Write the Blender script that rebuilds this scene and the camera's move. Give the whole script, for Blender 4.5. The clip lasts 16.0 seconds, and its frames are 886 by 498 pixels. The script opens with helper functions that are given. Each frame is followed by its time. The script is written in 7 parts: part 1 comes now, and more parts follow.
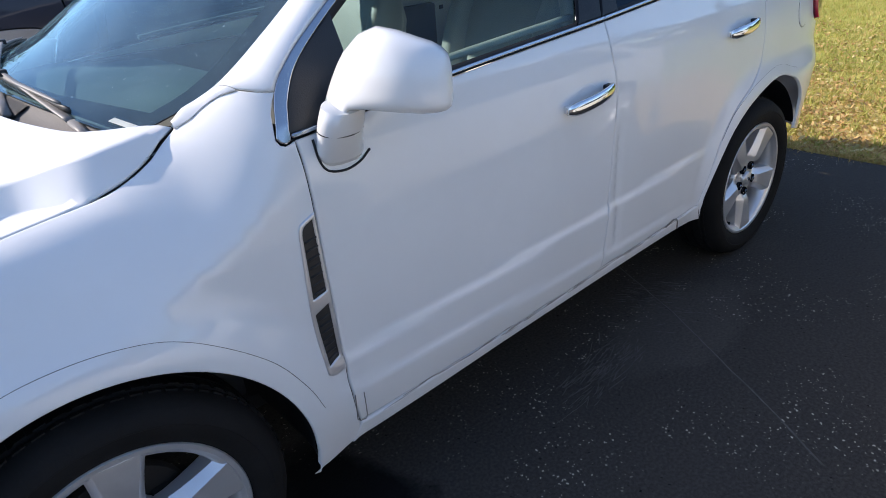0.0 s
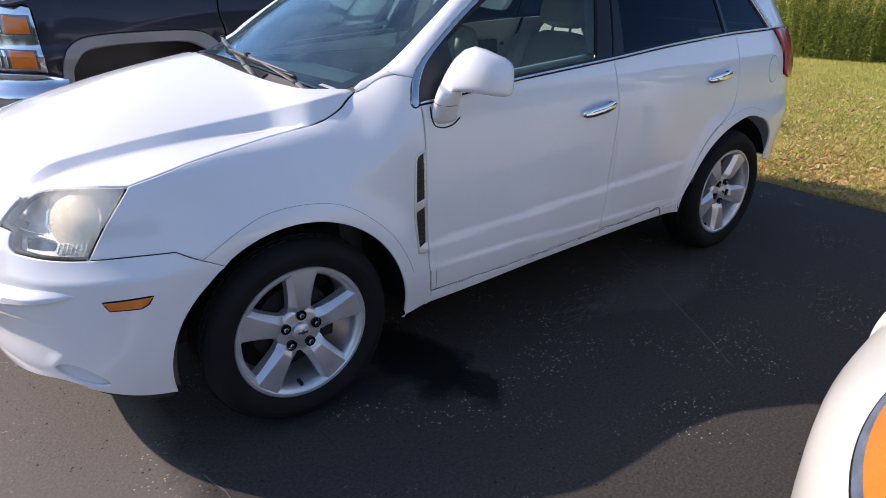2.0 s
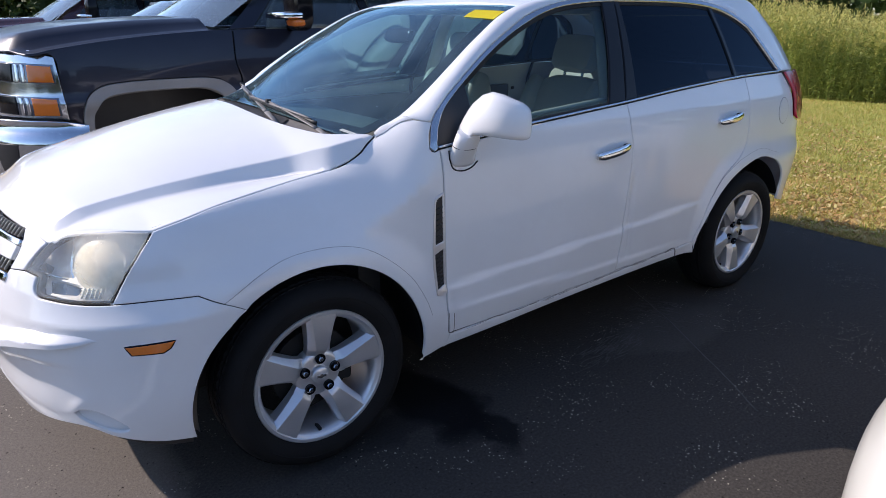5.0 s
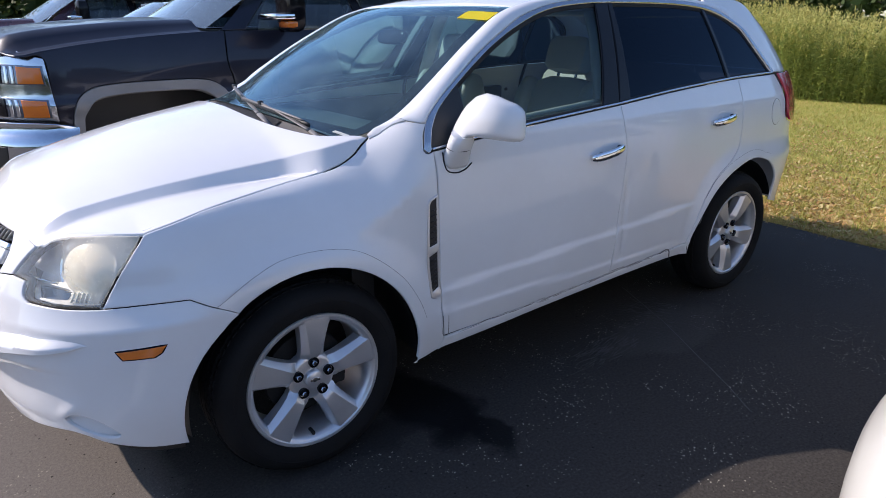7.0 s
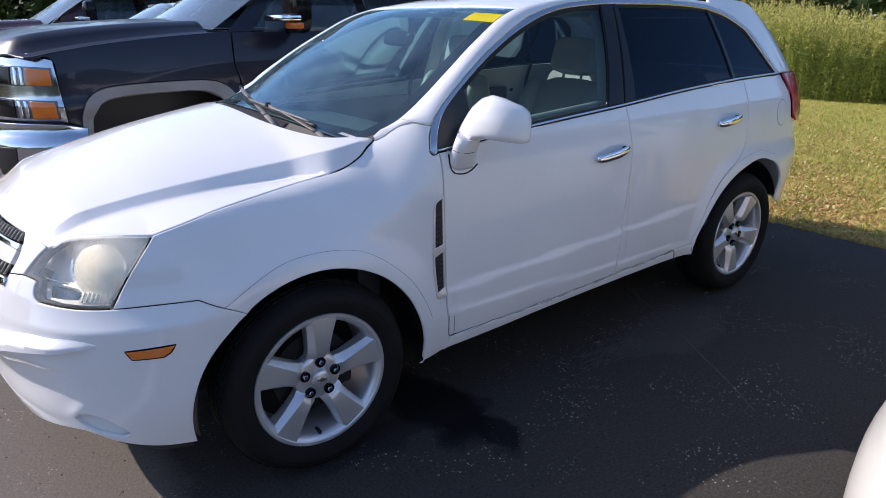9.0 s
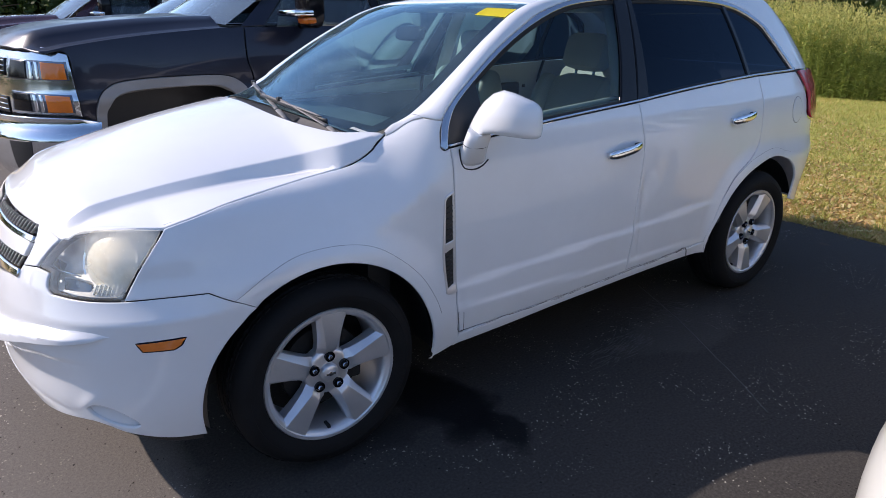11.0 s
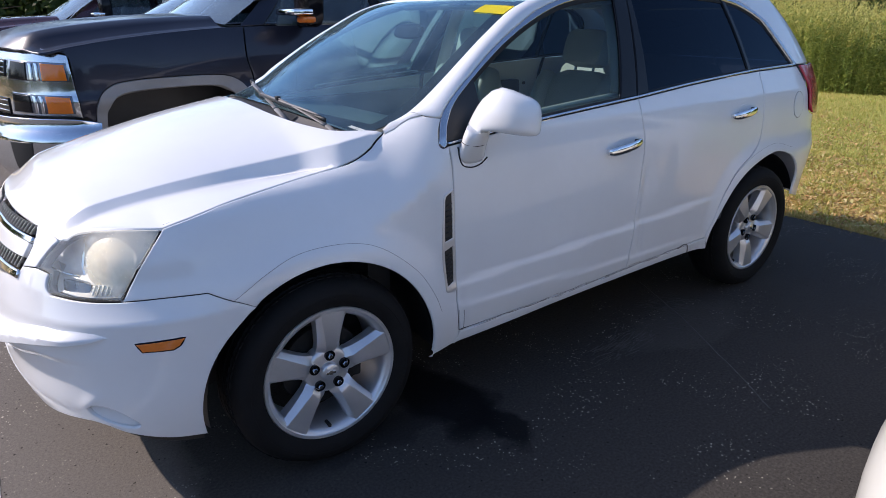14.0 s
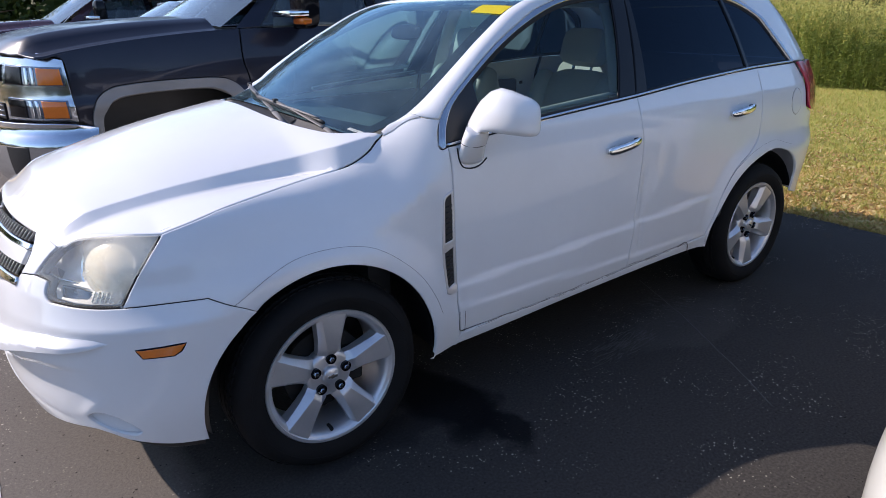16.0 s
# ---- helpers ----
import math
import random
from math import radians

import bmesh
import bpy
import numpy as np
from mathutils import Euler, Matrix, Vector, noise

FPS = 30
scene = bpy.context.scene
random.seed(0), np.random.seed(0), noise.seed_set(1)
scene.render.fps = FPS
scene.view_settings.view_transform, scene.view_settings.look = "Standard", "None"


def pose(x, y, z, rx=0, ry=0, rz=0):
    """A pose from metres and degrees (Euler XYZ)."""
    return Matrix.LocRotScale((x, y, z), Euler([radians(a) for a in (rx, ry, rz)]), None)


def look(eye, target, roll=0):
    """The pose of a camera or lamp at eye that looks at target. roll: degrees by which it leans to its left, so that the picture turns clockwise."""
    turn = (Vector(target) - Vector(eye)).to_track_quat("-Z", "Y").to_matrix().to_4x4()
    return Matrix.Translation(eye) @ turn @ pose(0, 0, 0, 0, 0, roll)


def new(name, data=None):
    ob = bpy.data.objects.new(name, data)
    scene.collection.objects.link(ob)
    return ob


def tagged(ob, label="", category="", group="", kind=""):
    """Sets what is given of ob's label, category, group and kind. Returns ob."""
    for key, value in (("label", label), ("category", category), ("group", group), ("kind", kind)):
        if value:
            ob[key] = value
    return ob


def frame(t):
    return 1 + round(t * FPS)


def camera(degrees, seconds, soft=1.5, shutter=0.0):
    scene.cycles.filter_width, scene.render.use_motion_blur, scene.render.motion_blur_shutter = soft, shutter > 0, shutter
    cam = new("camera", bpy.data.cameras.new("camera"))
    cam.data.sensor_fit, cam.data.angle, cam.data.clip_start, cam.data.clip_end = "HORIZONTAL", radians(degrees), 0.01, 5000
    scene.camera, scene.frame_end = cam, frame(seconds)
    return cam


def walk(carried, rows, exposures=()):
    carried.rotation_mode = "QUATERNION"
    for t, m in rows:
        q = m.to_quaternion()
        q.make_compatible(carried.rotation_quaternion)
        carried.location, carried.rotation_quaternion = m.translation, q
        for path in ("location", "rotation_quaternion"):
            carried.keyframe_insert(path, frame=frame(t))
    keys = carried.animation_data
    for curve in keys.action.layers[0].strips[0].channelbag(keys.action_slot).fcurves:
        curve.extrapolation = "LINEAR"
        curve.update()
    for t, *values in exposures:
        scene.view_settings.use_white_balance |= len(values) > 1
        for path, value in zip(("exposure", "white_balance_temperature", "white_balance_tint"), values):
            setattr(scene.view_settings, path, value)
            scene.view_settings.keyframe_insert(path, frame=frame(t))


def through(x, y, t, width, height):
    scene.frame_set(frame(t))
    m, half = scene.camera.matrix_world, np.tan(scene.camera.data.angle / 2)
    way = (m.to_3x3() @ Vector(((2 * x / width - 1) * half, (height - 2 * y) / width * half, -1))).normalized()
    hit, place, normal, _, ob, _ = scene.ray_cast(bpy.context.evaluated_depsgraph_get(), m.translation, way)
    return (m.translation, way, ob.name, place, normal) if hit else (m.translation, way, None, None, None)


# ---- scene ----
cam = camera(68.9, 16.0, soft=0.7)
METRES, EYE, TILT, LEAN, TURN = 8.0, 1.5, 0.0, 0.0, 0.0
PATH = [
    (0, (-0.086, -2.027, 1.458), (1.068, -0.658, 0.566), -4.6),
    (0.5, (-0.364, -2.234, 1.49), (0.801, -0.868, 0.608), -3.2),
    (1, (-0.648, -2.454, 1.517), (0.521, -1.083, 0.649), -2.3),
    (1.5, (-0.741, -2.703, 1.499), (0.384, -1.282, 0.652), -0.6),
    (2, (-0.819, -2.754, 1.539), (0.299, -1.298, 0.745), 0.5),
    (2.5, (-0.873, -2.727, 1.545), (0.235, -1.229, 0.819), 0.8),
    (3, (-0.864, -2.723, 1.551), (0.238, -1.205, 0.855), 0.8),
    (3.5, (-0.853, -2.723, 1.543), (0.248, -1.2, 0.86), 0.7),
    (4, (-0.853, -2.725, 1.541), (0.258, -1.208, 0.861), 0.7),
    (4.5, (-0.855, -2.728, 1.546), (0.266, -1.217, 0.867), 0.2),
    (7, (-0.849, -2.715, 1.544), (0.297, -1.221, 0.871), -0.0),
    (7.5, (-0.846, -2.711, 1.55), (0.298, -1.218, 0.87), -0.1),
    (8, (-0.852, -2.725, 1.553), (0.29, -1.229, 0.877), -0.2),
    (8.5, (-0.857, -2.724, 1.555), (0.283, -1.226, 0.88), -0.2),
    (9, (-0.859, -2.723, 1.553), (0.275, -1.22, 0.879), -0.1),
    (11.5, (-0.854, -2.723, 1.548), (0.248, -1.201, 0.861), -0.0),
    (12, (-0.855, -2.719, 1.552), (0.248, -1.2, 0.862), -0.1),
    (12.5, (-0.856, -2.725, 1.551), (0.245, -1.205, 0.859), -0.1),
    (13, (-0.86, -2.734, 1.559), (0.239, -1.212, 0.87), -0.1),
    (13.5, (-0.857, -2.731, 1.55), (0.24, -1.206, 0.863), -0.2),
    (14, (-0.842, -2.727, 1.546), (0.254, -1.203, 0.857), -0.5),
    (14.5, (-0.845, -2.718, 1.546), (0.254, -1.196, 0.855), -0.6),
    (15, (-0.841, -2.708, 1.544), (0.26, -1.191, 0.848), -0.8),
    (15.5, (-0.84, -2.713, 1.548), (0.26, -1.193, 0.855), -1.0),
    (16, (-0.843, -2.713, 1.551), (0.258, -1.193, 0.86), -1.1),
]
walk(cam, [(t, look(eye, target, roll)) for t, eye, target, roll in PATH], exposures=[(0, 1.43, 6270, 13), (0.6, 1.41, 6380, 16), (1.0, 1.32, 6420, 17), (1.6, 1.26, 6370, 18), (2.2, 1.16, 6230, 18), (3.0, 1.08, 6080, 17), (16, 1.08, 6080, 17)])

# ---- light ----
SUN_WAY = Vector((0.956, -0.990, -1.0)).normalized()
world = bpy.data.worlds.new("sky")
scene.world = world
world.use_nodes = True
wn = world.node_tree.nodes
sky = wn.new("ShaderNodeTexSky")
sky.sky_type, sky.sun_disc = "NISHITA", False
sky.sun_elevation = math.asin(-SUN_WAY.z)
sky.sun_rotation = math.atan2(-SUN_WAY.x, -SUN_WAY.y)
sky.air_density, sky.dust_density, sky.ozone_density = 1.0, 0.6, 2.0
wn["Background"].inputs["Strength"].default_value = 0.10
world.node_tree.links.new(sky.outputs[0], wn["Background"].inputs["Color"])
sun = new("sun", bpy.data.lights.new("sun", "SUN"))
sun.data.energy, sun.data.angle, sun.data.color = 2.65, radians(0.6), (1.0, 0.87, 0.73)
sun.matrix_world = look(-SUN_WAY * 20, (0, 0, 0))

# ---- materials ----
def material(name):
    m = bpy.data.materials.new(name)
    m.use_nodes = True
    t = m.node_tree
    return m, t.nodes, t.links, t.nodes["Principled BSDF"]


def noise_node(n, l, scale, detail=4.0, where=None):
    k = n.new("ShaderNodeTexNoise")
    k.inputs["Scale"].default_value, k.inputs["Detail"].default_value = scale, detail
    l.new((where or coords(n)), k.inputs["Vector"])
    return k


def coords(n, kind="Object"):
    for k in n:
        if k.bl_idname == "ShaderNodeTexCoord":
            return k.outputs[kind]
    return n.new("ShaderNodeTexCoord").outputs[kind]


def mixed(n, l, factor, a, b):
    k = n.new("ShaderNodeMix")
    k.data_type = "RGBA"
    for at, v in ((0, factor), (6, a), (7, b)):
        if isinstance(v, bpy.types.NodeSocket):
            l.new(v, k.inputs[at])
        elif at == 0:
            k.inputs[0].default_value = v
        else:
            k.inputs[at].default_value = (*v, 1)
    return k.outputs[2]


def spread(n, l, value, lo, hi, to_lo=0.0, to_hi=1.0):
    k = n.new("ShaderNodeMapRange")
    for i, v in enumerate((lo, hi, to_lo, to_hi)):
        k.inputs[i + 1].default_value = v
    l.new(value, k.inputs[0])
    return k.outputs[0]


def surface(name, color, rough, metal=0.0, coat=0.0, fine=60.0, broad=4.0, vary=0.12, bump=0.0, rough_vary=0.08, spec=0.5):
    """A plain surface with variation at two scales and fine relief."""
    m, n, l, p = material(name)
    a, b = noise_node(n, l, fine), noise_node(n, l, broad)
    dark = tuple(c * (1 - vary) for c in color)
    light = tuple(min(1, c * (1 + vary * 0.6)) for c in color)
    first = mixed(n, l, spread(n, l, b.outputs[0], 0.35, 0.65), dark, light)
    l.new(mixed(n, l, spread(n, l, a.outputs[0], 0.3, 0.7, 0, 0.35), first, dark), p.inputs["Base Color"])
    l.new(spread(n, l, b.outputs[0], 0.3, 0.7, max(0.02, rough - rough_vary), min(1, rough + rough_vary)), p.inputs["Roughness"])
    p.inputs["Metallic"].default_value = metal
    p.inputs["Coat Weight"].default_value, p.inputs["Coat Roughness"].default_value = coat, 0.03
    p.inputs["Specular IOR Level"].default_value = spec
    if bump:
        k = n.new("ShaderNodeBump")
        k.inputs["Strength"].default_value, k.inputs["Distance"].default_value = bump, 0.004
        l.new(a.outputs[0], k.inputs["Height"])
        l.new(k.outputs[0], p.inputs["Normal"])
    return m


def pane(name, tint, gloss=0.02, haze=0.0, film_color=(0.55, 0.55, 0.52), least=0.0, boost=1.35, yellowed=None, sheen=(1.0, 1.0, 1.0), specks=0.0):
    """Thin tinted glass: clear and coloured straight through, mirror-like by the angle."""
    m, n, l, p = material(name)
    n.remove(p)
    clear, shine, mix, fr = (n.new("ShaderNode" + k) for k in ("BsdfTransparent", "BsdfGlossy", "MixShader", "Fresnel"))
    clear.inputs[0].default_value = (*tint, 1)
    shine.inputs[0].default_value = (*sheen, 1)
    shine.inputs["Roughness"].default_value = gloss
    fr.inputs[0].default_value = 1.52
    k = n.new("ShaderNodeMath")
    k.operation, k.inputs[1].default_value = "MULTIPLY", boost
    l.new(fr.outputs[0], k.inputs[0])
    l.new(k.outputs[0], mix.inputs[0])
    l.new(clear.outputs[0], mix.inputs[1])
    l.new(shine.outputs[0], mix.inputs[2])
    out = mix
    if haze:
        dust, add = n.new("ShaderNodeBsdfDiffuse"), n.new("ShaderNodeMixShader")
        dust.inputs[0].default_value = (*film_color, 1)
        spots = noise_node(n, l, 190.0, 3.0)
        film = noise_node(n, l, 5.0, 5.0)
        s1 = spread(n, l, spots.outputs[0], 0.68, 0.74, 0, min(0.5, haze * 14))
        s2 = spread(n, l, film.outputs[0], 0.35, 0.70, least, haze)
        a = n.new("ShaderNodeMath")
        l.new(s1, a.inputs[0]), l.new(s2, a.inputs[1])
        amount = a.outputs[0]
        if specks:
            # dried drops and dust, larger and fewer than the film's own grain
            drops, many, sum_up = noise_node(n, l, 115.0, 2.0), noise_node(n, l, 4.0, 3.0), n.new("ShaderNodeMath")
            few = n.new("ShaderNodeMath")
            few.operation = "MULTIPLY"
            l.new(spread(n, l, drops.outputs[0], 0.685, 0.76, 0, specks), few.inputs[0]), l.new(spread(n, l, many.outputs[0], 0.40, 0.62, 0.15, 1.0), few.inputs[1])
            l.new(few.outputs[0], sum_up.inputs[0]), l.new(amount, sum_up.inputs[1])
            amount = sum_up.outputs[0]
        if yellowed:
            # weathered in clouds round the lamp at that place, the same on both sides of the car
            flat, gap, cloud, high = (n.new("ShaderNode" + k) for k in ("VectorMath", "VectorMath", "Math", "Math"))
            flat.operation, gap.operation = "ABSOLUTE", "DISTANCE"
            l.new(coords(n), flat.inputs[0]), l.new(flat.outputs[0], gap.inputs[0])
            gap.inputs[1].default_value = yellowed
            cloud.operation, cloud.inputs[1].default_value = "MULTIPLY_ADD", -0.16
            l.new(noise_node(n, l, 16.0, 5.0).outputs[0], cloud.inputs[0]), l.new(gap.outputs["Value"], cloud.inputs[2])
            l.new(spread(n, l, cloud.outputs[0], 0.10, -0.02, 0.0, 0.60), high.inputs[0]), l.new(amount, high.inputs[1])
            amount = high.outputs[0]
        l.new(amount, add.inputs[0])
        l.new(mix.outputs[0], add.inputs[1])
        l.new(dust.outputs[0], add.inputs[2])
        out = add
    l.new(out.outputs[0], n["Material Output"].inputs["Surface"])
    return m


WHITE = surface("white_paint", (0.75, 0.75, 0.745), 0.42, coat=1.0, vary=0.03, fine=25, broad=3, rough_vary=0.05, spec=0.3)
BLACK_TRIM = surface("black_plastic", (0.018, 0.018, 0.019), 0.5, vary=0.3, bump=0.15, fine=300)
GLOSS_BLACK = surface("gloss_black", (0.008, 0.008, 0.010), 0.15, vary=0.2, spec=0.2)
SEAL = surface("rubber_seal", (0.010, 0.010, 0.011), 0.7, vary=0.2)
CHROME = surface("chrome", (0.80, 0.81, 0.82), 0.10, metal=1.0, vary=0.04, rough_vary=0.02)
ALLOY = surface("painted_alloy", (0.70, 0.70, 0.71), 0.36, metal=0.70, vary=0.05, rough_vary=0.06, fine=120, broad=14)
RUBBER = surface("tyre_rubber", (0.012, 0.0115, 0.0115), 0.8, spec=0.2, vary=0.35, bump=0.25, fine=140, broad=9)
DARK_METAL = surface("brake_metal", (0.012, 0.011, 0.010), 0.75, metal=0.2, vary=0.4, fine=50)
AMBER = surface("amber_lens", (0.66, 0.165, 0.012), 0.2, vary=0.18, fine=150, coat=0.6)
RED_LENS = surface("red_lens", (0.46, 0.018, 0.045), 0.15, vary=0.15, coat=0.8)
WIPER_METAL = surface("dusty_wiper_enamel", (0.16, 0.155, 0.15), 0.5, vary=0.25, fine=160, broad=14)
# besides real dust, the bluish film stands in for sky reflected in the glass
WINDSHIELD = pane("windshield_glass", (0.27, 0.51, 0.57), haze=0.085, least=0.012, film_color=(0.42, 0.62, 0.72), boost=1.0, sheen=(0.62, 0.86, 1.0), specks=0.32)
DOOR_GLASS = pane("door_glass", (0.30, 0.46, 0.51), boost=0.55, sheen=(0.7, 0.86, 1.0))
PRIVACY = pane("privacy_glass", (0.016, 0.022, 0.036), boost=0.38, sheen=(0.55, 0.75, 1.0))
HAZED = surface("hazed_lens", (0.96, 0.90, 0.74), 0.35, vary=0.15, broad=9, fine=40, coat=0.4)
REFLECTOR = surface("lamp_reflector", (0.95, 0.96, 0.97), 0.18, metal=0.30, vary=0.12, broad=22)
LAMP_GLASS = pane("headlight_lens", (0.94, 0.95, 0.92), haze=0.08, film_color=(0.97, 0.91, 0.76), least=0.03, boost=1.5, yellowed=(0.565, 0.765, 0.915))
TRIM_METAL = surface("satin_trim", (0.42, 0.44, 0.48), 0.22, metal=1.0, vary=0.08, rough_vary=0.04)
TRUCK_CHROME = surface("dusty_chrome", (0.60, 0.63, 0.68), 0.16, metal=1.0, vary=0.08, rough_vary=0.06)
LAMP_DARK = surface("smoked_lamp", (0.13, 0.16, 0.21), 0.12, metal=0.6, vary=0.3, broad=25, coat=1.0)
LEATHER = surface("beige_leather", (0.58, 0.54, 0.45), 0.5, vary=0.12, bump=0.2, fine=220)
CHARCOAL = surface("charcoal_plastic", (0.045, 0.047, 0.05), 0.55, vary=0.2, bump=0.2, fine=250)
DASH = surface("grey_dash_vinyl", (0.13, 0.14, 0.135), 0.6, vary=0.2, bump=0.2, fine=220)
DUSTY = surface("faded_grey_plastic", (0.105, 0.10, 0.097), 0.7, vary=0.35, bump=0.2, fine=180, broad=12)
YELLOW = surface("yellow_paper", (0.90, 0.76, 0.02), 0.6, vary=0.06)
PAPER = surface("white_paper", (0.75, 0.78, 0.75), 0.6, vary=0.05)
DARK_PAINT = surface("dark_metallic_paint", (0.013, 0.015, 0.028), 0.36, metal=0.15, coat=0.4, vary=0.15, rough_vary=0.05, spec=0.3)
MAROON = surface("maroon_paint", (0.055, 0.006, 0.009), 0.28, metal=0.2, coat=1.0, vary=0.1)
BLUE_PAINT = surface("grey_blue_paint", (0.30, 0.38, 0.48), 0.28, metal=0.4, coat=1.0, vary=0.1)
FLARE = surface("grey_flare_plastic", (0.20, 0.19, 0.175), 0.42, vary=0.15, bump=0.1, fine=200)
TRUCK_FLARE = surface("pale_flare_plastic", (0.25, 0.235, 0.22), 0.45, vary=0.15, bump=0.1, fine=200)
# bluish film lightens these panes in place of sky reflections
CAR_GLASS = pane("dark_car_glass", (0.25, 0.32, 0.33), haze=0.10, least=0.05, film_color=(0.40, 0.55, 0.62))


def asphalt_material():
    """Sealed asphalt: dark binder, pale stones worn bare in patches, fine cracks and a few stains."""
    m, n, l, p = material("asphalt")
    at = coords(n)
    grain, clods, patch, broad = noise_node(n, l, 420, 3), noise_node(n, l, 95, 5), noise_node(n, l, 2.2, 6), noise_node(n, l, 0.45, 4)
    shift = n.new("ShaderNodeVectorMath")
    shift.operation = "MULTIPLY_ADD"
    l.new(noise_node(n, l, 130, 2).outputs["Color"], shift.inputs[0])
    shift.inputs[1].default_value = (0.012, 0.012, 0)
    l.new(at, shift.inputs[2])

    def chips(scale, first, last):
        """Odd-sized chips: most cells have none, a few a big one."""
        v, r, d = n.new("ShaderNodeTexVoronoi"), n.new("ShaderNodeTexWhiteNoise"), n.new("ShaderNodeMath")
        v.inputs["Scale"].default_value = scale
        l.new(shift.outputs[0], v.inputs["Vector"]), l.new(v.outputs["Position"], r.inputs["Vector"])
        d.operation = "SUBTRACT"
        l.new(spread(n, l, r.outputs[0], first, 1.0, -0.1, last), d.inputs[0]), l.new(v.outputs["Distance"], d.inputs[1])
        return spread(n, l, d.outputs[0], 0.0, 0.10)

    # sealed stall coloured for its shade; past a ragged joint, lane coloured for sunlight
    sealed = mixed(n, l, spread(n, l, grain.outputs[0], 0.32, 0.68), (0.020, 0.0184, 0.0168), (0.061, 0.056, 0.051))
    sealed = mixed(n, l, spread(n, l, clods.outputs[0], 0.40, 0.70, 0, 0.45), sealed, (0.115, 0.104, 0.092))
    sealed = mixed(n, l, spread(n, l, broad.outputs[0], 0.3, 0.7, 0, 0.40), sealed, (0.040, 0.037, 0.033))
    sunlit_tone = mixed(n, l, spread(n, l, grain.outputs[0], 0.30, 0.70), (0.070, 0.062, 0.054), (0.180, 0.160, 0.141))
    sunlit_tone = mixed(n, l, spread(n, l, clods.outputs[0], 0.40, 0.70, 0, 0.45), sunlit_tone, (0.22, 0.195, 0.17))
    sunlit_tone = mixed(n, l, spread(n, l, broad.outputs[0], 0.3, 0.7, 0, 0.35), sunlit_tone, (0.11, 0.098, 0.086))
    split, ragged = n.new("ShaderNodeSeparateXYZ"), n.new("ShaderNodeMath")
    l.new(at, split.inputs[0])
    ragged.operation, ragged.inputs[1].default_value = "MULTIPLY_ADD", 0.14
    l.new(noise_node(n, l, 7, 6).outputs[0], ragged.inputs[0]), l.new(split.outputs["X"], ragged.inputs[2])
    base = mixed(n, l, spread(n, l, ragged.outputs[0], -0.47, -0.36), sunlit_tone, sealed)
    pits = chips(85, 0.90, 0.40)
    base = mixed(n, l, pits, base, (0.012, 0.011, 0.010))
    pale = n.new("ShaderNodeMath")
    pale.operation = "MULTIPLY"
    l.new(chips(125, 0.74, 0.50), pale.inputs[0]), l.new(spread(n, l, patch.outputs[0], 0.50, 0.62, 0.03, 1.0), pale.inputs[1])
    base = mixed(n, l, pale.outputs[0], base, (0.50, 0.46, 0.38))
    # stains with a shape of their own
    sep = n.new("ShaderNodeSeparateXYZ")
    wob = noise_node(n, l, 5.0, 5)
    warp = n.new("ShaderNodeVectorMath")
    warp.operation = "MULTIPLY_ADD"
    l.new(wob.outputs["Color"], warp.inputs[0])
    warp.inputs[1].default_value = (0.30, 0.30, 0)
    l.new(at, warp.inputs[2])
    l.new(warp.outputs[0], sep.inputs[0])
    for cx, cy, rx, ry, amount, tone in ((0.53, -0.80, 0.17, 0.34, 0.92, (0.005, 0.005, 0.006)), (0.62, -1.10, 0.10, 0.16, 0.85, (0.006, 0.006, 0.007)), (0.20, -0.86, 0.40, 0.10, 0.5, (0.012, 0.012, 0.013)),
                                         (1.95, -1.00, 0.45, 0.20, 0.07, (0.30, 0.28, 0.25))):
        acc = None
        for axis, c, r in (("X", cx + 0.15, rx), ("Y", cy + 0.15, ry)):
            q = n.new("ShaderNodeMath")
            q.operation = "SUBTRACT"
            l.new(sep.outputs[axis], q.inputs[0])
            q.inputs[1].default_value = c
            d = n.new("ShaderNodeMath")
            d.operation = "DIVIDE"
            l.new(q.outputs[0], d.inputs[0])
            d.inputs[1].default_value = r
            e = n.new("ShaderNodeMath")
            e.operation = "MULTIPLY"
            l.new(d.outputs[0], e.inputs[0]), l.new(d.outputs[0], e.inputs[1])
            if acc:
                a = n.new("ShaderNodeMath")
                l.new(acc, a.inputs[0]), l.new(e.outputs[0], a.inputs[1])
                acc = a.outputs[0]
            else:
                acc = e.outputs[0]
        base = mixed(n, l, spread(n, l, acc, 1.25, 0.55, 0, amount), base, tone)
    l.new(base, p.inputs["Base Color"])
    l.new(spread(n, l, patch.outputs[0], 0.3, 0.7, 0.70, 0.80), p.inputs["Roughness"])
    p.inputs["Specular IOR Level"].default_value = 0.10
    k = n.new("ShaderNodeBump")
    k.inputs["Strength"].default_value, k.inputs["Distance"].default_value = 0.6, 0.006
    h = n.new("ShaderNodeMath")
    h.operation, h.inputs[1].default_value = "MULTIPLY_ADD", -0.8
    l.new(pits, h.inputs[0]), l.new(spread(n, l, clods.outputs[0], 0.0, 1.0, 0.0, 0.45), h.inputs[2])
    l.new(h.outputs[0], k.inputs["Height"])
    l.new(k.outputs[0], p.inputs["Normal"])
    return m


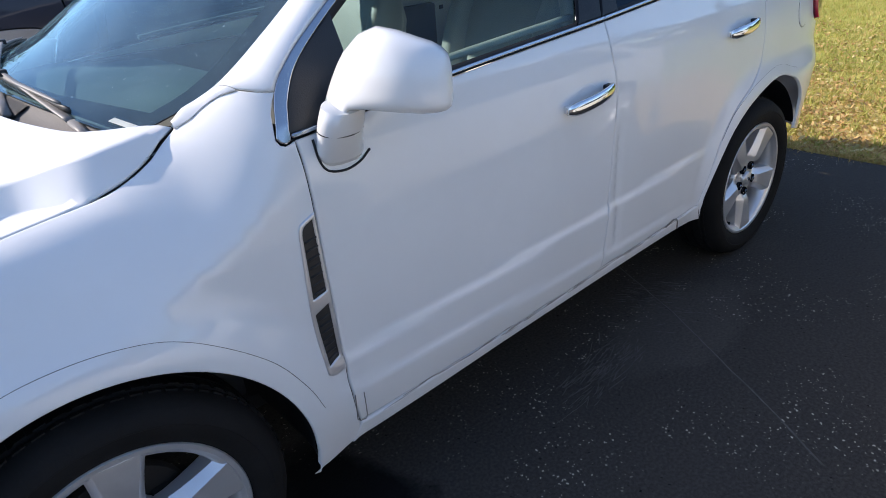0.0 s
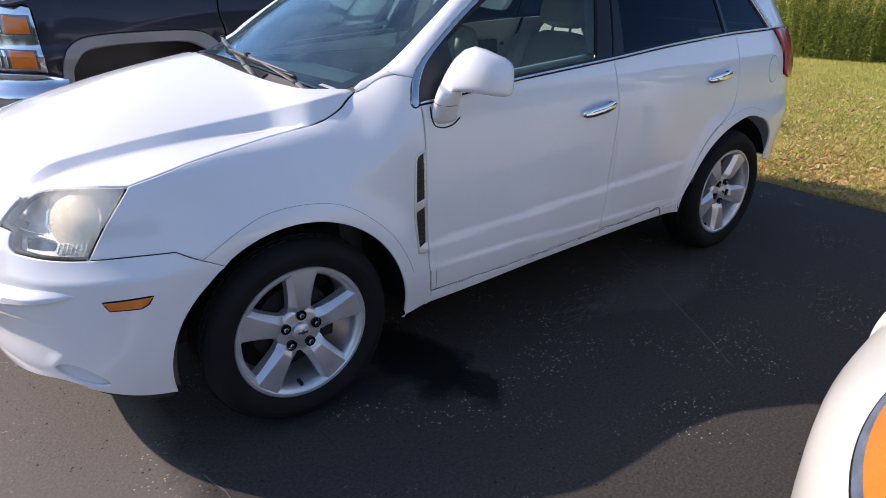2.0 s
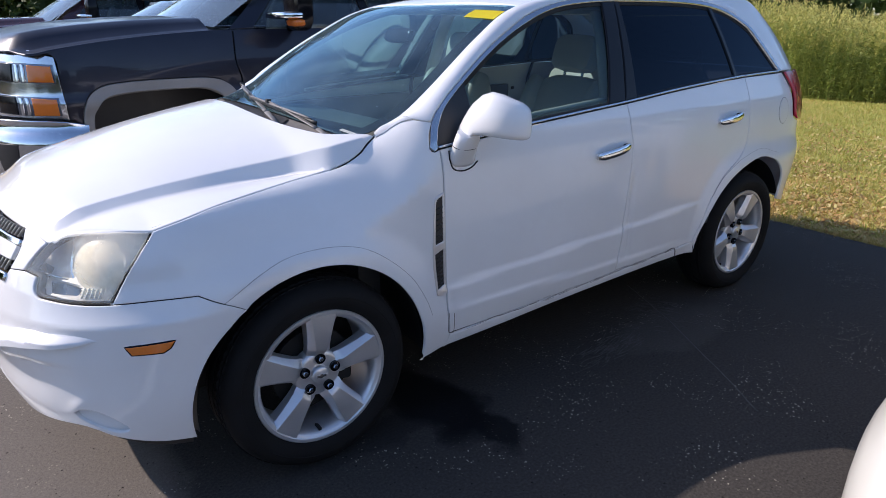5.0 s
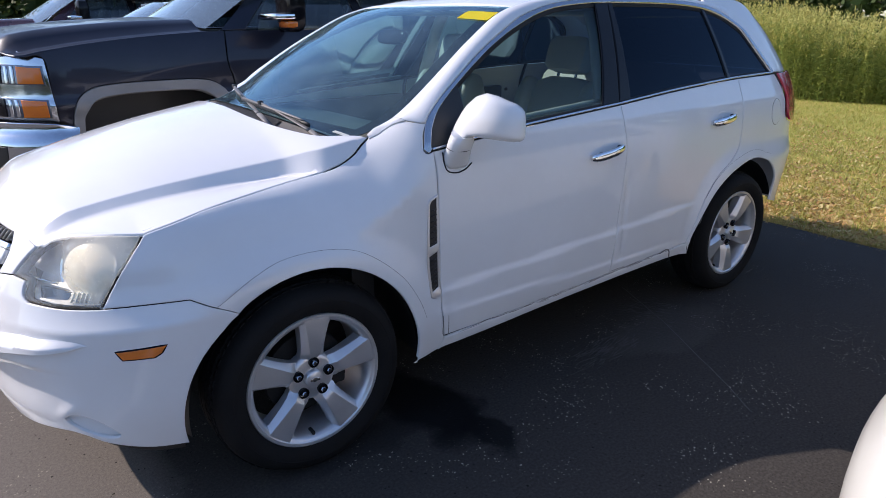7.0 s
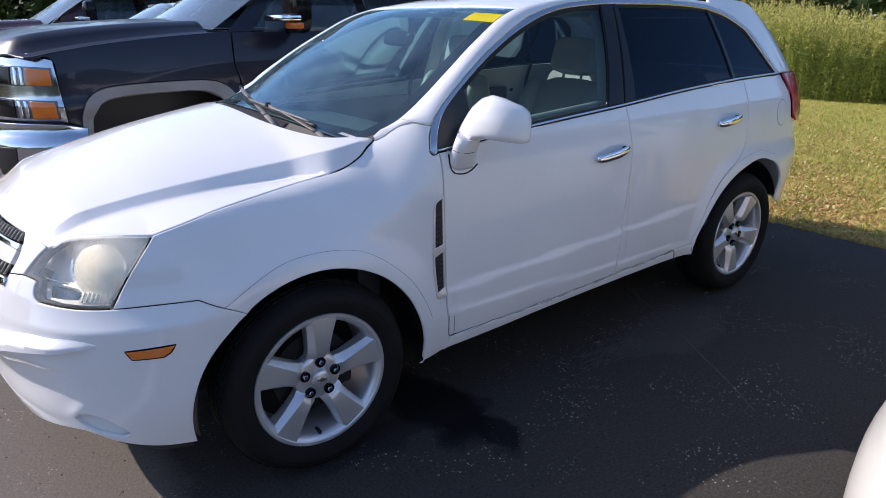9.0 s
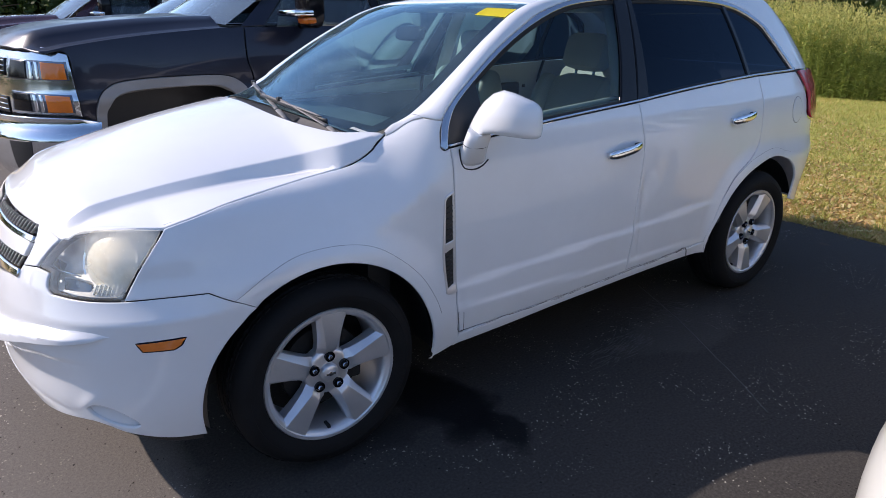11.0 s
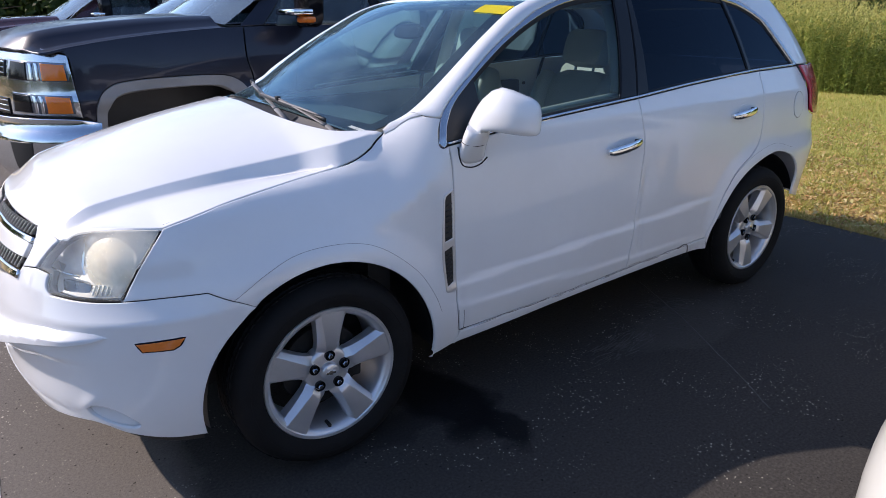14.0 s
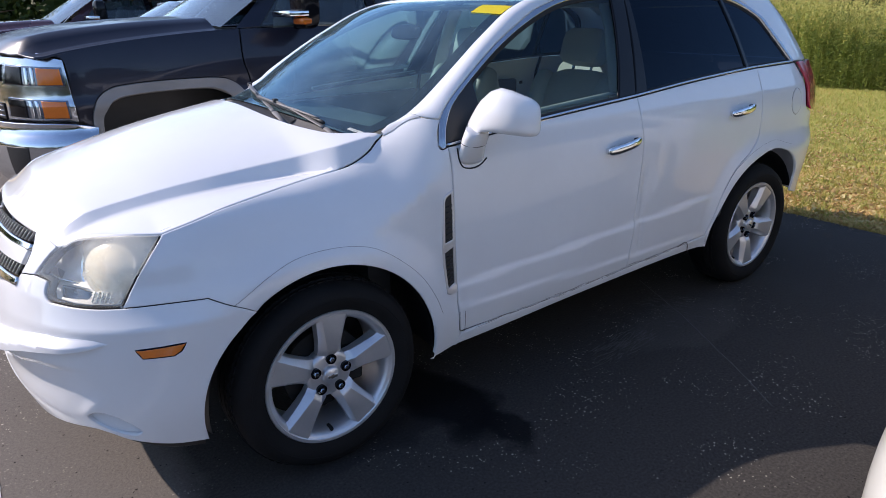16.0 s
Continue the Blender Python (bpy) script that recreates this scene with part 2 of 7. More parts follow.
def lawn_material():
    """Dry mown lawn: straw near the asphalt edge, greener farther out, blotched."""
    m, n, l, p = material("lawn")
    blot, fine = noise_node(n, l, 1.1, 6), noise_node(n, l, 45, 4)
    dry = mixed(n, l, spread(n, l, fine.outputs[0], 0.3, 0.7), (0.38, 0.26, 0.10), (0.62, 0.45, 0.20))
    green = mixed(n, l, spread(n, l, fine.outputs[0], 0.3, 0.7), (0.22, 0.25, 0.05), (0.40, 0.40, 0.11))
    sep, far = n.new("ShaderNodeSeparateXYZ"), n.new("ShaderNodeMath")
    l.new(coords(n), sep.inputs[0])
    l.new(spread(n, l, sep.outputs["X"], 4.3, 7.2, -0.30, 0.14), far.inputs[0]), l.new(blot.outputs[0], far.inputs[1])
    l.new(mixed(n, l, spread(n, l, far.outputs[0], 0.40, 0.62), dry, green), p.inputs["Base Color"])
    p.inputs["Roughness"].default_value = 0.95
    p.inputs["Specular IOR Level"].default_value = 0.1
    return m


def leaf_material(name, tones, through=0.35):
    """Leaves and blades, each island its own tone, that let some light through."""
    m, n, l, p = material(name)
    geo, r = n.new("ShaderNodeNewGeometry"), n.new("ShaderNodeValToRGB")
    l.new(geo.outputs["Random Per Island"], r.inputs[0])
    r.color_ramp.elements[0].color = (*tones[0], 1)
    r.color_ramp.elements[1].color = (*tones[-1], 1)
    for i, t in enumerate(tones[1:-1]):
        r.color_ramp.elements.new((i + 1) / (len(tones) - 1)).color = (*t, 1)
    tr, mix = n.new("ShaderNodeBsdfTranslucent"), n.new("ShaderNodeMixShader")
    l.new(r.outputs[0], p.inputs["Base Color"]), l.new(r.outputs[0], tr.inputs[0])
    p.inputs["Roughness"].default_value, p.inputs["Specular IOR Level"].default_value = 0.6, 0.25
    mix.inputs[0].default_value = through
    l.new(p.outputs[0], mix.inputs[1]), l.new(tr.outputs[0], mix.inputs[2])
    l.new(mix.outputs[0], n["Material Output"].inputs["Surface"])
    return m


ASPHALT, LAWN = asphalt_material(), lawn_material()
BLADES = leaf_material("dry_grass_blade", ((0.68, 0.49, 0.21), (0.55, 0.41, 0.15), (0.42, 0.38, 0.10), (0.60, 0.42, 0.18)))
GREEN_BLADES = leaf_material("green_grass_blade", ((0.32, 0.35, 0.07), (0.44, 0.44, 0.12), (0.55, 0.47, 0.16)))
LITTER = leaf_material("dry_leaf", ((0.50, 0.30, 0.11), (0.30, 0.19, 0.08), (0.58, 0.40, 0.17), (0.36, 0.33, 0.10), (0.66, 0.54, 0.28)), 0.25)
WEED = leaf_material("weed_leaf", ((0.17, 0.24, 0.05), (0.30, 0.37, 0.09), (0.44, 0.46, 0.13), (0.24, 0.30, 0.07)))
BLOOM = leaf_material("weed_top", ((0.58, 0.55, 0.17), (0.68, 0.58, 0.20), (0.48, 0.48, 0.15)))
TREE_LEAF = leaf_material("tree_leaf", ((0.030, 0.055, 0.012), (0.05, 0.08, 0.018), (0.07, 0.10, 0.025)))
BARK = surface("bark", (0.11, 0.085, 0.06), 0.9, vary=0.35, bump=0.6, fine=35, broad=6)
CLEAR_LAMP = surface("clear_lamp", (0.40, 0.46, 0.55), 0.14, metal=0.8, vary=0.35, broad=22, coat=1.0)
PALE_SEAL = surface("worn_joint", (0.085, 0.080, 0.075), 0.85, vary=0.4, fine=120, broad=25, bump=0.4)
LINE_PAINT = surface("worn_line_paint", (0.62, 0.61, 0.57), 0.8, vary=0.3, fine=90, broad=8, bump=0.4)
GRIME_SHADOW = surface("grime_shadow_grey", (0.36, 0.335, 0.31), 0.9, vary=0.35, fine=120, broad=20)
CREAM = surface("cream_white_paint", (0.65, 0.635, 0.57), 0.32, coat=0.6, vary=0.03, fine=25, broad=3, rough_vary=0.04)

# ---- mesh tools ----
import mathutils.geometry


def finish(bm, name, mat, parent=None, label="", normals=None):
    bm.normal_update()
    me = bpy.data.meshes.new(name)
    bm.to_mesh(me)
    bm.free()
    me.materials.append(mat)
    me.shade_smooth()
    ob = new(name, me)
    ob.parent = parent
    if label:
        tagged(ob, label)
    if normals:
        me.normals_split_custom_set_from_vertices(normals)
    return ob


def part(name, bm, mat, parent, label="", sharp=35):
    """One mesh under a thing or a part, with edges sharper than the angle kept hard."""
    for e in bm.edges:
        if len(e.link_faces) == 2 and e.calc_face_angle(0) > radians(sharp):
            e.smooth = False
    return finish(bm, name, mat, parent, label)


def thing(name, label, category, at=(0, 0, 0), group="", kind="", turn=0.0):
    ob = new(name)
    ob.empty_display_size = 0.1
    ob.matrix_basis = pose(*at, 0, 0, turn)
    return tagged(ob, label, category, group, kind)


def box(bm, lo, hi, bevel=0.0, segments=2, m=None):
    lo, hi = Vector(lo), Vector(hi)
    made = bmesh.ops.create_cube(bm, size=1.0, matrix=Matrix.Translation((lo + hi) / 2) @ Matrix.Diagonal((*(hi - lo), 1)))["verts"]
    if bevel:
        es = list({e for v in made for e in v.link_edges})
        got = bmesh.ops.bevel(bm, geom=es, offset=bevel, segments=segments, affect="EDGES", profile=0.6)
        made = list({v for f in got["faces"] for v in f.verts} | {v for v in made if v.is_valid})
    if m:
        bmesh.ops.transform(bm, matrix=m, verts=made)
    return made


def lathe(bm, profile, steps=48, m=None, closed=False):
    """Turn (radius, offset) pairs round the y axis; y is the offset."""
    rings = []
    for r, o in profile:
        rings.append([bm.verts.new((r * math.cos(a), o, r * math.sin(a))) for a in (2 * math.pi * i / steps for i in range(steps))])
    pairs = list(zip(rings, rings[1:])) + ([(rings[-1], rings[0])] if closed else [])
    for p, q in pairs:
        for i in range(steps):
            j = (i + 1) % steps
            bm.faces.new((p[i], p[j], q[j], q[i]))
    vs = [v for r in rings for v in r]
    if m:
        bmesh.ops.transform(bm, matrix=m, verts=vs)
    return rings


def smooth_path(points, step=0.02, closed=False):
    """A Catmull-Rom line through the points, evenly dense."""
    pts = [Vector(p) for p in points]
    n, out = len(pts), []
    for i in range(n if closed else n - 1):
        b, c = pts[i], pts[(i + 1) % n]
        a = pts[i - 1] if closed or i else b + (b - c)
        d = pts[(i + 2) % n] if closed or i + 2 < n else c + (c - b)
        k = max(1, int((c - b).length / step))
        for j in range(k):
            t = j / k
            out.append(0.5 * (2 * b + (c - a) * t + (2 * a - 5 * b + 4 * c - d) * t * t + (3 * b - a - 3 * c + d) * t ** 3))
    if not closed:
        out.append(pts[-1])
    return out


def tube(bm, path, radius, sides=8, closed=False, flat=1.0, up=(0, 0, 1), taper=None):
    """Sweep a round or flattened section along a path."""
    n, rings = len(path), []
    for i, p in enumerate(path):
        a, b = path[i - 1] if closed or i else p, path[(i + 1) % n] if closed or i + 1 < n else p
        way = (b - a).normalized()
        side = way.cross(Vector(up))
        side = side.normalized() if side.length > 1e-5 else Vector((1, 0, 0))
        over = side.cross(way)
        r = radius * (taper(i / max(1, n - 1)) if taper else 1)
        rings.append([bm.verts.new(p + side * r * math.cos(t) + over * r * flat * math.sin(t)) for t in (2 * math.pi * k / sides for k in range(sides))])
    for i in range(n if closed else n - 1):
        p, q = rings[i], rings[(i + 1) % n]
        for k in range(sides):
            bm.faces.new((p[k], p[(k + 1) % sides], q[(k + 1) % sides], q[k]))
    if not closed:
        bm.faces.new(rings[0][::-1]), bm.faces.new(rings[-1])
    return rings


def outline(*pieces, step=0.02):
    """A closed flat outline from pieces: each a list of points, joined smoothly within and with corners between."""
    out = []
    for piece in pieces:
        got = smooth_path([(*p, 0) for p in piece], step)
        if out and (got[0] - out[-1]).length < 1e-4:
            got = got[1:]
        out += got
    if (out[0] - out[-1]).length < 1e-4:
        out.pop()
    pts = [(p.x, p.y) for p in out]
    area = sum(a[0] * b[1] - b[0] * a[1] for a, b in zip(pts, pts[1:] + pts[:1]))
    return pts if area > 0 else pts[::-1]


def arc(cx, cz, r, a0, a1, n=24):
    return [(cx + r * math.cos(radians(a0 + (a1 - a0) * i / n)), cz + r * math.sin(radians(a0 + (a1 - a0) * i / n))) for i in range(n + 1)]


def within(poly, q):
    """Which of the points q lie inside the outline."""
    p = np.array(poly)
    p2 = np.roll(p, -1, axis=0)
    x, y = q[:, 0][:, None], q[:, 1][:, None]
    cross = (p[:, 1] > y) != (p2[:, 1] > y)
    xs = (p2[:, 0] - p[:, 0]) * (y - p[:, 1]) / np.where(p2[:, 1] == p[:, 1], 1e-9, p2[:, 1] - p[:, 1]) + p[:, 0]
    return (cross & (x < xs)).sum(1) % 2 == 1


def skin(name, edge, fn, mat, parent, step=0.03, depth=0.014, lip=0.004, drop=0.002, lift=0.0, flip=False, label="", gap=0.0028, holes=(), creases=()):
    """A pressed panel: the outline filled on the surface fn, with rounded, turned-in edges. flip: the other side's twin."""
    loops = [edge, *holes]
    flat, ring_ids, lines = [], [], []
    for k, loop in enumerate(loops):
        ids = []
        for i, p in enumerate(loop):
            ids.append(len(flat))
            flat.append(Vector(p))
        ring_ids.append(ids)
        lines += [(ids[i], ids[(i + 1) % len(ids)]) for i in range(len(ids))]
    outward = {}
    for k, ids in enumerate(ring_ids):
        n = len(ids)
        for i in range(n):
            a, b, c = flat[ids[i - 1]], flat[ids[i]], flat[ids[(i + 1) % n]]
            d = ((b - a).normalized() + (c - b).normalized())
            d = d.normalized() if d.length > 1e-6 else (c - b).normalized()
            outward[ids[i]] = Vector((d.y, -d.x))
    # seams keep one width where the surface is stretched over its plan
    pull = {}
    for i, d in outward.items():
        p, q = flat[i] - d * 1e-3, flat[i] - d * 4e-3
        pull[i] = max(1.0, (fn(p.x, p.y) - fn(q.x, q.y)).length / 3e-3)
    for i in outward:
        flat[i] = flat[i] - outward[i] * gap / pull[i]
    rims = set(outward)
    for ids in ring_ids:
        first = len(flat)
        flat += [flat[i] - outward[i] * lip / pull[i] for i in ids]
        if lip > 0:
            # the bend of the rim keeps an even width, but for tight corners
            for j in range(len(ids)):
                a, b = flat[ids[j - 1]], flat[ids[j]]
                p, q = flat[first + (j - 1) % len(ids)], flat[first + j]
                if (q - p).dot(b - a) > 0.25 * (b - a).length_squared:
                    lines.append((first + (j - 1) % len(ids), first + j))
    ridge = []
    for line in creases:
        first = len(flat)
        flat += [Vector(p) for p in line]
        lines += [(i, i + 1) for i in range(first, len(flat) - 1)]
        ridge += [tuple(Vector(a).lerp(Vector(b), t)) for a, b in zip(line, line[1:]) for t in (0.0, 0.5)]
    lo, hi = np.min([p for p in edge], axis=0), np.max([p for p in edge], axis=0)
    gx, gy = np.meshgrid(np.arange(lo[0], hi[0] + step, step), np.arange(lo[1], hi[1] + step, step))
    gx[1::2] += step / 2
    q = np.stack([gx.ravel(), gy.ravel()], 1)
    ok = within(edge, q)
    for h in holes:
        ok &= ~within(h, q)
    q = q[ok]
    rim = np.array([tuple(flat[ids[i]].lerp(flat[ids[(i + 1) % len(ids)]], t)) for ids in ring_ids for i in range(len(ids)) for t in (0.0, 0.25, 0.5, 0.75)])
    far = np.concatenate([np.min(np.hypot(c[:, 0][:, None] - rim[:, 0], c[:, 1][:, None] - rim[:, 1]), axis=1) for c in np.array_split(q, len(q) // 2000 + 1)]) > max(step * 0.5, lip + 0.004) if len(q) else []
    if ridge:
        k = np.array(ridge)
        far &= np.min(np.hypot(q[:, 0][:, None] - k[:, 0], q[:, 1][:, None] - k[:, 1]), axis=1) > step * 0.6
    flat += [Vector(p) for p in q[far]] if len(q) else []
    vs, _, faces, orig, _, _ = mathutils.geometry.delaunay_2d_cdt(flat, lines, [], 1, 1e-5)
    if holes:
        keep = []
        for f in faces:
            c = np.array([[sum(vs[i].x for i in f) / 3, sum(vs[i].y for i in f) / 3]])
            keep.append(within(edge, c)[0] and not any(within(h, c)[0] for h in holes))
        faces = [f for f, k in zip(faces, keep) if k]
    bm, places, normals, low = bmesh.new(), [], [], {}
    e = 1e-3
    made = []
    for i, v in enumerate(vs):
        p, pu, pv = fn(v.x, v.y), fn(v.x + e, v.y), fn(v.x, v.y + e)
        nrm = (pu - p).cross(pv - p).normalized()
        src = next((o for o in orig[i] if o in rims), None)
        at = p + nrm * lift
        if src is not None:
            out3 = ((pu - p) * outward[src].x + (pv - p) * outward[src].y).normalized()
            made.append(bm.verts.new(at - nrm * drop))
            normals.append((nrm + out3 * 0.8).normalized())
            low[i] = (at - nrm * depth, out3)
        else:
            made.append(bm.verts.new(at))
            normals.append(nrm)
    for f in faces:
        try:
            bm.faces.new([made[i] for i in f])
        except ValueError:
            pass
    bm.edges.ensure_lookup_table()
    under = {}
    for i, (at, out3) in low.items():
        under[made[i]] = bm.verts.new(at)
        normals.append(out3)
    for ed in [x for x in bm.edges if len(x.link_faces) == 1 and x.verts[0] in under and x.verts[1] in under]:
        lp = ed.link_loops[0]
        a, b = lp.vert, lp.link_loop_next.vert
        bm.faces.new((b, a, under[a], under[b]))
    if flip:
        for v in bm.verts:
            v.co.y = -v.co.y
        bmesh.ops.reverse_faces(bm, faces=bm.faces[:])
        normals = [Vector((n.x, -n.y, n.z)) for n in normals]
    bm.verts.index_update()
    return finish(bm, name, mat, parent, label, [tuple(n) for n in normals])


def seam(bm, points, fn, width=0.012, sink=0.010, step=0.03, flip=False):
    """A dark sealing strip below a gap between panels."""
    pts = smooth_path([(*p, 0) for p in points], step)
    rows = []
    for i, p in enumerate(pts):
        a, b = pts[max(0, i - 1)], pts[min(len(pts) - 1, i + 1)]
        o, d = fn(p.x, p.y), (fn(b.x, b.y) - fn(a.x, a.y)).normalized()
        pu, pv = fn(p.x + 1e-3, p.y) - o, fn(p.x, p.y + 1e-3) - o
        n = pu.cross(pv).normalized()
        s = d.cross(n).normalized()
        at = o - n * sink
        rows.append([at + s * width, at - s * width, at - s * width - n * 0.004, at + s * width - n * 0.004])
    rings = [[bm.verts.new((v.x, -v.y if flip else v.y, v.z)) for v in r] for r in rows]
    for p, q in zip(rings, rings[1:]):
        for k in range(4):
            bm.faces.new((p[k], p[(k + 1) % 4], q[(k + 1) % 4], q[k]))
    bm.faces.new(rings[0]), bm.faces.new(rings[-1])


def flipped(bm):
    for v in bm.verts:
        v.co.y = -v.co.y
    bmesh.ops.reverse_faces(bm, faces=bm.faces[:])
    return bm

# ---- ground ----
LOT_EDGE = 4.25
bm = bmesh.new()
bmesh.ops.create_grid(bm, x_segments=2, y_segments=2, size=900, matrix=Matrix.Translation((0, 0, -0.035)))
tagged(finish(bm, "ground", LAWN), "dry mown lawn running out to the horizon", "ground", kind="structure")
bm = bmesh.new()
rim = []
for i in range(400):
    y = -30 + 43 * i / 399
    rim.append((LOT_EDGE + 0.035 * noise.noise((y * 1.3, 0, 3)) + 0.03 * noise.noise((y * 6, 1, 0)) + 0.012 * noise.noise((y * 30, 2, 0)), y))
top = [bm.verts.new((x, y, 0)) for x, y in rim] + [bm.verts.new((-45, 13, 0)), bm.verts.new((-45, -30, 0))]
bm.faces.new(top)
low = bmesh.ops.extrude_face_region(bm, geom=bm.faces[:])["geom"]
bmesh.ops.translate(bm, vec=(0, 0, -0.06), verts=[v for v in low if isinstance(v, bmesh.types.BMVert)])
bmesh.ops.recalc_face_normals(bm, faces=bm.faces[:])
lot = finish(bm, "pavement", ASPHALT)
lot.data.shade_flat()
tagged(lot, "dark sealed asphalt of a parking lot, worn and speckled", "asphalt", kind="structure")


for pts in ([(2.229, -0.496, 0), (2.12, -0.72, 0), (2.022, -0.92, 0), (1.86, -1.20, 0), (1.728, -1.426, 0), (1.572, -1.67, 0)], [(-0.43, -0.96, 0), (-0.415, -1.02, 0), (-0.394, -1.13, 0), (-0.41, -1.5, 0)]):
    bm = bmesh.new()
    tube(bm, [p + Vector((0.006 * noise.noise((p.y * 9, 0, 1)), 0, 0.0004)) for p in smooth_path(pts, 0.03)], 0.0035, 6, flat=0.25)
    part("joint_line", bm, PALE_SEAL, lot)


# worn white line painted across the lane
bm = bmesh.new()
edges = [(-1.032 + 0.004 * noise.noise((y * 20, 3, 0)), -1.135 + 0.004 * noise.noise((y * 20, 7, 0)), y) for y in (-3.2 + 0.02 * k for k in range(330))]
rows = [[bm.verts.new((a, y, 0.003)), bm.verts.new((b, y, 0.003)), bm.verts.new((b, y, -0.01)), bm.verts.new((a, y, -0.01))] for a, b, y in edges]
for p, q in zip(rows, rows[1:]):
    for k in range(4):
        bm.faces.new((p[k], p[(k + 1) % 4], q[(k + 1) % 4], q[k]))
bm.faces.new(rows[0]), bm.faces.new(rows[-1])
bmesh.ops.recalc_face_normals(bm, faces=bm.faces[:])
part("painted_line", bm, LINE_PAINT, lot, "worn white line painted on the asphalt")

# pale brushed scuffs
rng = random.Random(8)
bm = bmesh.new()
for k in range(230):
    t = rng.uniform(0, 1)
    x, y = 1.34 + 0.36 * t + rng.gauss(0, 0.06), -0.96 + 0.05 * t + rng.gauss(0, 0.045)
    if k > 140:
        x, y = 2.06 + rng.gauss(0, 0.10), -0.84 + rng.gauss(0, 0.09)
    a, ln = radians(rng.gauss(8 if k < 141 else 118, 11)), rng.uniform(0.015, 0.10)
    tube(bm, [Vector((x + ln * s * math.cos(a), y + ln * s * math.sin(a) + 0.004 * s * s, 0.0002)) for s in (-0.5, 0.0, 0.5)], rng.uniform(0.0006, 0.0024), 5, flat=0.10)
tagged(part("scuff_marks", bm, PALE_SEAL, lot), kind="stuff")


def blades(name, label, mat, count, region, height, width, seed, lean=0.5):
    """Many single blades as one mesh: two triangles each."""
    rng = np.random.default_rng(seed)
    xs, ys = region(rng, count)
    n = len(xs)
    h = height * rng.uniform(0.45, 1.3, n)
    a, b = rng.uniform(0, 2 * np.pi, n), rng.uniform(0, 2 * np.pi, n)
    k = rng.uniform(0, lean, n) * h
    w = width * rng.uniform(0.6, 1.3, n)
    base = np.stack([xs, ys, np.full(n, -0.035)], 1)
    side = np.stack([np.cos(a), np.sin(a), np.zeros(n)], 1) * w[:, None]
    over = np.stack([np.cos(b) * k, np.sin(b) * k, h], 1)
    mid = base + over * [0.45, 0.45, 0.62]
    v = np.stack([base - side, base + side, mid - side * 0.7, mid + side * 0.7, base + over], 1).reshape(-1, 3)
    i = np.arange(n)[:, None] * 5
    faces = [tuple(f) for f in np.concatenate([i + [0, 1, 3, 2]], 0)] + [tuple(f) for f in i + [2, 3, 4]]
    me = bpy.data.meshes.new(name)
    me.from_pydata(v.tolist(), [], faces)
    me.materials.append(mat)
    return tagged(new(name, me), label, "grass", kind="stuff")


def lawn_near(rng, n):
    x = LOT_EDGE + 0.02 + 9.2 * rng.uniform(0, 1, n) ** 1.5
    return x, -1.6 + (x - 4.0) * 0.20 + rng.uniform(0, 1, n) * (2.2 + (x - 4.0) * 0.42)


def lawn_far(rng, n):
    x = 4.9 + 8.7 * rng.uniform(0, 1, n) ** 0.8
    return x, -1.6 + (x - 4.0) * 0.20 + rng.uniform(0, 1, n) * (2.2 + (x - 4.0) * 0.42)


def lawn_rim(rng, n):
    return LOT_EDGE + 0.10 * rng.normal(0, 0.45, n) + 0.05, rng.uniform(-2.2, 1.6, n)


blades("lawn_grass", "short dry straw-coloured lawn grass beside the asphalt", BLADES, 46000, lawn_near, 0.028, 0.0036, 3, 1.5)
blades("green_lawn_grass", "short green lawn grass among dry blades", GREEN_BLADES, 46000, lawn_far, 0.034, 0.0036, 4, 1.3)
blades("edge_grass", "ragged dry grass at the edge of the asphalt", BLADES, 4500, lawn_rim, 0.06, 0.003, 5, 1.2)


def litter():
    """Small dry leaves and clover lying in the lawn, uncountable."""
    rng = np.random.default_rng(17)
    n = 15000
    x = LOT_EDGE + 0.05 + 5.5 * rng.uniform(0, 1, n) ** 1.7
    y = -1.7 + (x - 4.0) * 0.20 + rng.uniform(0, 1, n) * (2.4 + (x - 4.0) * 0.42)
    keep = np.array([noise.noise((a * 1.6, b * 1.6, 5)) > rng.uniform(-0.45, 0.35) for a, b in zip(x, y)])
    x, y = x[keep], y[keep]
    n = len(x)
    p = np.stack([x, y, rng.uniform(-0.02, 0.012, n)], 1)
    a, t = rng.uniform(0, 2 * np.pi, n), rng.normal(0, 0.5, (n, 2))
    u = np.stack([np.cos(a), np.sin(a), t[:, 0]], 1) * rng.uniform(0.010, 0.026, n)[:, None]
    w = np.stack([-np.sin(a), np.cos(a), t[:, 1]], 1) * rng.uniform(0.006, 0.014, n)[:, None]
    v = np.stack([p - u, p + w, p + u, p - w], 1).reshape(-1, 3)
    me = bpy.data.meshes.new("leaf_litter")
    me.from_pydata(v.tolist(), [], (np.arange(n)[:, None] * 4 + np.arange(4)).tolist())
    me.materials.append(LITTER)
    tagged(new("leaf_litter", me), "dry brown leaves and clover lying in the lawn", "leaves", kind="stuff")


litter()


def lawn_tufts(rng, n):
    k = n // 14
    x = LOT_EDGE + 0.1 + 8.5 * rng.uniform(0, 1, k) ** 1.3
    y = -1.6 + (x - 4.0) * 0.20 + rng.uniform(0, 1, k) * (2.2 + (x - 4.0) * 0.42)
    return np.repeat(x, 14) + rng.normal(0, 0.022, k * 14), np.repeat(y, 14) + rng.normal(0, 0.022, k * 14)


blades("grass_tufts", "coarse green tufts standing out of the mown lawn", GREEN_BLADES, 16800, lawn_tufts, 0.060, 0.0042, 9, 1.2)


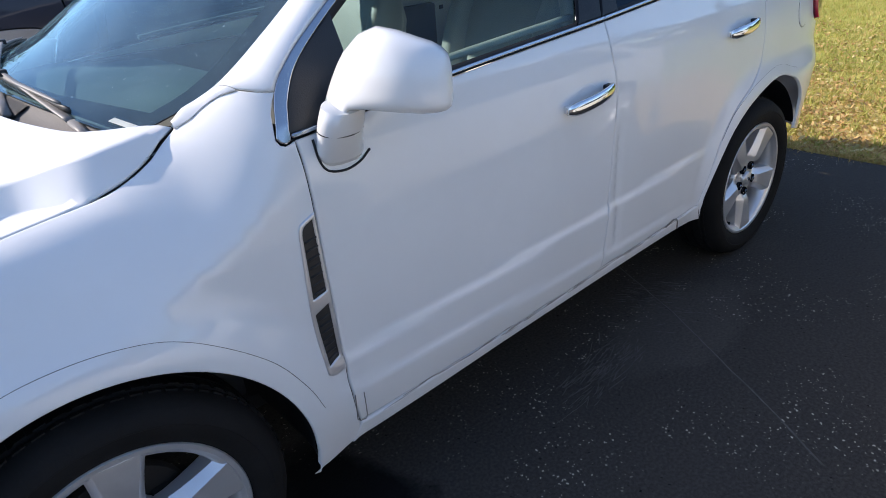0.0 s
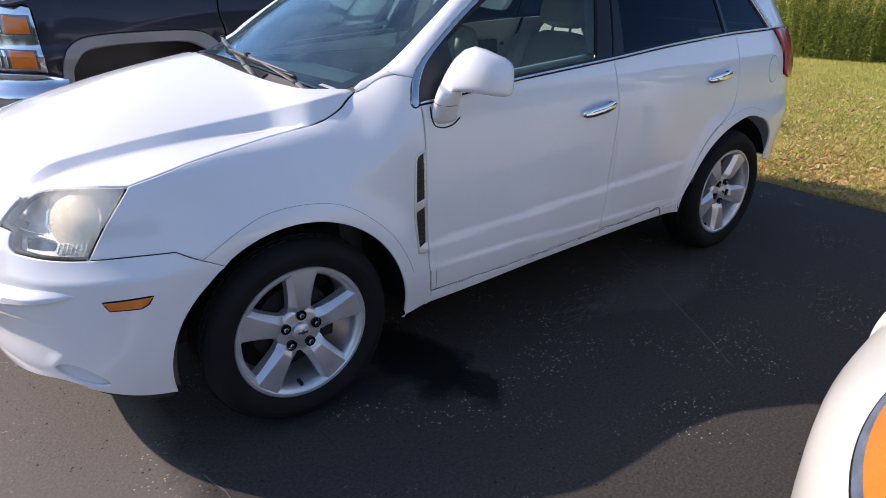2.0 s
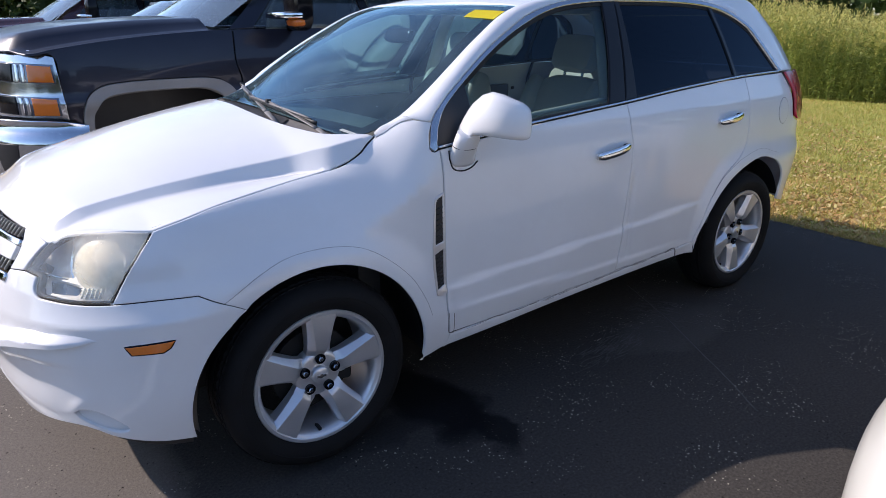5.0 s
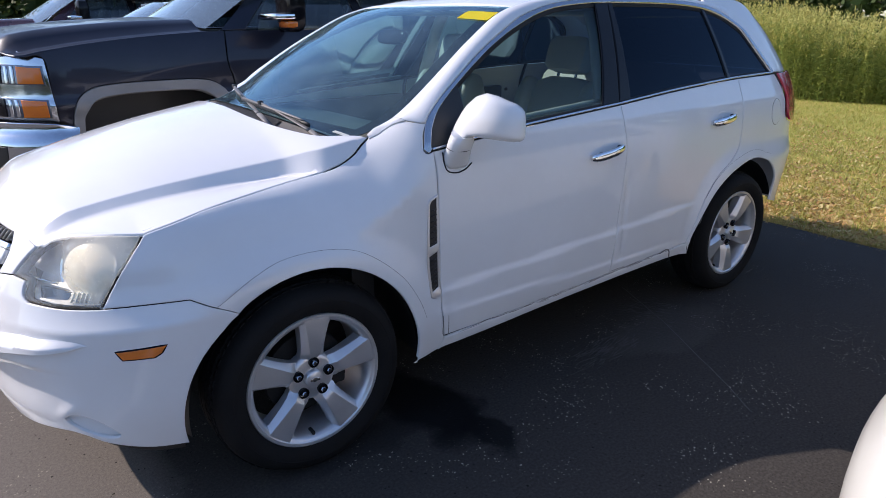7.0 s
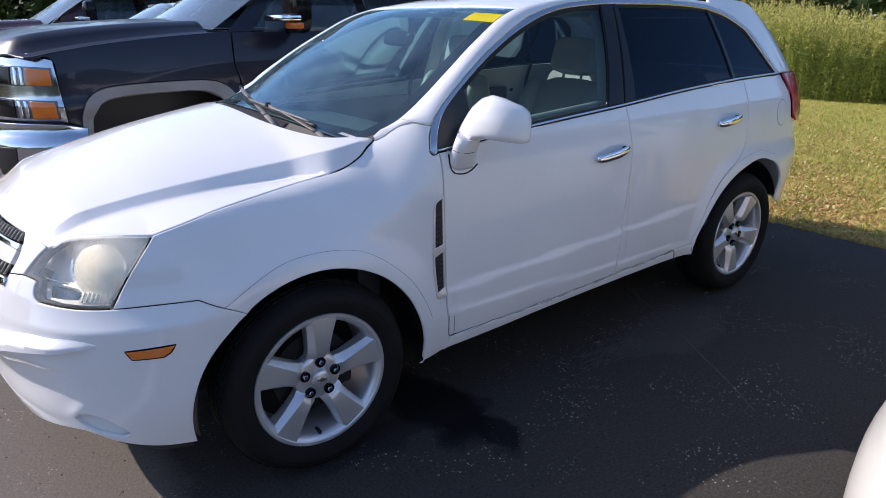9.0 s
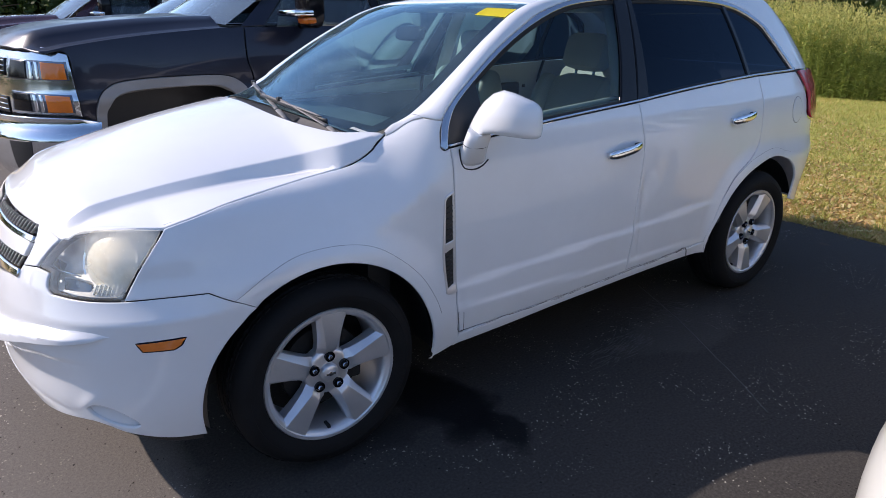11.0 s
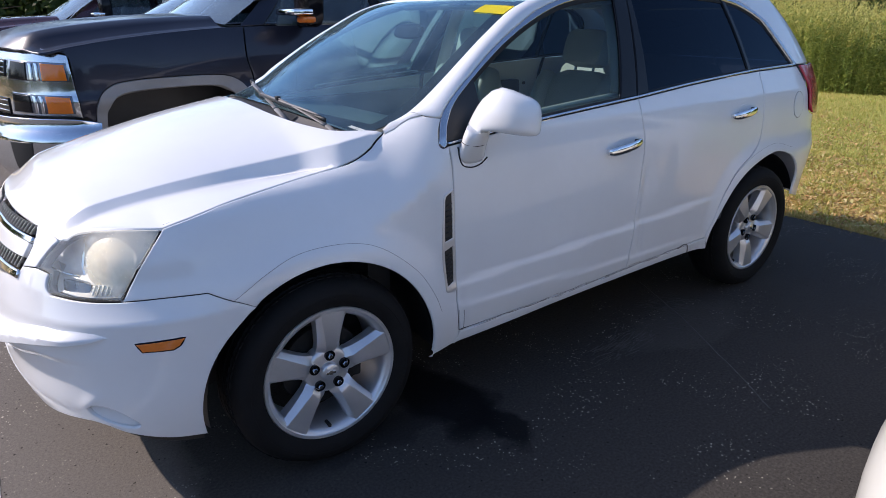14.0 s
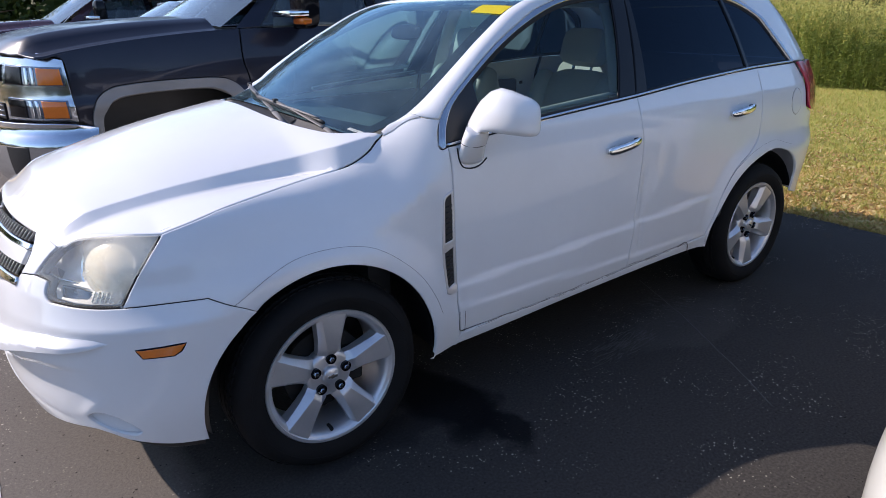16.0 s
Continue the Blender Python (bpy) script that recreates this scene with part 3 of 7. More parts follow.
def weeds():
    """A tall meadow of stems, leaves and pale tops behind the lawn."""
    rng = np.random.default_rng(11)
    lv, lf, tv, tf = [], [], [], []

    def leaf(vs, fs, p, way, length, width):
        w = np.array(way) / np.linalg.norm(way)
        s = np.cross(w, [0, 0, 1.0]) + rng.normal(0, 0.15, 3)
        s = s / (np.linalg.norm(s) + 1e-6) * width
        p = np.array(p)
        i = len(vs)
        vs.extend([p, p + w * length * 0.5 + s, p + w * length * [1, 1, 0.85], p + w * length * 0.5 - s])
        fs.append((i, i + 1, i + 2, i + 3))

    for _ in range(4600):
        near = rng.uniform() < 0.75
        y = rng.uniform(0.2, 9.0) if near else rng.uniform(-14, 20)
        x = 13.35 + 0.35 * math.sin(y * 1.3) + rng.uniform(0, 1) ** 1.4 * 3.2
        h = (1.45 + 0.14 * (y - 2.6) * (1 if y < 6 else 0.4)) * rng.uniform(0.68, 1.08) if y > 0 else rng.uniform(0.9, 1.4)
        lean = rng.normal(0, 0.10, 2)
        n = int(16 + 18 * (x < 14.6))
        for k in range(n):
            t = (k + rng.uniform()) / n
            p = (x + lean[0] * t * h, y + lean[1] * t * h, h * t - 0.03)
            a = rng.uniform(0, 2 * np.pi)
            leaf(lv, lf, p, (math.cos(a), math.sin(a), rng.uniform(-0.2, 0.9)), rng.uniform(0.06, 0.13) * (1.15 - 0.5 * t), rng.uniform(0.007, 0.017))
        i = len(lv)
        lv.extend([np.array((x - 0.006, y, -0.03)), np.array((x + 0.006, y, -0.03)), np.array((x + lean[0] * h, y + lean[1] * h, h))])
        lf.append((i, i + 1, i + 2))
        for k in range(10):
            a = rng.uniform(0, 2 * np.pi)
            leaf(tv, tf, (x + lean[0] * h, y + lean[1] * h, h - rng.uniform(0, 0.30)), (math.cos(a), math.sin(a), rng.uniform(0.5, 1.6)), rng.uniform(0.04, 0.10), rng.uniform(0.005, 0.012))
    for name, label, vs, fs, mat in (("meadow_weeds", "tall dense green weeds along the edge of the lawn", lv, lf, WEED), ("weed_tops", "pale yellow-green seed tops of tall weeds", tv, tf, BLOOM)):
        me = bpy.data.meshes.new(name)
        me.from_pydata([tuple(v) for v in vs], [], fs)
        me.materials.append(mat)
        tagged(new(name, me), label, "weeds", kind="stuff")


weeds()


def tree(at, height, spread_r, seed):
    rng = random.Random(seed)
    ob = thing("tree", "tall leafy tree with a dark green crown", "tree", at, "trees behind the meadow")
    bm = bmesh.new()
    tube(bm, smooth_path([(0, 0, -0.05), (0.1, 0.05, height * 0.25), (0.0, 0.15, height * 0.55), (0.1, 0.1, height * 0.8)], 0.4), 0.26, 10, taper=lambda t: 1.25 - 1.05 * t)
    clumps = []
    for k in range(16):
        a, z = rng.uniform(0, 6.28), height * rng.uniform(0.22, 0.92)
        r = spread_r * rng.uniform(0.45, 1.0) * (1.1 - 0.55 * abs(z / height - 0.5) * 2)
        end = Vector((r * math.cos(a), r * math.sin(a), z + rng.uniform(0, 0.6)))
        tube(bm, smooth_path([(0.05, 0.1, z * 0.75), tuple(end * 0.5 + Vector((0, 0, z * 0.42))), tuple(end)], 0.5), 0.07, 6, taper=lambda t: 1.1 - 0.9 * t)
        clumps.append(end)
    part("trunk", bm, BARK, ob)
    vs, fs = [], []
    for c in clumps + [Vector((0, 0, height * 0.92)), Vector((0.2, -0.4, height * 0.7))]:
        size = spread_r * rng.uniform(0.35, 0.6)
        for _ in range(210):
            d = Vector((rng.gauss(0, 1), rng.gauss(0, 1), rng.gauss(0, 0.8)))
            p = c + d.normalized() * size * rng.uniform(0.3, 1.0) ** 0.6
            u = Vector((rng.gauss(0, 1), rng.gauss(0, 1), rng.gauss(0, 1))).normalized()
            w = u.orthogonal().normalized()
            ln, wd = rng.uniform(0.14, 0.26), rng.uniform(0.06, 0.11)
            i = len(vs)
            vs += [p, p + u * ln * 0.5 + w * wd, p + u * ln, p + u * ln * 0.5 - w * wd]
            fs.append((i, i + 1, i + 2, i + 3))
    me = bpy.data.meshes.new("crown")
    me.from_pydata([tuple(v) for v in vs], [], fs)
    me.materials.append(TREE_LEAF)
    new("crown", me).parent = ob


def woods():
    """A thicket, and unseen woods added round the lot to cut low sky light, uncountable."""
    rng = np.random.default_rng(5)
    n = 42000
    a = rng.uniform(0, 2 * np.pi, n)
    r = 38 + 4 * np.sin(3 * a) + rng.normal(0, 1.6, n)
    top = 8.0 + 1.6 * np.sin(17 * a) + 1.2 * np.sin(41 * a + 1) + 0.8 * np.sin(97 * a)
    # the unseen ring is lowered on three sides to let sky light and reflections in
    top = top * (1 - 0.72 * np.exp(-((np.mod(a, 2 * np.pi) - np.pi) / 0.75) ** 2))
    top = top * (1 - 0.50 * np.exp(-((np.mod(a, 2 * np.pi) - 1.5 * np.pi) / 0.6) ** 2))
    top = top * (1 - 0.55 * np.exp(-((np.mod(a, 2 * np.pi) - 0.5 * np.pi) / 0.5) ** 2))
    z = top * rng.uniform(0, 1, n) ** 0.8
    p = np.stack([4 + r * np.cos(a), r * np.sin(a), z], 1)
    # the thicket close behind the meadow
    m = 16000
    y = rng.uniform(-6, 22, m)
    q = np.stack([19.5 + 0.8 * np.sin(y) + rng.normal(0, 0.5, m), y, (4.2 + 0.9 * np.sin(1.7 * y) + 0.6 * np.sin(4.1 * y)) * rng.uniform(0, 1, m) ** 0.9], 1)
    # trees across the lane behind the viewer, unseen, added to darken reflections
    t = 22000
    x = rng.uniform(-22, 26, t)
    s = np.stack([x, -21 + 1.2 * np.sin(0.7 * x) + rng.normal(0, 1.1, t), (4.2 + 1.2 * np.sin(0.55 * x) + 0.7 * np.sin(1.9 * x + 1)) * rng.uniform(0, 1, t) ** 0.85], 1)
    p, size = np.concatenate([p, q, s]), np.concatenate([rng.uniform(0.5, 1.1, n), rng.uniform(0.16, 0.38, m), rng.uniform(0.45, 0.9, t)])[:, None]
    k = n + m + t
    u = rng.normal(0, 1, (k, 3))
    u /= np.linalg.norm(u, axis=1)[:, None]
    w = np.cross(u, rng.normal(0, 1, (k, 3)))
    w /= np.linalg.norm(w, axis=1)[:, None]
    v = np.stack([p - u * size * 0.5, p + w * size * 0.32, p + u * size * 0.5, p - w * size * 0.32], 1).reshape(-1, 3)
    me = bpy.data.meshes.new("thicket_and_added_woods")
    me.from_pydata(v.tolist(), [], (np.arange(k)[:, None] * 4 + np.arange(4)).tolist())
    me.materials.append(TREE_LEAF)
    tagged(new("thicket_and_added_woods", me), "dark green thicket, and unseen woods added round the lot", "woods", kind="stuff")


woods()
for k, (x, y, h, r) in enumerate(((21.0, 4.6, 7.0, 2.8), (22.5, 9.2, 8.0, 3.2), (20.5, 1.4, 6.0, 2.4), (24.0, 14.5, 8.5, 3.4), (17.0, 21.0, 7.5, 3.2), (8.0, 27.0, 7.0, 3.2), (-1.0, 29.0, 7.5, 3.4))):
    tree((x, y, -0.03), h, r, 20 + k)
# ---- the body's surface: pure functions of place, in metres ----
def lerp_table(table, q):
    """Smooth value at q from (place, value) pairs in rising order."""
    if q <= table[0][0]:
        return table[0][1]
    for i in range(len(table) - 1):
        (a, va), (b, vb) = table[i], table[i + 1]
        if q <= b:
            ma = (vb - table[i - 1][1]) / (b - table[i - 1][0]) if i else (vb - va) / (b - a)
            mb = (table[i + 2][1] - va) / (table[i + 2][0] - a) if i + 2 < len(table) else (vb - va) / (b - a)
            h = b - a
            k = (q - a) / h
            return (va * (1 + 2 * k) * (1 - k) ** 2 + ma * h * k * (1 - k) ** 2
                    + vb * k * k * (3 - 2 * k) + mb * h * k * k * (k - 1))
    return table[-1][1]


def ramp(a, b, q):
    k = min(1.0, max(0.0, (q - a) / (b - a)))
    return k * k * (3 - 2 * k)


NOSE_X, TAIL_X = -0.30, 2.90
PLAN = ((-0.30, 0.878), (0.10, 0.886), (0.50, 0.893), (1.2, 0.903), (1.9, 0.903), (2.5, 0.894), (2.9, 0.880))
HOOD_GAP_Z = ((-0.9, 0.90), (-0.47, 0.967), (-0.245, 1.005), (0.0, 1.029), (0.15, 1.058), (0.31, 1.125), (0.38, 1.160), (0.45, 1.198), (0.52, 1.235))
FRONT_X = ((0.20, -0.80), (0.30, -0.87), (0.40, -0.91), (0.52, -0.93), (0.60, -0.945), (0.66, -0.93), (0.75, -0.905), (0.80, -0.885), (0.85, -0.862), (0.90, -0.836), (0.95, -0.803), (1.05, -0.72))
REAR_X = ((0.25, 3.52), (0.45, 3.63), (0.62, 3.645), (0.75, 3.60), (0.95, 3.58), (1.2, 3.53), (1.45, 3.36), (1.62, 3.15))
FRONT_AXLE, REAR_AXLE, HUB_Z = 0.0, 2.707, 0.350


def hood_gap_y(x):
    return 0.716 + 0.114 * (0.31 - x)


def half_width(x, z):
    """The body's half width at a place along it, between nose and tail."""
    w = lerp_table(PLAN, x)
    low = 0.022 * max(0.0, (0.47 - z) / 0.17) ** 1.6
    zc, zd = 0.548 + 0.038 * (x - 0.57), 0.476 - 0.030 * (x - 0.57)
    step = (0.010 * (1 - ramp(zc, zc + 0.030, z)) + 0.007 * (1 - ramp(zd - 0.012, zd + 0.014, z))) * ramp(0.45, 0.6, x) * (1 - ramp(2.1, 2.3, x))
    up = 0.020 * max(0.0, (z - 0.93) / 0.19) ** 2
    h = max(0.0, z - 1.12)
    side = w - low + step - min(up, 0.02) - 0.38 * h - 0.30 * h * h
    # fender shoulder rolls over to the bonnet line
    if x < 0.62:
        zt = lerp_table(HOOD_GAP_Z, x)
        zs = zt - 0.22
        r = max(0.0, (z - zs) / 0.22)
        late = ramp(0.0, 0.40, x)
        roll = (w - hood_gap_y(x)) * ((0.84 + 0.06 * late) * r ** (1.5 - 0.22 * late) + (0.16 - 0.06 * late) * r ** 14)
        k = ramp(0.29, 0.56, x)
        side = (w - low + step - roll) * (1 - k) + side * k
    # flares round the wheel openings
    for ax in (FRONT_AXLE - 0.02, REAR_AXLE + 0.01):
        r = math.hypot(x - ax, z - 0.345)
        if z < 0.95:
            side += 0.034 * (1 - ramp(0.45, 0.60, r)) * (1 - ramp(0.75, 0.95, z))
    # shallow parking dents in the rear door
    for dx, dz, r, d in ((1.665, 0.79, 0.045, 0.0022), (1.79, 0.855, 0.05, 0.0024), (1.70, 0.95, 0.06, -0.0018)):
        q = ((x - dx) / r) ** 2 + ((z - dz) / (r * 1.3)) ** 2
        if q < 9:
            side -= d * math.exp(-q)
    # a creased dent down the rear door's leading edge
    if 1.56 < x < 1.72:
        side -= 0.006 * math.exp(-((x - 1.628 - 0.03 * (z - 0.65)) / 0.016) ** 2) * ramp(0.42, 0.50, z) * (1 - ramp(0.80, 0.92, z))
    return side


def bezier(p0, p1, p2, p3, t):
    u = 1 - t
    return tuple(u ** 3 * a + 3 * u * u * t * b + 3 * u * t * t * c + t ** 3 * d for a, b, c, d in zip(p0, p1, p2, p3))


def wall(s, z):
    """A place on the driver's side of the body. s is x along the side; past the nose line it runs on round the
    front to the middle (at NOSE_X - 1), past the tail line round the rear (at TAIL_X + 1)."""
    if s < NOSE_X:
        t, w, f = min(1.0, NOSE_X - s), half_width(NOSE_X, z), lerp_table(FRONT_X, z)
        slope = (half_width(NOSE_X + 0.02, z) - w) / 0.02
        full = 1 - ramp(0.76, 0.98, z) * 0.35
        a = 0.42 * full
        x, y = bezier((NOSE_X, w), (NOSE_X - a, w - a * slope), (f, 0.60 * w / 0.88), (f - 0.005, 0.0), t)
        return Vector((x, -y, z))
    if s > TAIL_X:
        t, w, f = min(1.0, s - TAIL_X), half_width(TAIL_X, z), lerp_table(REAR_X, z)
        slope = (w - half_width(TAIL_X - 0.02, z)) / 0.02
        tuck = ramp(0.85, 0.48, z)
        a = 0.52 * (f - TAIL_X) / 0.70 * (1 - 0.28 * tuck)
        x, y = bezier((TAIL_X, w), (TAIL_X + a, w + a * max(slope, -0.02)), (f + 0.02, (0.91 - 0.12 * tuck) * w), (f, 0.0), t)
        return Vector((x, -y, z))
    return Vector((s, -half_width(s, z), z))

# ---- the white sport utility car ----
HOOD_MID = ((-0.90, 0.82), (-0.84, 0.905), (-0.79, 0.965), (-0.72, 1.012), (-0.62, 1.055), (-0.45, 1.108), (-0.24, 1.162), (0.0, 1.206), (0.30, 1.246))
# the crease: where the raised middle ends (upper) and where its step meets the outer ledge (lower)
UP_Y = ((-0.80, 0.545), (-0.728, 0.540), (-0.67, 0.535), (-0.46, 0.560), (-0.25, 0.588), (0.04, 0.633), (0.12, 0.676), (0.16, 0.699), (0.20, 0.710), (0.26, 0.717), (0.335, 0.717))
UP_Z = ((-0.80, 0.890), (-0.728, 0.942), (-0.67, 0.980), (-0.46, 1.025), (-0.25, 1.056), (0.04, 1.091), (0.12, 1.111), (0.16, 1.1205), (0.20, 1.129), (0.26, 1.139), (0.335, 1.150))
LOW_Y = ((-0.75, 0.60), (-0.67, 0.575), (-0.60, 0.575), (-0.473, 0.589), (-0.295, 0.616), (0.01, 0.662), (0.10, 0.702), (0.17, 0.750), (0.22, 0.754), (0.277, 0.746), (0.308, 0.731), (0.335, 0.7245))
LOW_Z = ((-0.75, 0.905), (-0.67, 0.946), (-0.60, 0.967), (-0.473, 0.992), (-0.295, 1.013), (0.01, 1.031), (0.10, 1.040), (0.17, 1.057), (0.22, 1.071), (0.277, 1.098), (0.308, 1.119), (0.335, 1.137))


HOOD_SIDE_SZ = ((-0.500, 0.958), (-0.46, 0.967), (-0.40, 0.978), (-0.33, 0.990), (-0.245, 1.004), (0.0, 1.032), (0.15, 1.051), (0.22, 1.071), (0.277, 1.098), (0.308, 1.119), (0.340, 1.141))
HOOD_SIDE_P = [wall(s, z) for s, z in HOOD_SIDE_SZ]
HOOD_SIDE, HOOD_SIDE_Y = tuple((p.x, p.z) for p in HOOD_SIDE_P), tuple((p.x, -p.y) for p in HOOD_SIDE_P)
HOOD_BACK = HOOD_SIDE[0][0]


NOSE_EDGE = [wall(s, z) for s, z in ((-1.30, 0.952), (-1.2, 0.951), (-1.1, 0.948), (-0.978, 0.938), (-0.92, 0.931), (-0.862, 0.917), (-0.825, 0.941), (-0.768, 0.953), (-0.70, 0.959), (-0.623, 0.962), (-0.55, 0.961), (-0.500, 0.958))]
NOSE_LINE = tuple((-p.y, p.x) for p in NOSE_EDGE)
NOSE_Z = tuple((-p.y, p.z) for p in NOSE_EDGE)


def hood_fold(x):
    """The foot of the step, where the outer ledge begins; towards the glass the ledge narrows to nothing."""
    ly, lz, k = lerp_table(LOW_Y, x), lerp_table(LOW_Z, x), ramp(0.05, 0.17, x)
    return ly + (lerp_table(HOOD_SIDE_Y, x) - ly) * k, lz + (lerp_table(HOOD_SIDE, x) - lz) * k


def hood_at(x, y):
    v = abs(y)
    edge = lerp_table(HOOD_SIDE_Y, x) if x > HOOD_BACK else HOOD_SIDE_Y[0][1] + 0.114 * (HOOD_BACK - x)
    zt, zc = (lerp_table(HOOD_SIDE, x) if x > HOOD_BACK else 0.958 + 0.16 * (x - HOOD_BACK)), lerp_table(HOOD_MID, x)
    uy, uz = lerp_table(UP_Y, x), lerp_table(UP_Z, x)
    ly, lz = hood_fold(x)
    edge = max(edge, ly + 0.02)
    if v < uy:
        z = zc - (zc - uz) * (v / uy) ** 2.2
    else:
        # the step's face runs down until the flatter ledge takes over, with a soft hollow between
        face = uz + (lz - uz) * (v - uy) / (ly - uy)
        k = (v - ly) / (edge - ly)
        ledge = lz + (zt - lz) * k + 0.004 * math.sin(math.pi * min(1.0, max(0.0, k)))
        blend = max(0.0, 1 - abs(face - ledge) / 0.008)
        z = max(face, ledge) + 0.002 * blend * blend
    # rolls down to the lamps and the grille
    zf, q = lerp_table(NOSE_Z, v), (x - lerp_table(NOSE_LINE, v)) / 0.12
    if q < 1:
        z += (zf - z) * (1 - max(0.0, q)) ** 2.0 * (1 - ramp(0.72, 0.785, v))
    return Vector((x, y, z))


ROOF_MID = ((0.90, 1.560), (0.95, 1.574), (1.00, 1.592), (1.15, 1.63), (1.5, 1.665), (2.0, 1.672), (2.5, 1.655), (2.9, 1.62), (3.2, 1.575))
RAIL_Z = ((0.28, 1.140), (0.34, 1.161), (0.40, 1.184), (0.45, 1.208), (0.55, 1.275), (0.70, 1.375), (0.835, 1.456), (1.03, 1.557), (1.25, 1.612), (1.6, 1.640), (2.1, 1.645), (2.6, 1.625), (2.85, 1.575), (3.05, 1.47), (3.25, 1.27))
RAIL_Y = ((0.22, 0.668), (0.28, 0.697), (0.34, 0.716), (0.40, 0.730), (0.45, 0.734), (0.55, 0.737), (0.70, 0.712), (0.835, 0.674), (1.03, 0.628), (1.3, 0.590), (2.0, 0.570), (2.6, 0.575), (3.0, 0.62), (3.25, 0.68))


def roof_at(x, y):
    zc, ze, w = lerp_table(ROOF_MID, x), lerp_table(RAIL_Z, x), lerp_table(RAIL_Y, x)
    return Vector((x, y, zc + (ze - zc) * abs(y / w) ** 2.4))


def screen_at(u, v):
    """The windshield: u up from cowl to roof, v across from -1 to 1."""
    x = 0.29 + u * 0.84
    edge_z, w = lerp_table(RAIL_Z, x), lerp_table(RAIL_Y, x)
    bow = 1 - v * v
    return Vector((x - 0.125 * bow * (1 - 0.35 * u), w * v, edge_z + (0.065 - 0.053 * u) * bow))


suv = thing("sport_utility_car", "white sport utility car with hazy headlights and silver wheels", "car")

WIN_TOP = [(0.514, 1.118), (0.537, 1.179), (0.589, 1.242), (0.727, 1.335), (0.908, 1.436), (1.099, 1.518), (1.295, 1.577), (1.5, 1.604), (1.785, 1.616), (2.294, 1.612), (2.595, 1.580), (2.801, 1.500), (2.882, 1.422), (2.993, 1.256)]
BELT = [(0.514, 1.108), (0.977, 1.151), (1.578, 1.189), (2.05, 1.222), (2.55, 1.245), (2.993, 1.252)]
TRIM_TOP = [(0.484, 1.105), (0.513, 1.190), (0.564, 1.246), (0.662, 1.312), (0.843, 1.420), (1.032, 1.510), (1.15, 1.557), (1.34, 1.602), (1.55, 1.624), (1.8, 1.634), (2.3, 1.630), (2.61, 1.598), (2.83, 1.508), (2.91, 1.425), (3.02, 1.250)]
FRONT_ARCH = arc(-0.005, 0.350, 0.422, 189, -8, 80)
REAR_ARCH = [(p.x, p.y) for p in smooth_path([(2.192, 0.345, 0), (2.207, 0.432, 0), (2.288, 0.556, 0), (2.385, 0.663, 0), (2.521, 0.742, 0), (2.702, 0.789, 0), (2.83, 0.789, 0), (2.929, 0.757, 0), (3.012, 0.678, 0), (3.040, 0.611, 0), (3.038, 0.555, 0), (3.028, 0.500, 0)], 0.03)]
DOOR_FRONT = [(0.520, 1.096), (0.526, 1.012), (0.529, 0.797), (0.535, 0.566), (0.537, 0.461), (0.550, 0.360)]
DOOR_GAP = [(1.580, 1.178), (1.584, 1.098), (1.602, 0.990), (1.600, 0.865), (1.590, 0.732), (1.575, 0.597), (1.560, 0.500), (1.535, 0.388)]
DOOR_REAR = [(2.622, 1.236), (2.622, 0.94), (2.605, 0.870), (2.53, 0.815), (2.40, 0.745), (2.30, 0.640), (2.225, 0.51), (2.170, 0.415)]
SILL_TOP = [(0.550, 0.354), (0.806, 0.364), (1.134, 0.372), (1.535, 0.388), (1.86, 0.398), (2.170, 0.412)]
SILL_LOW = [(0.405, 0.292), (0.52, 0.305), (0.817, 0.319), (1.147, 0.338), (1.688, 0.355), (2.03, 0.357), (2.192, 0.345)]
HEAD_TOP = [(-0.500, 0.958), (-0.623, 0.962), (-0.768, 0.953), (-0.825, 0.941), (-0.862, 0.916)]
HEAD_IN = [(-0.862, 0.916), (-0.885, 0.880), (-0.905, 0.833)]
HEAD_LOW = [(-0.905, 0.833), (-0.845, 0.826)]
HEAD_LOW_B = [(-0.845, 0.826), (-0.840, 0.792), (-0.822, 0.772)]
HEAD_LOW_C = [(-0.822, 0.772), (-0.697, 0.764), (-0.582, 0.763)]
HEAD_REAR = [(-0.583, 0.763), (-0.562, 0.812), (-0.549, 0.865), (-0.530, 0.912), (-0.500, 0.958)]
BUMP_LINE = [(-0.582, 0.763), (-0.467, 0.765), (-0.368, 0.763)]
BUMP_LINE_B = [(-0.368, 0.763), (-0.315, 0.727), (-0.250, 0.690)]


a_fender = [(-0.250, 0.690)] + [p for p in FRONT_ARCH if p[0] > -0.240]
a_bumper = [p for p in FRONT_ARCH if p[0] < -0.262] + [(-0.250, 0.690)]
FENDER_TOP = [(0.340, 1.141), (0.37, 1.156), (0.40, 1.177), (0.43, 1.194), (0.455, 1.201)]
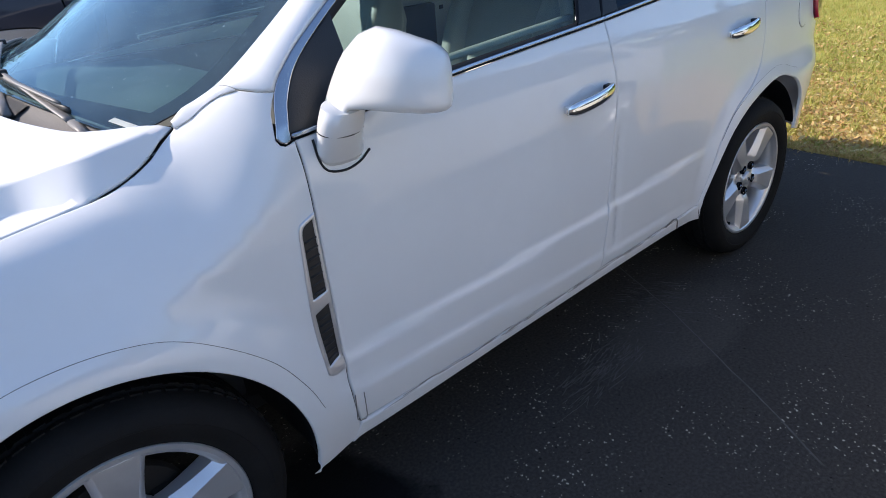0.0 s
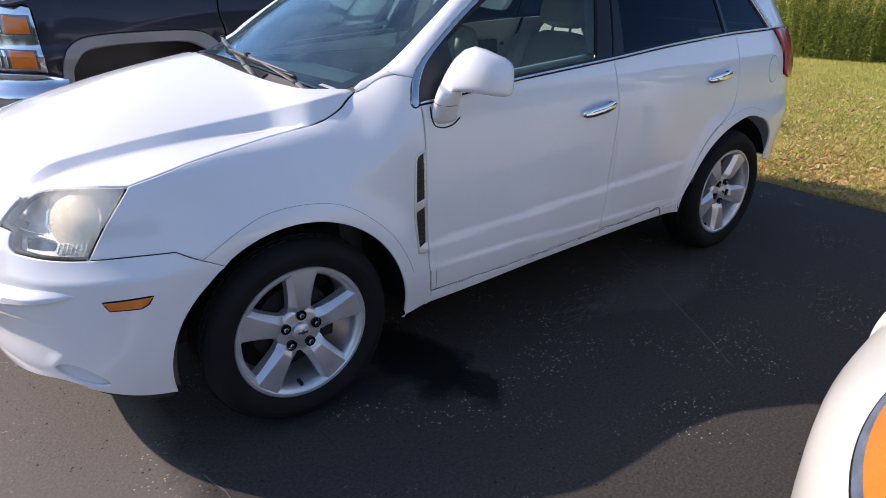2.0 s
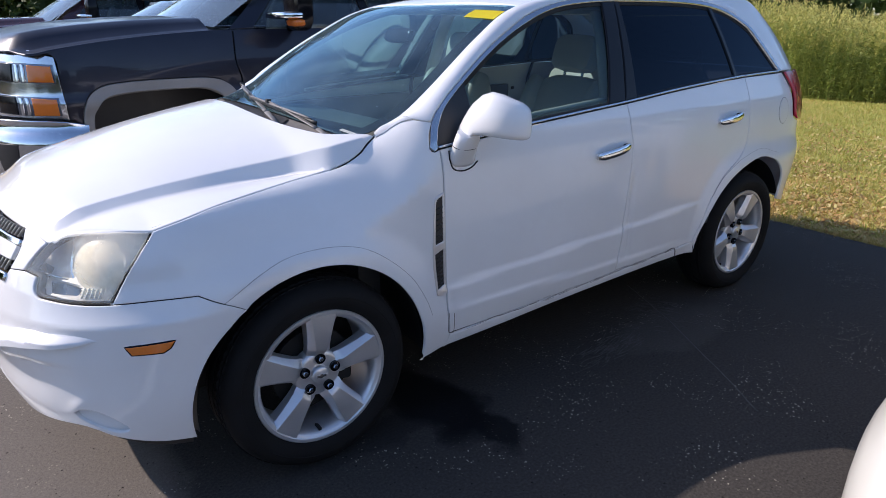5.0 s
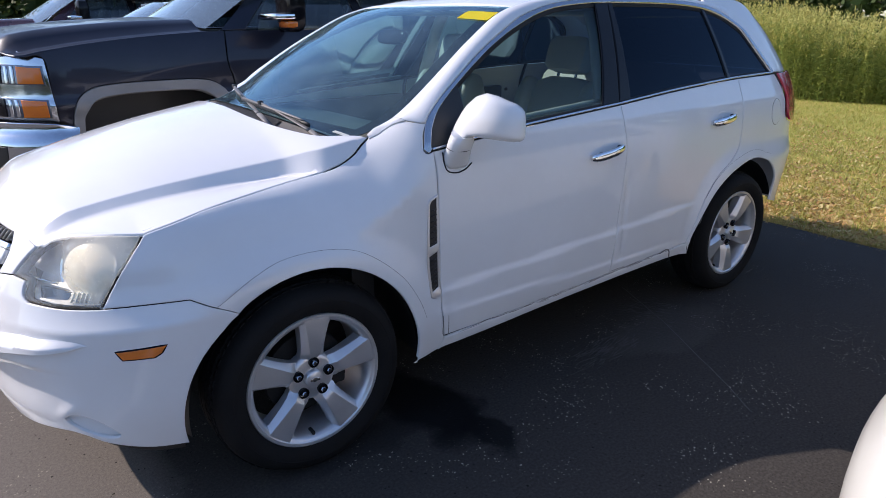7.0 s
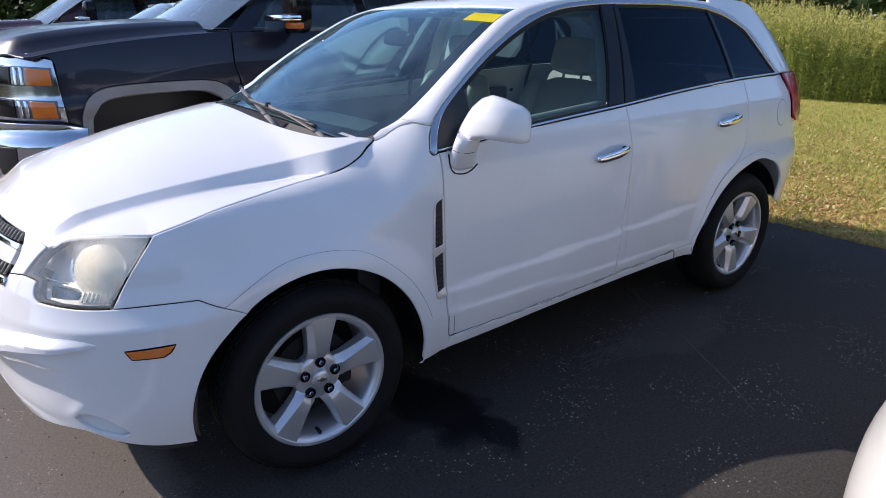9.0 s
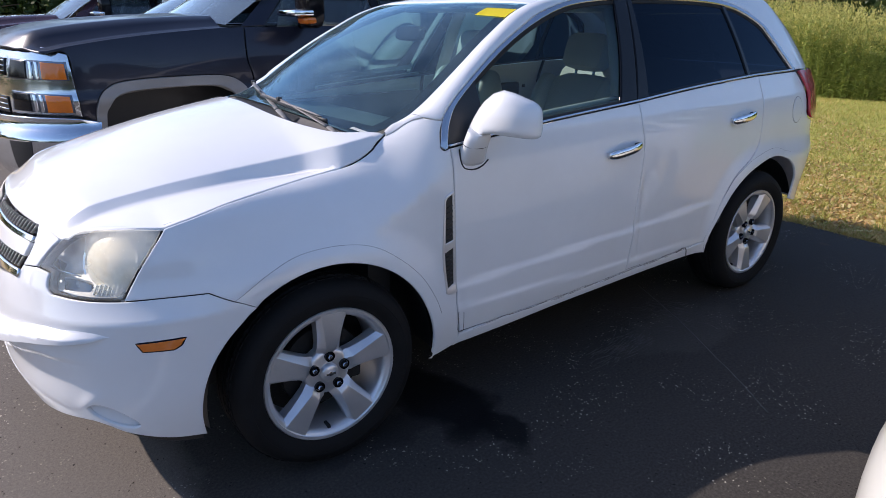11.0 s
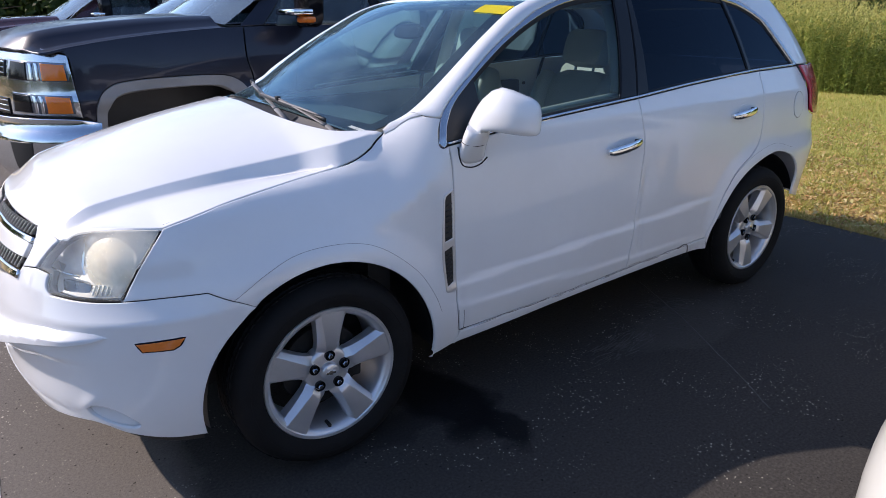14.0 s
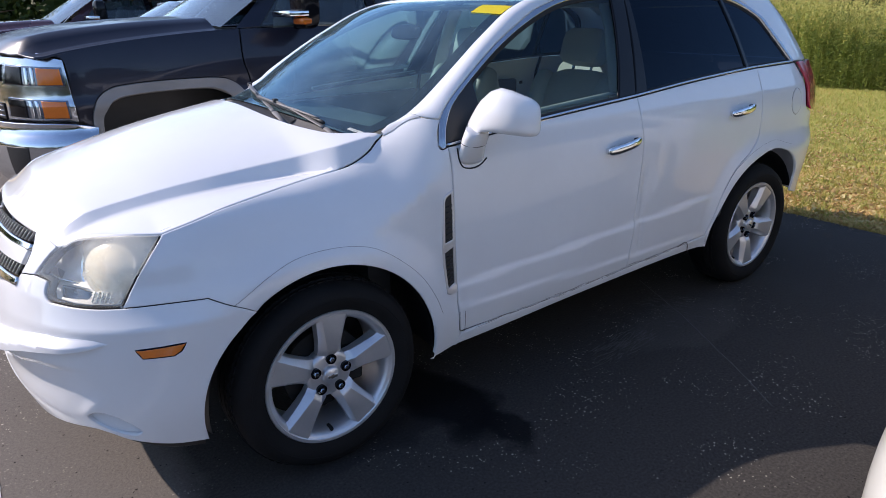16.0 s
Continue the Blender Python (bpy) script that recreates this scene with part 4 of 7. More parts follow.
fender_edge = outline(
    HEAD_REAR[::-1], BUMP_LINE, BUMP_LINE_B, a_fender, [a_fender[-1], (0.405, 0.292)], [(0.405, 0.292), (0.552, 0.306)],
    [(0.552, 0.306), (0.550, 0.360)], DOOR_FRONT[::-1], [(0.520, 1.096), (0.512, 1.093), (0.500, 1.089), (0.490, 1.093), (0.485, 1.102)], [(0.485, 1.102), (0.494, 1.150), (0.515, 1.190)],
    [(0.515, 1.190), (0.455, 1.201)], FENDER_TOP[::-1], [(0.340, 1.141), (0.308, 1.119), (0.277, 1.098), (0.22, 1.071), (0.15, 1.051), (0.0, 1.032), (-0.245, 1.004), (-0.33, 0.990), (-0.40, 0.978), (-0.46, 0.967), (-0.500, 0.958)])
front_door_edge = outline(DOOR_FRONT, [(0.550, 0.360), *SILL_TOP[1:4]], DOOR_GAP[::-1], [(1.580, 1.178), (0.977, 1.140), (0.520, 1.096)])
rear_door_edge = outline(DOOR_GAP, SILL_TOP[3:], DOOR_REAR[::-1], [(2.622, 1.236), (2.55, 1.234), (2.05, 1.211), (1.580, 1.178)])
quarter_edge = outline(DOOR_REAR, [(2.170, 0.412), (2.192, 0.345)], REAR_ARCH,
                       [REAR_ARCH[-1], (3.09, 0.480), (3.24, 0.44)], [(3.24, 0.44), (3.30, 0.60), (3.30, 0.80), (3.34, 0.93)],
                       [(3.34, 0.93), (3.12, 0.975), (3.085, 1.095), (3.055, 1.178), (3.022, 1.240)], [(3.022, 1.240), (2.622, 1.236)])
sill_edge = outline(SILL_TOP, [(2.170, 0.412), (2.192, 0.345)], SILL_LOW[::-1][0:-1], [(0.52, 0.305), (0.550, 0.352)])
headlight_edge = outline(HEAD_TOP, HEAD_IN, HEAD_LOW, HEAD_LOW_B, HEAD_LOW_C, HEAD_REAR, step=0.008)
bumper_edge = outline(
    BUMP_LINE[::-1], HEAD_LOW_C[::-1], HEAD_LOW_B[::-1], HEAD_LOW[::-1], [(-0.905, 0.833), (-0.968, 0.826)], [(-0.968, 0.826), (-0.985, 0.795), (-1.02, 0.788)],
    [(-1.02, 0.788), (-1.15, 0.772), (-1.30, 0.765)],
    [(-1.30, 0.745), (-1.30, 0.33)], [(-1.30, 0.33), (-1.05, 0.33), (-0.80, 0.36), (-0.719, 0.352), (-0.652, 0.325), (-0.533, 0.297), (-0.430, 0.285)],
    a_bumper, BUMP_LINE_B[::-1], step=0.010)


def bumper_at(s, z):
    """The front bumper's skin: the wall with a bar across the nose and a hollow below it."""
    p = wall(s, z)
    e = 1e-3
    a, b = wall(s + e, z) - p, wall(s, z + e) - p
    n = a.cross(b).normalized()
    near = ramp(-0.66, -0.95, s)
    hollow = (1 - ramp(0.566, 0.590, z + 0.03 * ramp(-0.88, -1.05, s))) * ramp(0.40, 0.50, z)
    swell = math.exp(-(((s + 0.745) * 0.8 + (z - 0.44) * 0.6) / 0.05) ** 2 - ((-(s + 0.745) * 0.6 + (z - 0.44) * 0.8) / 0.022) ** 2)
    return p + n * (0.006 * swell - 0.012 * hollow * near)


BLADE_TOP = ((-1.30, 0.640), (-1.15, 0.642), (-1.007, 0.656), (-0.908, 0.675), (-0.836, 0.682), (-0.737, 0.683), (-0.677, 0.678), (-0.638, 0.668))
BLADE_LOW = ((-1.30, 0.570), (-1.15, 0.577), (-1.04, 0.590), (-0.908, 0.627), (-0.798, 0.644), (-0.706, 0.652), (-0.666, 0.659), (-0.638, 0.668))


def blade_at(s, z):
    # a bar whose upper face slopes up to the light, with a crisp lower edge
    p = bumper_at(s, z)
    top, low = lerp_table(BLADE_TOP, s), lerp_table(BLADE_LOW, s)
    k = (top - z) / max(0.004, top - low)
    out = 0.30 + 0.70 * min(1.0, max(0.0, k) / 0.42)
    return p + (p - Vector((0.2, 0, z))).normalized() * 0.034 * out * ramp(-0.62, -0.78, s)


def scoop_at(s, z):
    p = bumper_at(s, z)
    return p - (p - Vector((0.2, 0, z))).normalized() * (0.008 + 0.022 * ramp(0.335, 0.43, z + 0.55 * (s + 0.69)))


BLADE = outline(list(BLADE_TOP), list(BLADE_LOW[::-1]), [(-1.30, 0.570), (-1.30, 0.640)], step=0.010)
SCOOP = outline([(-0.763, 0.414), (-0.740, 0.428), (-0.712, 0.429), (-0.665, 0.412), (-0.622, 0.379), (-0.606, 0.357), (-0.625, 0.346), (-0.665, 0.352), (-0.712, 0.370), (-0.752, 0.394), (-0.763, 0.414)], step=0.007)


def both(name, edge, fn, mat, **kw):
    for side in (False, True):
        skin(name, edge, fn, mat, suv, flip=side, **kw)


both("fender", fender_edge, wall, WHITE, step=0.028)
both("front_door", front_door_edge, wall, WHITE, step=0.018)
both("rear_door", rear_door_edge, wall, WHITE, step=0.018)
both("quarter_panel", quarter_edge, wall, WHITE, step=0.03)
both("sill", sill_edge, wall, WHITE, step=0.03, lift=0.004)
both("front_bumper", bumper_edge, bumper_at, WHITE, step=0.010, gap=0.0008, holes=[SCOOP[::-1]])
both("bumper_scoop", SCOOP, scoop_at, WHITE, step=0.010, gap=-0.004)
blade_fold = [(s, lerp_table(BLADE_TOP, s) + (lerp_table(BLADE_LOW, s) - lerp_table(BLADE_TOP, s)) * 0.42) for s in (-1.28 + 0.02 * i for i in range(29))]
both("bumper_blade", BLADE, blade_at, WHITE, step=0.010, gap=0.0, lip=0.003, creases=[blade_fold], drop=0.003, depth=0.030)

hood_left = [(p.x, p.y) for p in HOOD_SIDE_P[1:]]
hood_front = [(p.x, p.y) for p in NOSE_EDGE[5:]][::-1]
nose_line = [hood_front[-1]] + [(p.x, p.y) for p in NOSE_EDGE[:5][::-1]]
rear_line = [(0.330, -0.715), (0.300, -0.692), (0.225, -0.647), (0.178, -0.60), (0.130, -0.50), (0.097, -0.40), (0.075, -0.30), (0.063, -0.18), (0.060, 0.0)]
hood_edge = outline(hood_front[::-1], [hood_front[0], *hood_left], [hood_left[-1], *rear_line[1:]], [(x, -y) for x, y in [hood_left[-1], *rear_line[1:]][::-1]], [(x, -y) for x, y in [hood_front[0], *hood_left][::-1]],
                    [(x, -y) for x, y in hood_front], [(x, -y) for x, y in nose_line], nose_line[::-1])
ridge_x = [-0.645 + 0.0275 * i for i in range(26)] + [0.06 + 0.01 * i for i in range(25)]
fold_y = [(x, hood_fold(x)[0]) for x in ridge_x]
ridges = [[(x, sg * (lerp_table(tab, x) + d)) for x in ridge_x if x < last] for sg in (-1, 1) for tab, d, last in ((UP_Y, -0.004, 0.30), (UP_Y, 0.004, 0.30), (fold_y, -0.007, 0.115), (fold_y, 0.005, 0.115))]
skin("hood", hood_edge, hood_at, WHITE, suv, step=0.017, creases=ridges)

# windshield and roof
bm = bmesh.new()
grid = [[bm.verts.new(screen_at(-0.05 + 1.05 * i / 17, -1 + j / 12)) for j in range(25)] for i in range(18)]
for i in range(17):
    for j in range(24):
        bm.faces.new((grid[i][j], grid[i + 1][j], grid[i + 1][j + 1], grid[i][j + 1]))
windshield = finish(bm, "windshield", WINDSHIELD, suv, "tinted windshield with dust and reflections")
windshield.visible_shadow = False
roof_edge = outline([(1.03, 0.0), (1.06, -0.25), (1.13, -0.60)], [(x, -lerp_table(RAIL_Y, x)) for x in (1.13, 1.3, 2.0, 2.6, 3.0)], [(3.0, -0.62), (3.12, -0.3), (3.15, 0.0)],
                    [(3.15, 0.0), (3.12, 0.3), (3.0, 0.62)], [(x, lerp_table(RAIL_Y, x)) for x in (3.0, 2.6, 2.0, 1.3, 1.13)], [(1.13, 0.60), (1.06, 0.25), (1.03, 0.0)])
skin("roof", roof_edge, roof_at, WHITE, suv, step=0.05)


def pillar(name, path, flip, over=0.0):
    """The white strip from the door opening or the fender over to the windshield and roof."""
    bm, rows = bmesh.new(), []
    for p in path:
        a = wall(p.x, p.y - over) + Vector((0, -0.25, 0.35)) * over
        back = p.x - 0.03 * ramp(0.9, 0.45, p.x) * ramp(0.34, 0.46, p.x)
        b = Vector((back, -lerp_table(RAIL_Y, p.x), lerp_table(RAIL_Z, back) + 0.004))
        mid = (a + b) / 2 + Vector((0, -0.55, 0.83)) * (b - a).length * 0.36
        if over:
            mid = ((a + b) / 2 + Vector((0, -0.55, 0.83)) * (b - a).length * 0.10).lerp(mid, ramp(0.40, 0.455, p.x))
            b.z -= 0.014 * (1 - ramp(0.335, 0.375, p.x))
        inner = a + Vector((0, 0.02, 0.004))
        row = [inner, a] + [a * (1 - t) ** 2 + mid * 2 * t * (1 - t) + b * t * t for t in (0.1, 0.25, 0.4, 0.55, 0.7, 0.85, 0.95)] + [b, b + Vector((0.01, 0.012, -0.012))]
        rows.append([bm.verts.new(v) for v in row])
    for p, q in zip(rows, rows[1:]):
        for k in range(len(p) - 1):
            bm.faces.new((p[k], q[k], q[k + 1], p[k + 1]))
    if flip:
        flipped(bm)
    return part(name, bm, WHITE, suv, sharp=60)


PILLAR_FOOT = [Vector((0.455 + 0.056 * t, 1.201 - 0.0145 * t, 0)) for t in (0, 0.25, 0.5, 0.75)]
PILLAR_PATH = PILLAR_FOOT + [p for p in smooth_path([(s, z, 0) for s, z in TRIM_TOP], 0.01) if p.y > 1.185 and 0.40 <= p.x <= 2.75]
LIP_PATH = smooth_path([(x, z, 0) for x, z in FENDER_TOP], 0.01)
for side in (False, True):
    pillar("roof_pillar", PILLAR_PATH, side)
    pillar("fender_lip", LIP_PATH, side, 0.004)
    skin("rear_pillar", outline([(2.56, 1.606), (2.61, 1.598), (2.83, 1.508), (2.91, 1.425), (3.02, 1.250)], [(3.02, 1.250), (3.37, 1.243)], [(3.37, 1.243), (3.33, 1.40), (3.22, 1.55), (3.05, 1.625), (2.75, 1.650), (2.56, 1.650)], [(2.56, 1.650), (2.56, 1.606)]), wall, WHITE, suv, flip=side, step=0.03, gap=0.0005)


# ---- nose: surround, grille, lamps ----
grille_side = [(-0.968, 0.826), (-0.962, 0.860), (-0.964, 0.905), (-0.978, 0.938)]
for side in (False, True):
    skin("nose_panel", outline(HEAD_IN[::-1], [HEAD_IN[0], (-0.92, 0.932), (-0.978, 0.938)], grille_side[::-1], [(-0.968, 0.826), (-0.905, 0.833)]), wall, WHITE, suv, step=0.02, flip=side)
    for name, z0, z1, mat, lift in (("grille_backing", 0.790, 0.950, GLOSS_BLACK, -0.035), ("chrome_bar", 0.890, 0.906, CHROME, 0.004),
                                    ("emblem_bar", 0.850, 0.889, WHITE, 0.006), ("chrome_bar", 0.790, 0.812, CHROME, 0.008)):
        skin(name, outline([(-0.970, z1), (-1.30, z1 + 0.006)], [(-1.30, z1 + 0.006), (-1.30, z0 + 0.002)], [(-1.30, z0 + 0.002), (-0.972, z0)], [(-0.972, z0), (-0.970, z1)]),
             wall, mat, suv, step=0.02, lift=lift, flip=side, gap=0.0005)
    for z0, z1 in ((0.908, 0.934), (0.815, 0.846)):
        for k in range(16):
            s = -0.992 - k * 0.0190
            a, b = wall(s - 0.006, z0), wall(s + 0.006, z1)
            bm = bmesh.new()
            tube(bm, [a + Vector((0.006, 0.004, 0)), b + Vector((0.006, 0.004, 0))], 0.0045, 6)
            if side:
                flipped(bm)
            part("grille_fin", bm, FLARE, suv)
    skin("lower_lip", outline([(-0.430, 0.287), (-0.533, 0.300), (-0.652, 0.328), (-0.719, 0.355), (-0.80, 0.362), (-1.05, 0.333), (-1.30, 0.333)], [(-1.30, 0.333), (-1.30, 0.310)],
                              [(-1.30, 0.310), (-0.8, 0.338), (-0.64, 0.292), (-0.53, 0.262), (-0.43, 0.250)], [(-0.43, 0.252), (-0.43, 0.287)]), wall, BLACK_TRIM, suv, step=0.025, lift=-0.016, flip=side)
    mark = [(-0.570, 0.644), (-0.553, 0.616), (-0.474, 0.613), (-0.455, 0.624), (-0.441, 0.647)]
    skin("marker_bezel", outline(*[[a, b] for a, b in zip(mark, mark[1:] + mark[:1])], step=0.01), bumper_at, GLOSS_BLACK, suv, step=0.015, lift=0.002, gap=-0.003, flip=side)
    skin("side_marker", outline(*[[a, b] for a, b in zip(mark, mark[1:] + mark[:1])], step=0.01), bumper_at, AMBER, suv, step=0.012, lift=0.005, gap=0.002, depth=0.006, lip=0.003, flip=side, label="amber side marker lamp")

    # headlight: back, bowl, hazed round lamp, chrome divider, clear cover
    cover = skin("headlight", headlight_edge, wall, LAMP_GLASS, suv, step=0.02, lift=-0.002, depth=0.006, gap=0.0055, flip=side, label="clear headlight cover, yellowed and hazy")
    cover.visible_shadow = False
    def bowl_at(s, z):
        # a bowl set back into the corner, its floor turned up to the sky
        k = max(0.0, 1 - ((z - 0.868) / 0.105) ** 2) * (0.12 + 0.88 * ramp(-0.50, -0.66, s))
        return wall(s, z) + Vector((0.62, 0.60, 0.0)) * (0.016 + 0.075 * k)

    skin("housing", headlight_edge, bowl_at, REFLECTOR, cover, step=0.014, lift=0.0, gap=0.006, depth=0.002, flip=side)
    skin("rim_seal", headlight_edge, wall, SEAL, cover, step=0.02, lift=-0.010, gap=0.0012, lip=0.010, depth=0.02, flip=side, holes=[[(x, z) for x, z in outline(
        [(-0.52, 0.945), (-0.623, 0.95), (-0.768, 0.941), (-0.818, 0.930), (-0.852, 0.908)], [(-0.852, 0.908), (-0.872, 0.875), (-0.885, 0.843)], [(-0.885, 0.843), (-0.835, 0.836)],
        [(-0.835, 0.836), (-0.830, 0.800), (-0.812, 0.784)], [(-0.812, 0.784), (-0.697, 0.776), (-0.592, 0.776)], [(-0.592, 0.776), (-0.557, 0.85), (-0.52, 0.945)])][::-1]])
    c = wall(-0.690, 0.868)
    n = Vector((-0.78, -0.54, 0.32)).normalized()
    turn = n.to_track_quat("Y", "Z").to_matrix().to_4x4()
    for name, mat, prof, back in (("lamp_ring", CHROME, [(0.088, -0.03), (0.101, 0.002), (0.099, 0.010), (0.093, 0.008), (0.089, 0.0)], 0.050),
                                  ("projector_lamp", HAZED, [(0.092, -0.03), (0.090, 0.0), (0.080, 0.014), (0.060, 0.024), (0.032, 0.031), (0.008, 0.033), (0.0001, 0.033)], 0.050)):
        bm = bmesh.new()
        lathe(bm, prof, 40, Matrix.Translation(c - n * back) @ turn)
        bmesh.ops.recalc_face_normals(bm, faces=bm.faces[:])
        if side:
            flipped(bm)
        part(name, bm, mat, cover)
    bm = bmesh.new()
    tube(bm, [wall(s, z) - n * 0.035 for s, z in ((-0.892, 0.838), (-0.84, 0.832), (-0.76, 0.827))], 0.004, 8)
    if side:
        flipped(bm)
    part("chrome_divider", bm, CHROME, cover)
    # low compartment: a dark turn lamp bowl and a moulded clear grid
    skin("turn_lamp", outline([(-0.795, 0.786), (-0.700, 0.779)], [(-0.700, 0.779), (-0.698, 0.806)], [(-0.698, 0.806), (-0.745, 0.815), (-0.81, 0.820)], [(-0.81, 0.820), (-0.795, 0.786)], step=0.01), wall, LAMP_DARK, cover, step=0.015, lift=-0.026, gap=0.0, flip=side)
    skin("clear_reflector", outline([(-0.692, 0.779), (-0.604, 0.777)], [(-0.604, 0.777), (-0.594, 0.812)], [(-0.594, 0.812), (-0.64, 0.812), (-0.690, 0.806)], [(-0.690, 0.806), (-0.692, 0.779)], step=0.01), wall, REFLECTOR, cover, step=0.015, lift=-0.024, gap=0.0, flip=side)
    for k in range(7):
        bm = bmesh.new()
        s = -0.606 - k * 0.0135
        tube(bm, [wall(s, 0.780) - n * 0.019, wall(s + 0.006, 0.808) - n * 0.019], 0.0028, 6)
        if side:
            flipped(bm)
        part("reflector_rib", bm, PAPER, cover)
    for k in range(3):
        bm = bmesh.new()
        z = 0.785 + k * 0.009
        tube(bm, [wall(-0.690, z) - n * 0.019, wall(-0.60, z) - n * 0.019], 0.0022, 6)
        if side:
            flipped(bm)
        part("reflector_rib", bm, PAPER, cover)

    # vent behind the front wheel
    v_out = outline([(0.479, 0.900), (0.484, 0.922), (0.505, 0.934), (0.522, 0.941)], [(0.522, 0.941), (0.527, 0.75), (0.532, 0.540)], [(0.532, 0.540), (0.50, 0.535), (0.482, 0.545)],
                    [(0.482, 0.545), (0.473, 0.70), (0.479, 0.900)], step=0.008)
    up = outline([(0.486, 0.900), (0.492, 0.917), (0.516, 0.930)], [(0.516, 0.930), (0.520, 0.752)], [(0.520, 0.752), (0.484, 0.742)], [(0.484, 0.742), (0.486, 0.900)], step=0.008)
    dn = outline([(0.482, 0.706), (0.520, 0.722)], [(0.520, 0.722), (0.524, 0.575)], [(0.524, 0.575), (0.490, 0.562)], [(0.490, 0.562), (0.482, 0.706)], step=0.008)
    vent = skin("fender_vent", v_out, wall, ALLOY, suv, step=0.012, lift=0.006, gap=0.0, lip=0.003, flip=side, holes=[up[::-1], dn[::-1]], label="silver fender vent with black inserts")
    skin("vent_insert", up, wall, BLACK_TRIM, vent, step=0.015, lift=0.0015, gap=-0.002, flip=side)
    skin("vent_insert", dn, wall, BLACK_TRIM, vent, step=0.015, lift=0.0015, gap=-0.002, flip=side)
    for k in range(7):
        for hole, z0 in ((vent, 0.755 + 0.021 * k), (vent, 0.580 + 0.018 * k)):
            bm = bmesh.new()
            tube(bm, [wall(0.489, z0) + Vector((0, -0.002, 0)), wall(0.518, z0 + 0.006) + Vector((0, -0.002, 0))], 0.0028, 6)
            if side:
                flipped(bm)
            part("vent_rib", bm, BLACK_TRIM, vent)


# ---- openings: glass, trim, black pillars ----
def cut(line, s0, s1):
    """The stretch of a line between two places, with its exact ends."""
    return [(s0, lerp_table(line, s0)), *[p for p in line if s0 + 0.01 < p[0] < s1 - 0.01], (s1, lerp_table(line, s1))]


B0, B1, B2 = (1.463, 1.635), (1.580, 1.727), (1.667, 1.763)
for side in (False, True):
    front = outline(cut(BELT, 0.66, B0[0]), [(B0[0], lerp_table(BELT, B0[0])), (1.549, 1.384), (B0[1], lerp_table(WIN_TOP[2:], B0[1]))],
                    cut(WIN_TOP[2:], 0.66, B0[1])[::-1], [(0.66, lerp_table(WIN_TOP[2:], 0.66)), (0.66, lerp_table(BELT, 0.66))])
    glass = skin("front_door_glass", front, wall, DOOR_GLASS, suv, step=0.05, lift=-0.014, gap=0.0, depth=0.003, lip=0.002, drop=0.0, flip=side)
    glass.visible_shadow = False
    sail = outline(BELT[:1] + [(0.70, lerp_table(BELT, 0.70))], [(0.70, lerp_table(BELT, 0.70)), (0.70, lerp_table(WIN_TOP[2:], 0.70))], [(0.70, lerp_table(WIN_TOP[2:], 0.70)), *WIN_TOP[:3][::-1]], [WIN_TOP[0], BELT[0]])
    skin("mirror_sail", sail, wall, BLACK_TRIM, suv, step=0.03, lift=-0.006, gap=0.0, flip=side)
    for name, s_low, s_top in (("door_pillar_trim", (B0[0], B1[0]), (B0[1], B1[1])), ("door_pillar_trim", (B1[0], B2[0]), (B1[1], B2[1]))):
        e = outline(cut(BELT, *s_low), [(s_low[1], lerp_table(BELT, s_low[1])), (s_top[1], lerp_table(WIN_TOP[2:], s_top[1]))], cut(WIN_TOP[2:], *s_top)[::-1],
                    [(s_top[0], lerp_table(WIN_TOP[2:], s_top[0])), ((s_low[0] + s_top[0]) / 2, 1.384 if s_low[0] < 1.5 else 1.39), (s_low[0], lerp_table(BELT, s_low[0]))])
        skin(name, e, wall, GLOSS_BLACK, suv, step=0.03, lift=-0.003, gap=0.0025, flip=side)
    rear = outline(cut(BELT, B2[0], 2.535), [(2.535, lerp_table(BELT, 2.535)), (2.510, lerp_table(WIN_TOP[2:], 2.510))], cut(WIN_TOP[2:], B2[1], 2.510)[::-1], [(B2[1], lerp_table(WIN_TOP[2:], B2[1])), (B2[0], lerp_table(BELT, B2[0]))])
    skin("rear_door_glass", rear, wall, PRIVACY, suv, step=0.05, lift=-0.014, gap=0.0, depth=0.003, lip=0.002, drop=0.0, flip=side).visible_shadow = False
    skin("window_divider", outline([(2.530, lerp_table(BELT, 2.53)), (2.56, lerp_table(BELT, 2.56))], [(2.56, lerp_table(BELT, 2.56)), (2.535, lerp_table(WIN_TOP[2:], 2.535))], [(2.535, lerp_table(WIN_TOP[2:], 2.535)), (2.505, lerp_table(WIN_TOP[2:], 2.505))],
                                   [(2.505, lerp_table(WIN_TOP[2:], 2.505)), (2.530, lerp_table(BELT, 2.53))]), wall, GLOSS_BLACK, suv, step=0.03, lift=-0.006, gap=0.0, flip=side)
    last = outline(cut(BELT, 2.555, 2.985), [(2.985, lerp_table(BELT, 2.985)), *[p for p in WIN_TOP if p[0] > 2.56 and p[0] < 2.98][::-1], (2.53, lerp_table(WIN_TOP[2:], 2.53))], [(2.53, lerp_table(WIN_TOP[2:], 2.53)), (2.555, lerp_table(BELT, 2.555))])
    skin("quarter_glass", last, wall, PRIVACY, suv, step=0.05, lift=-0.012, gap=0.0, depth=0.003, lip=0.002, drop=0.0, flip=side)
    trim = outline(TRIM_TOP, [TRIM_TOP[-1], (2.993, 1.250)], WIN_TOP[::-1], [WIN_TOP[0], (0.514, 1.104)], [(0.514, 1.104), (0.510, 1.095), (0.500, 1.090), (0.490, 1.095), TRIM_TOP[0]], step=0.012)
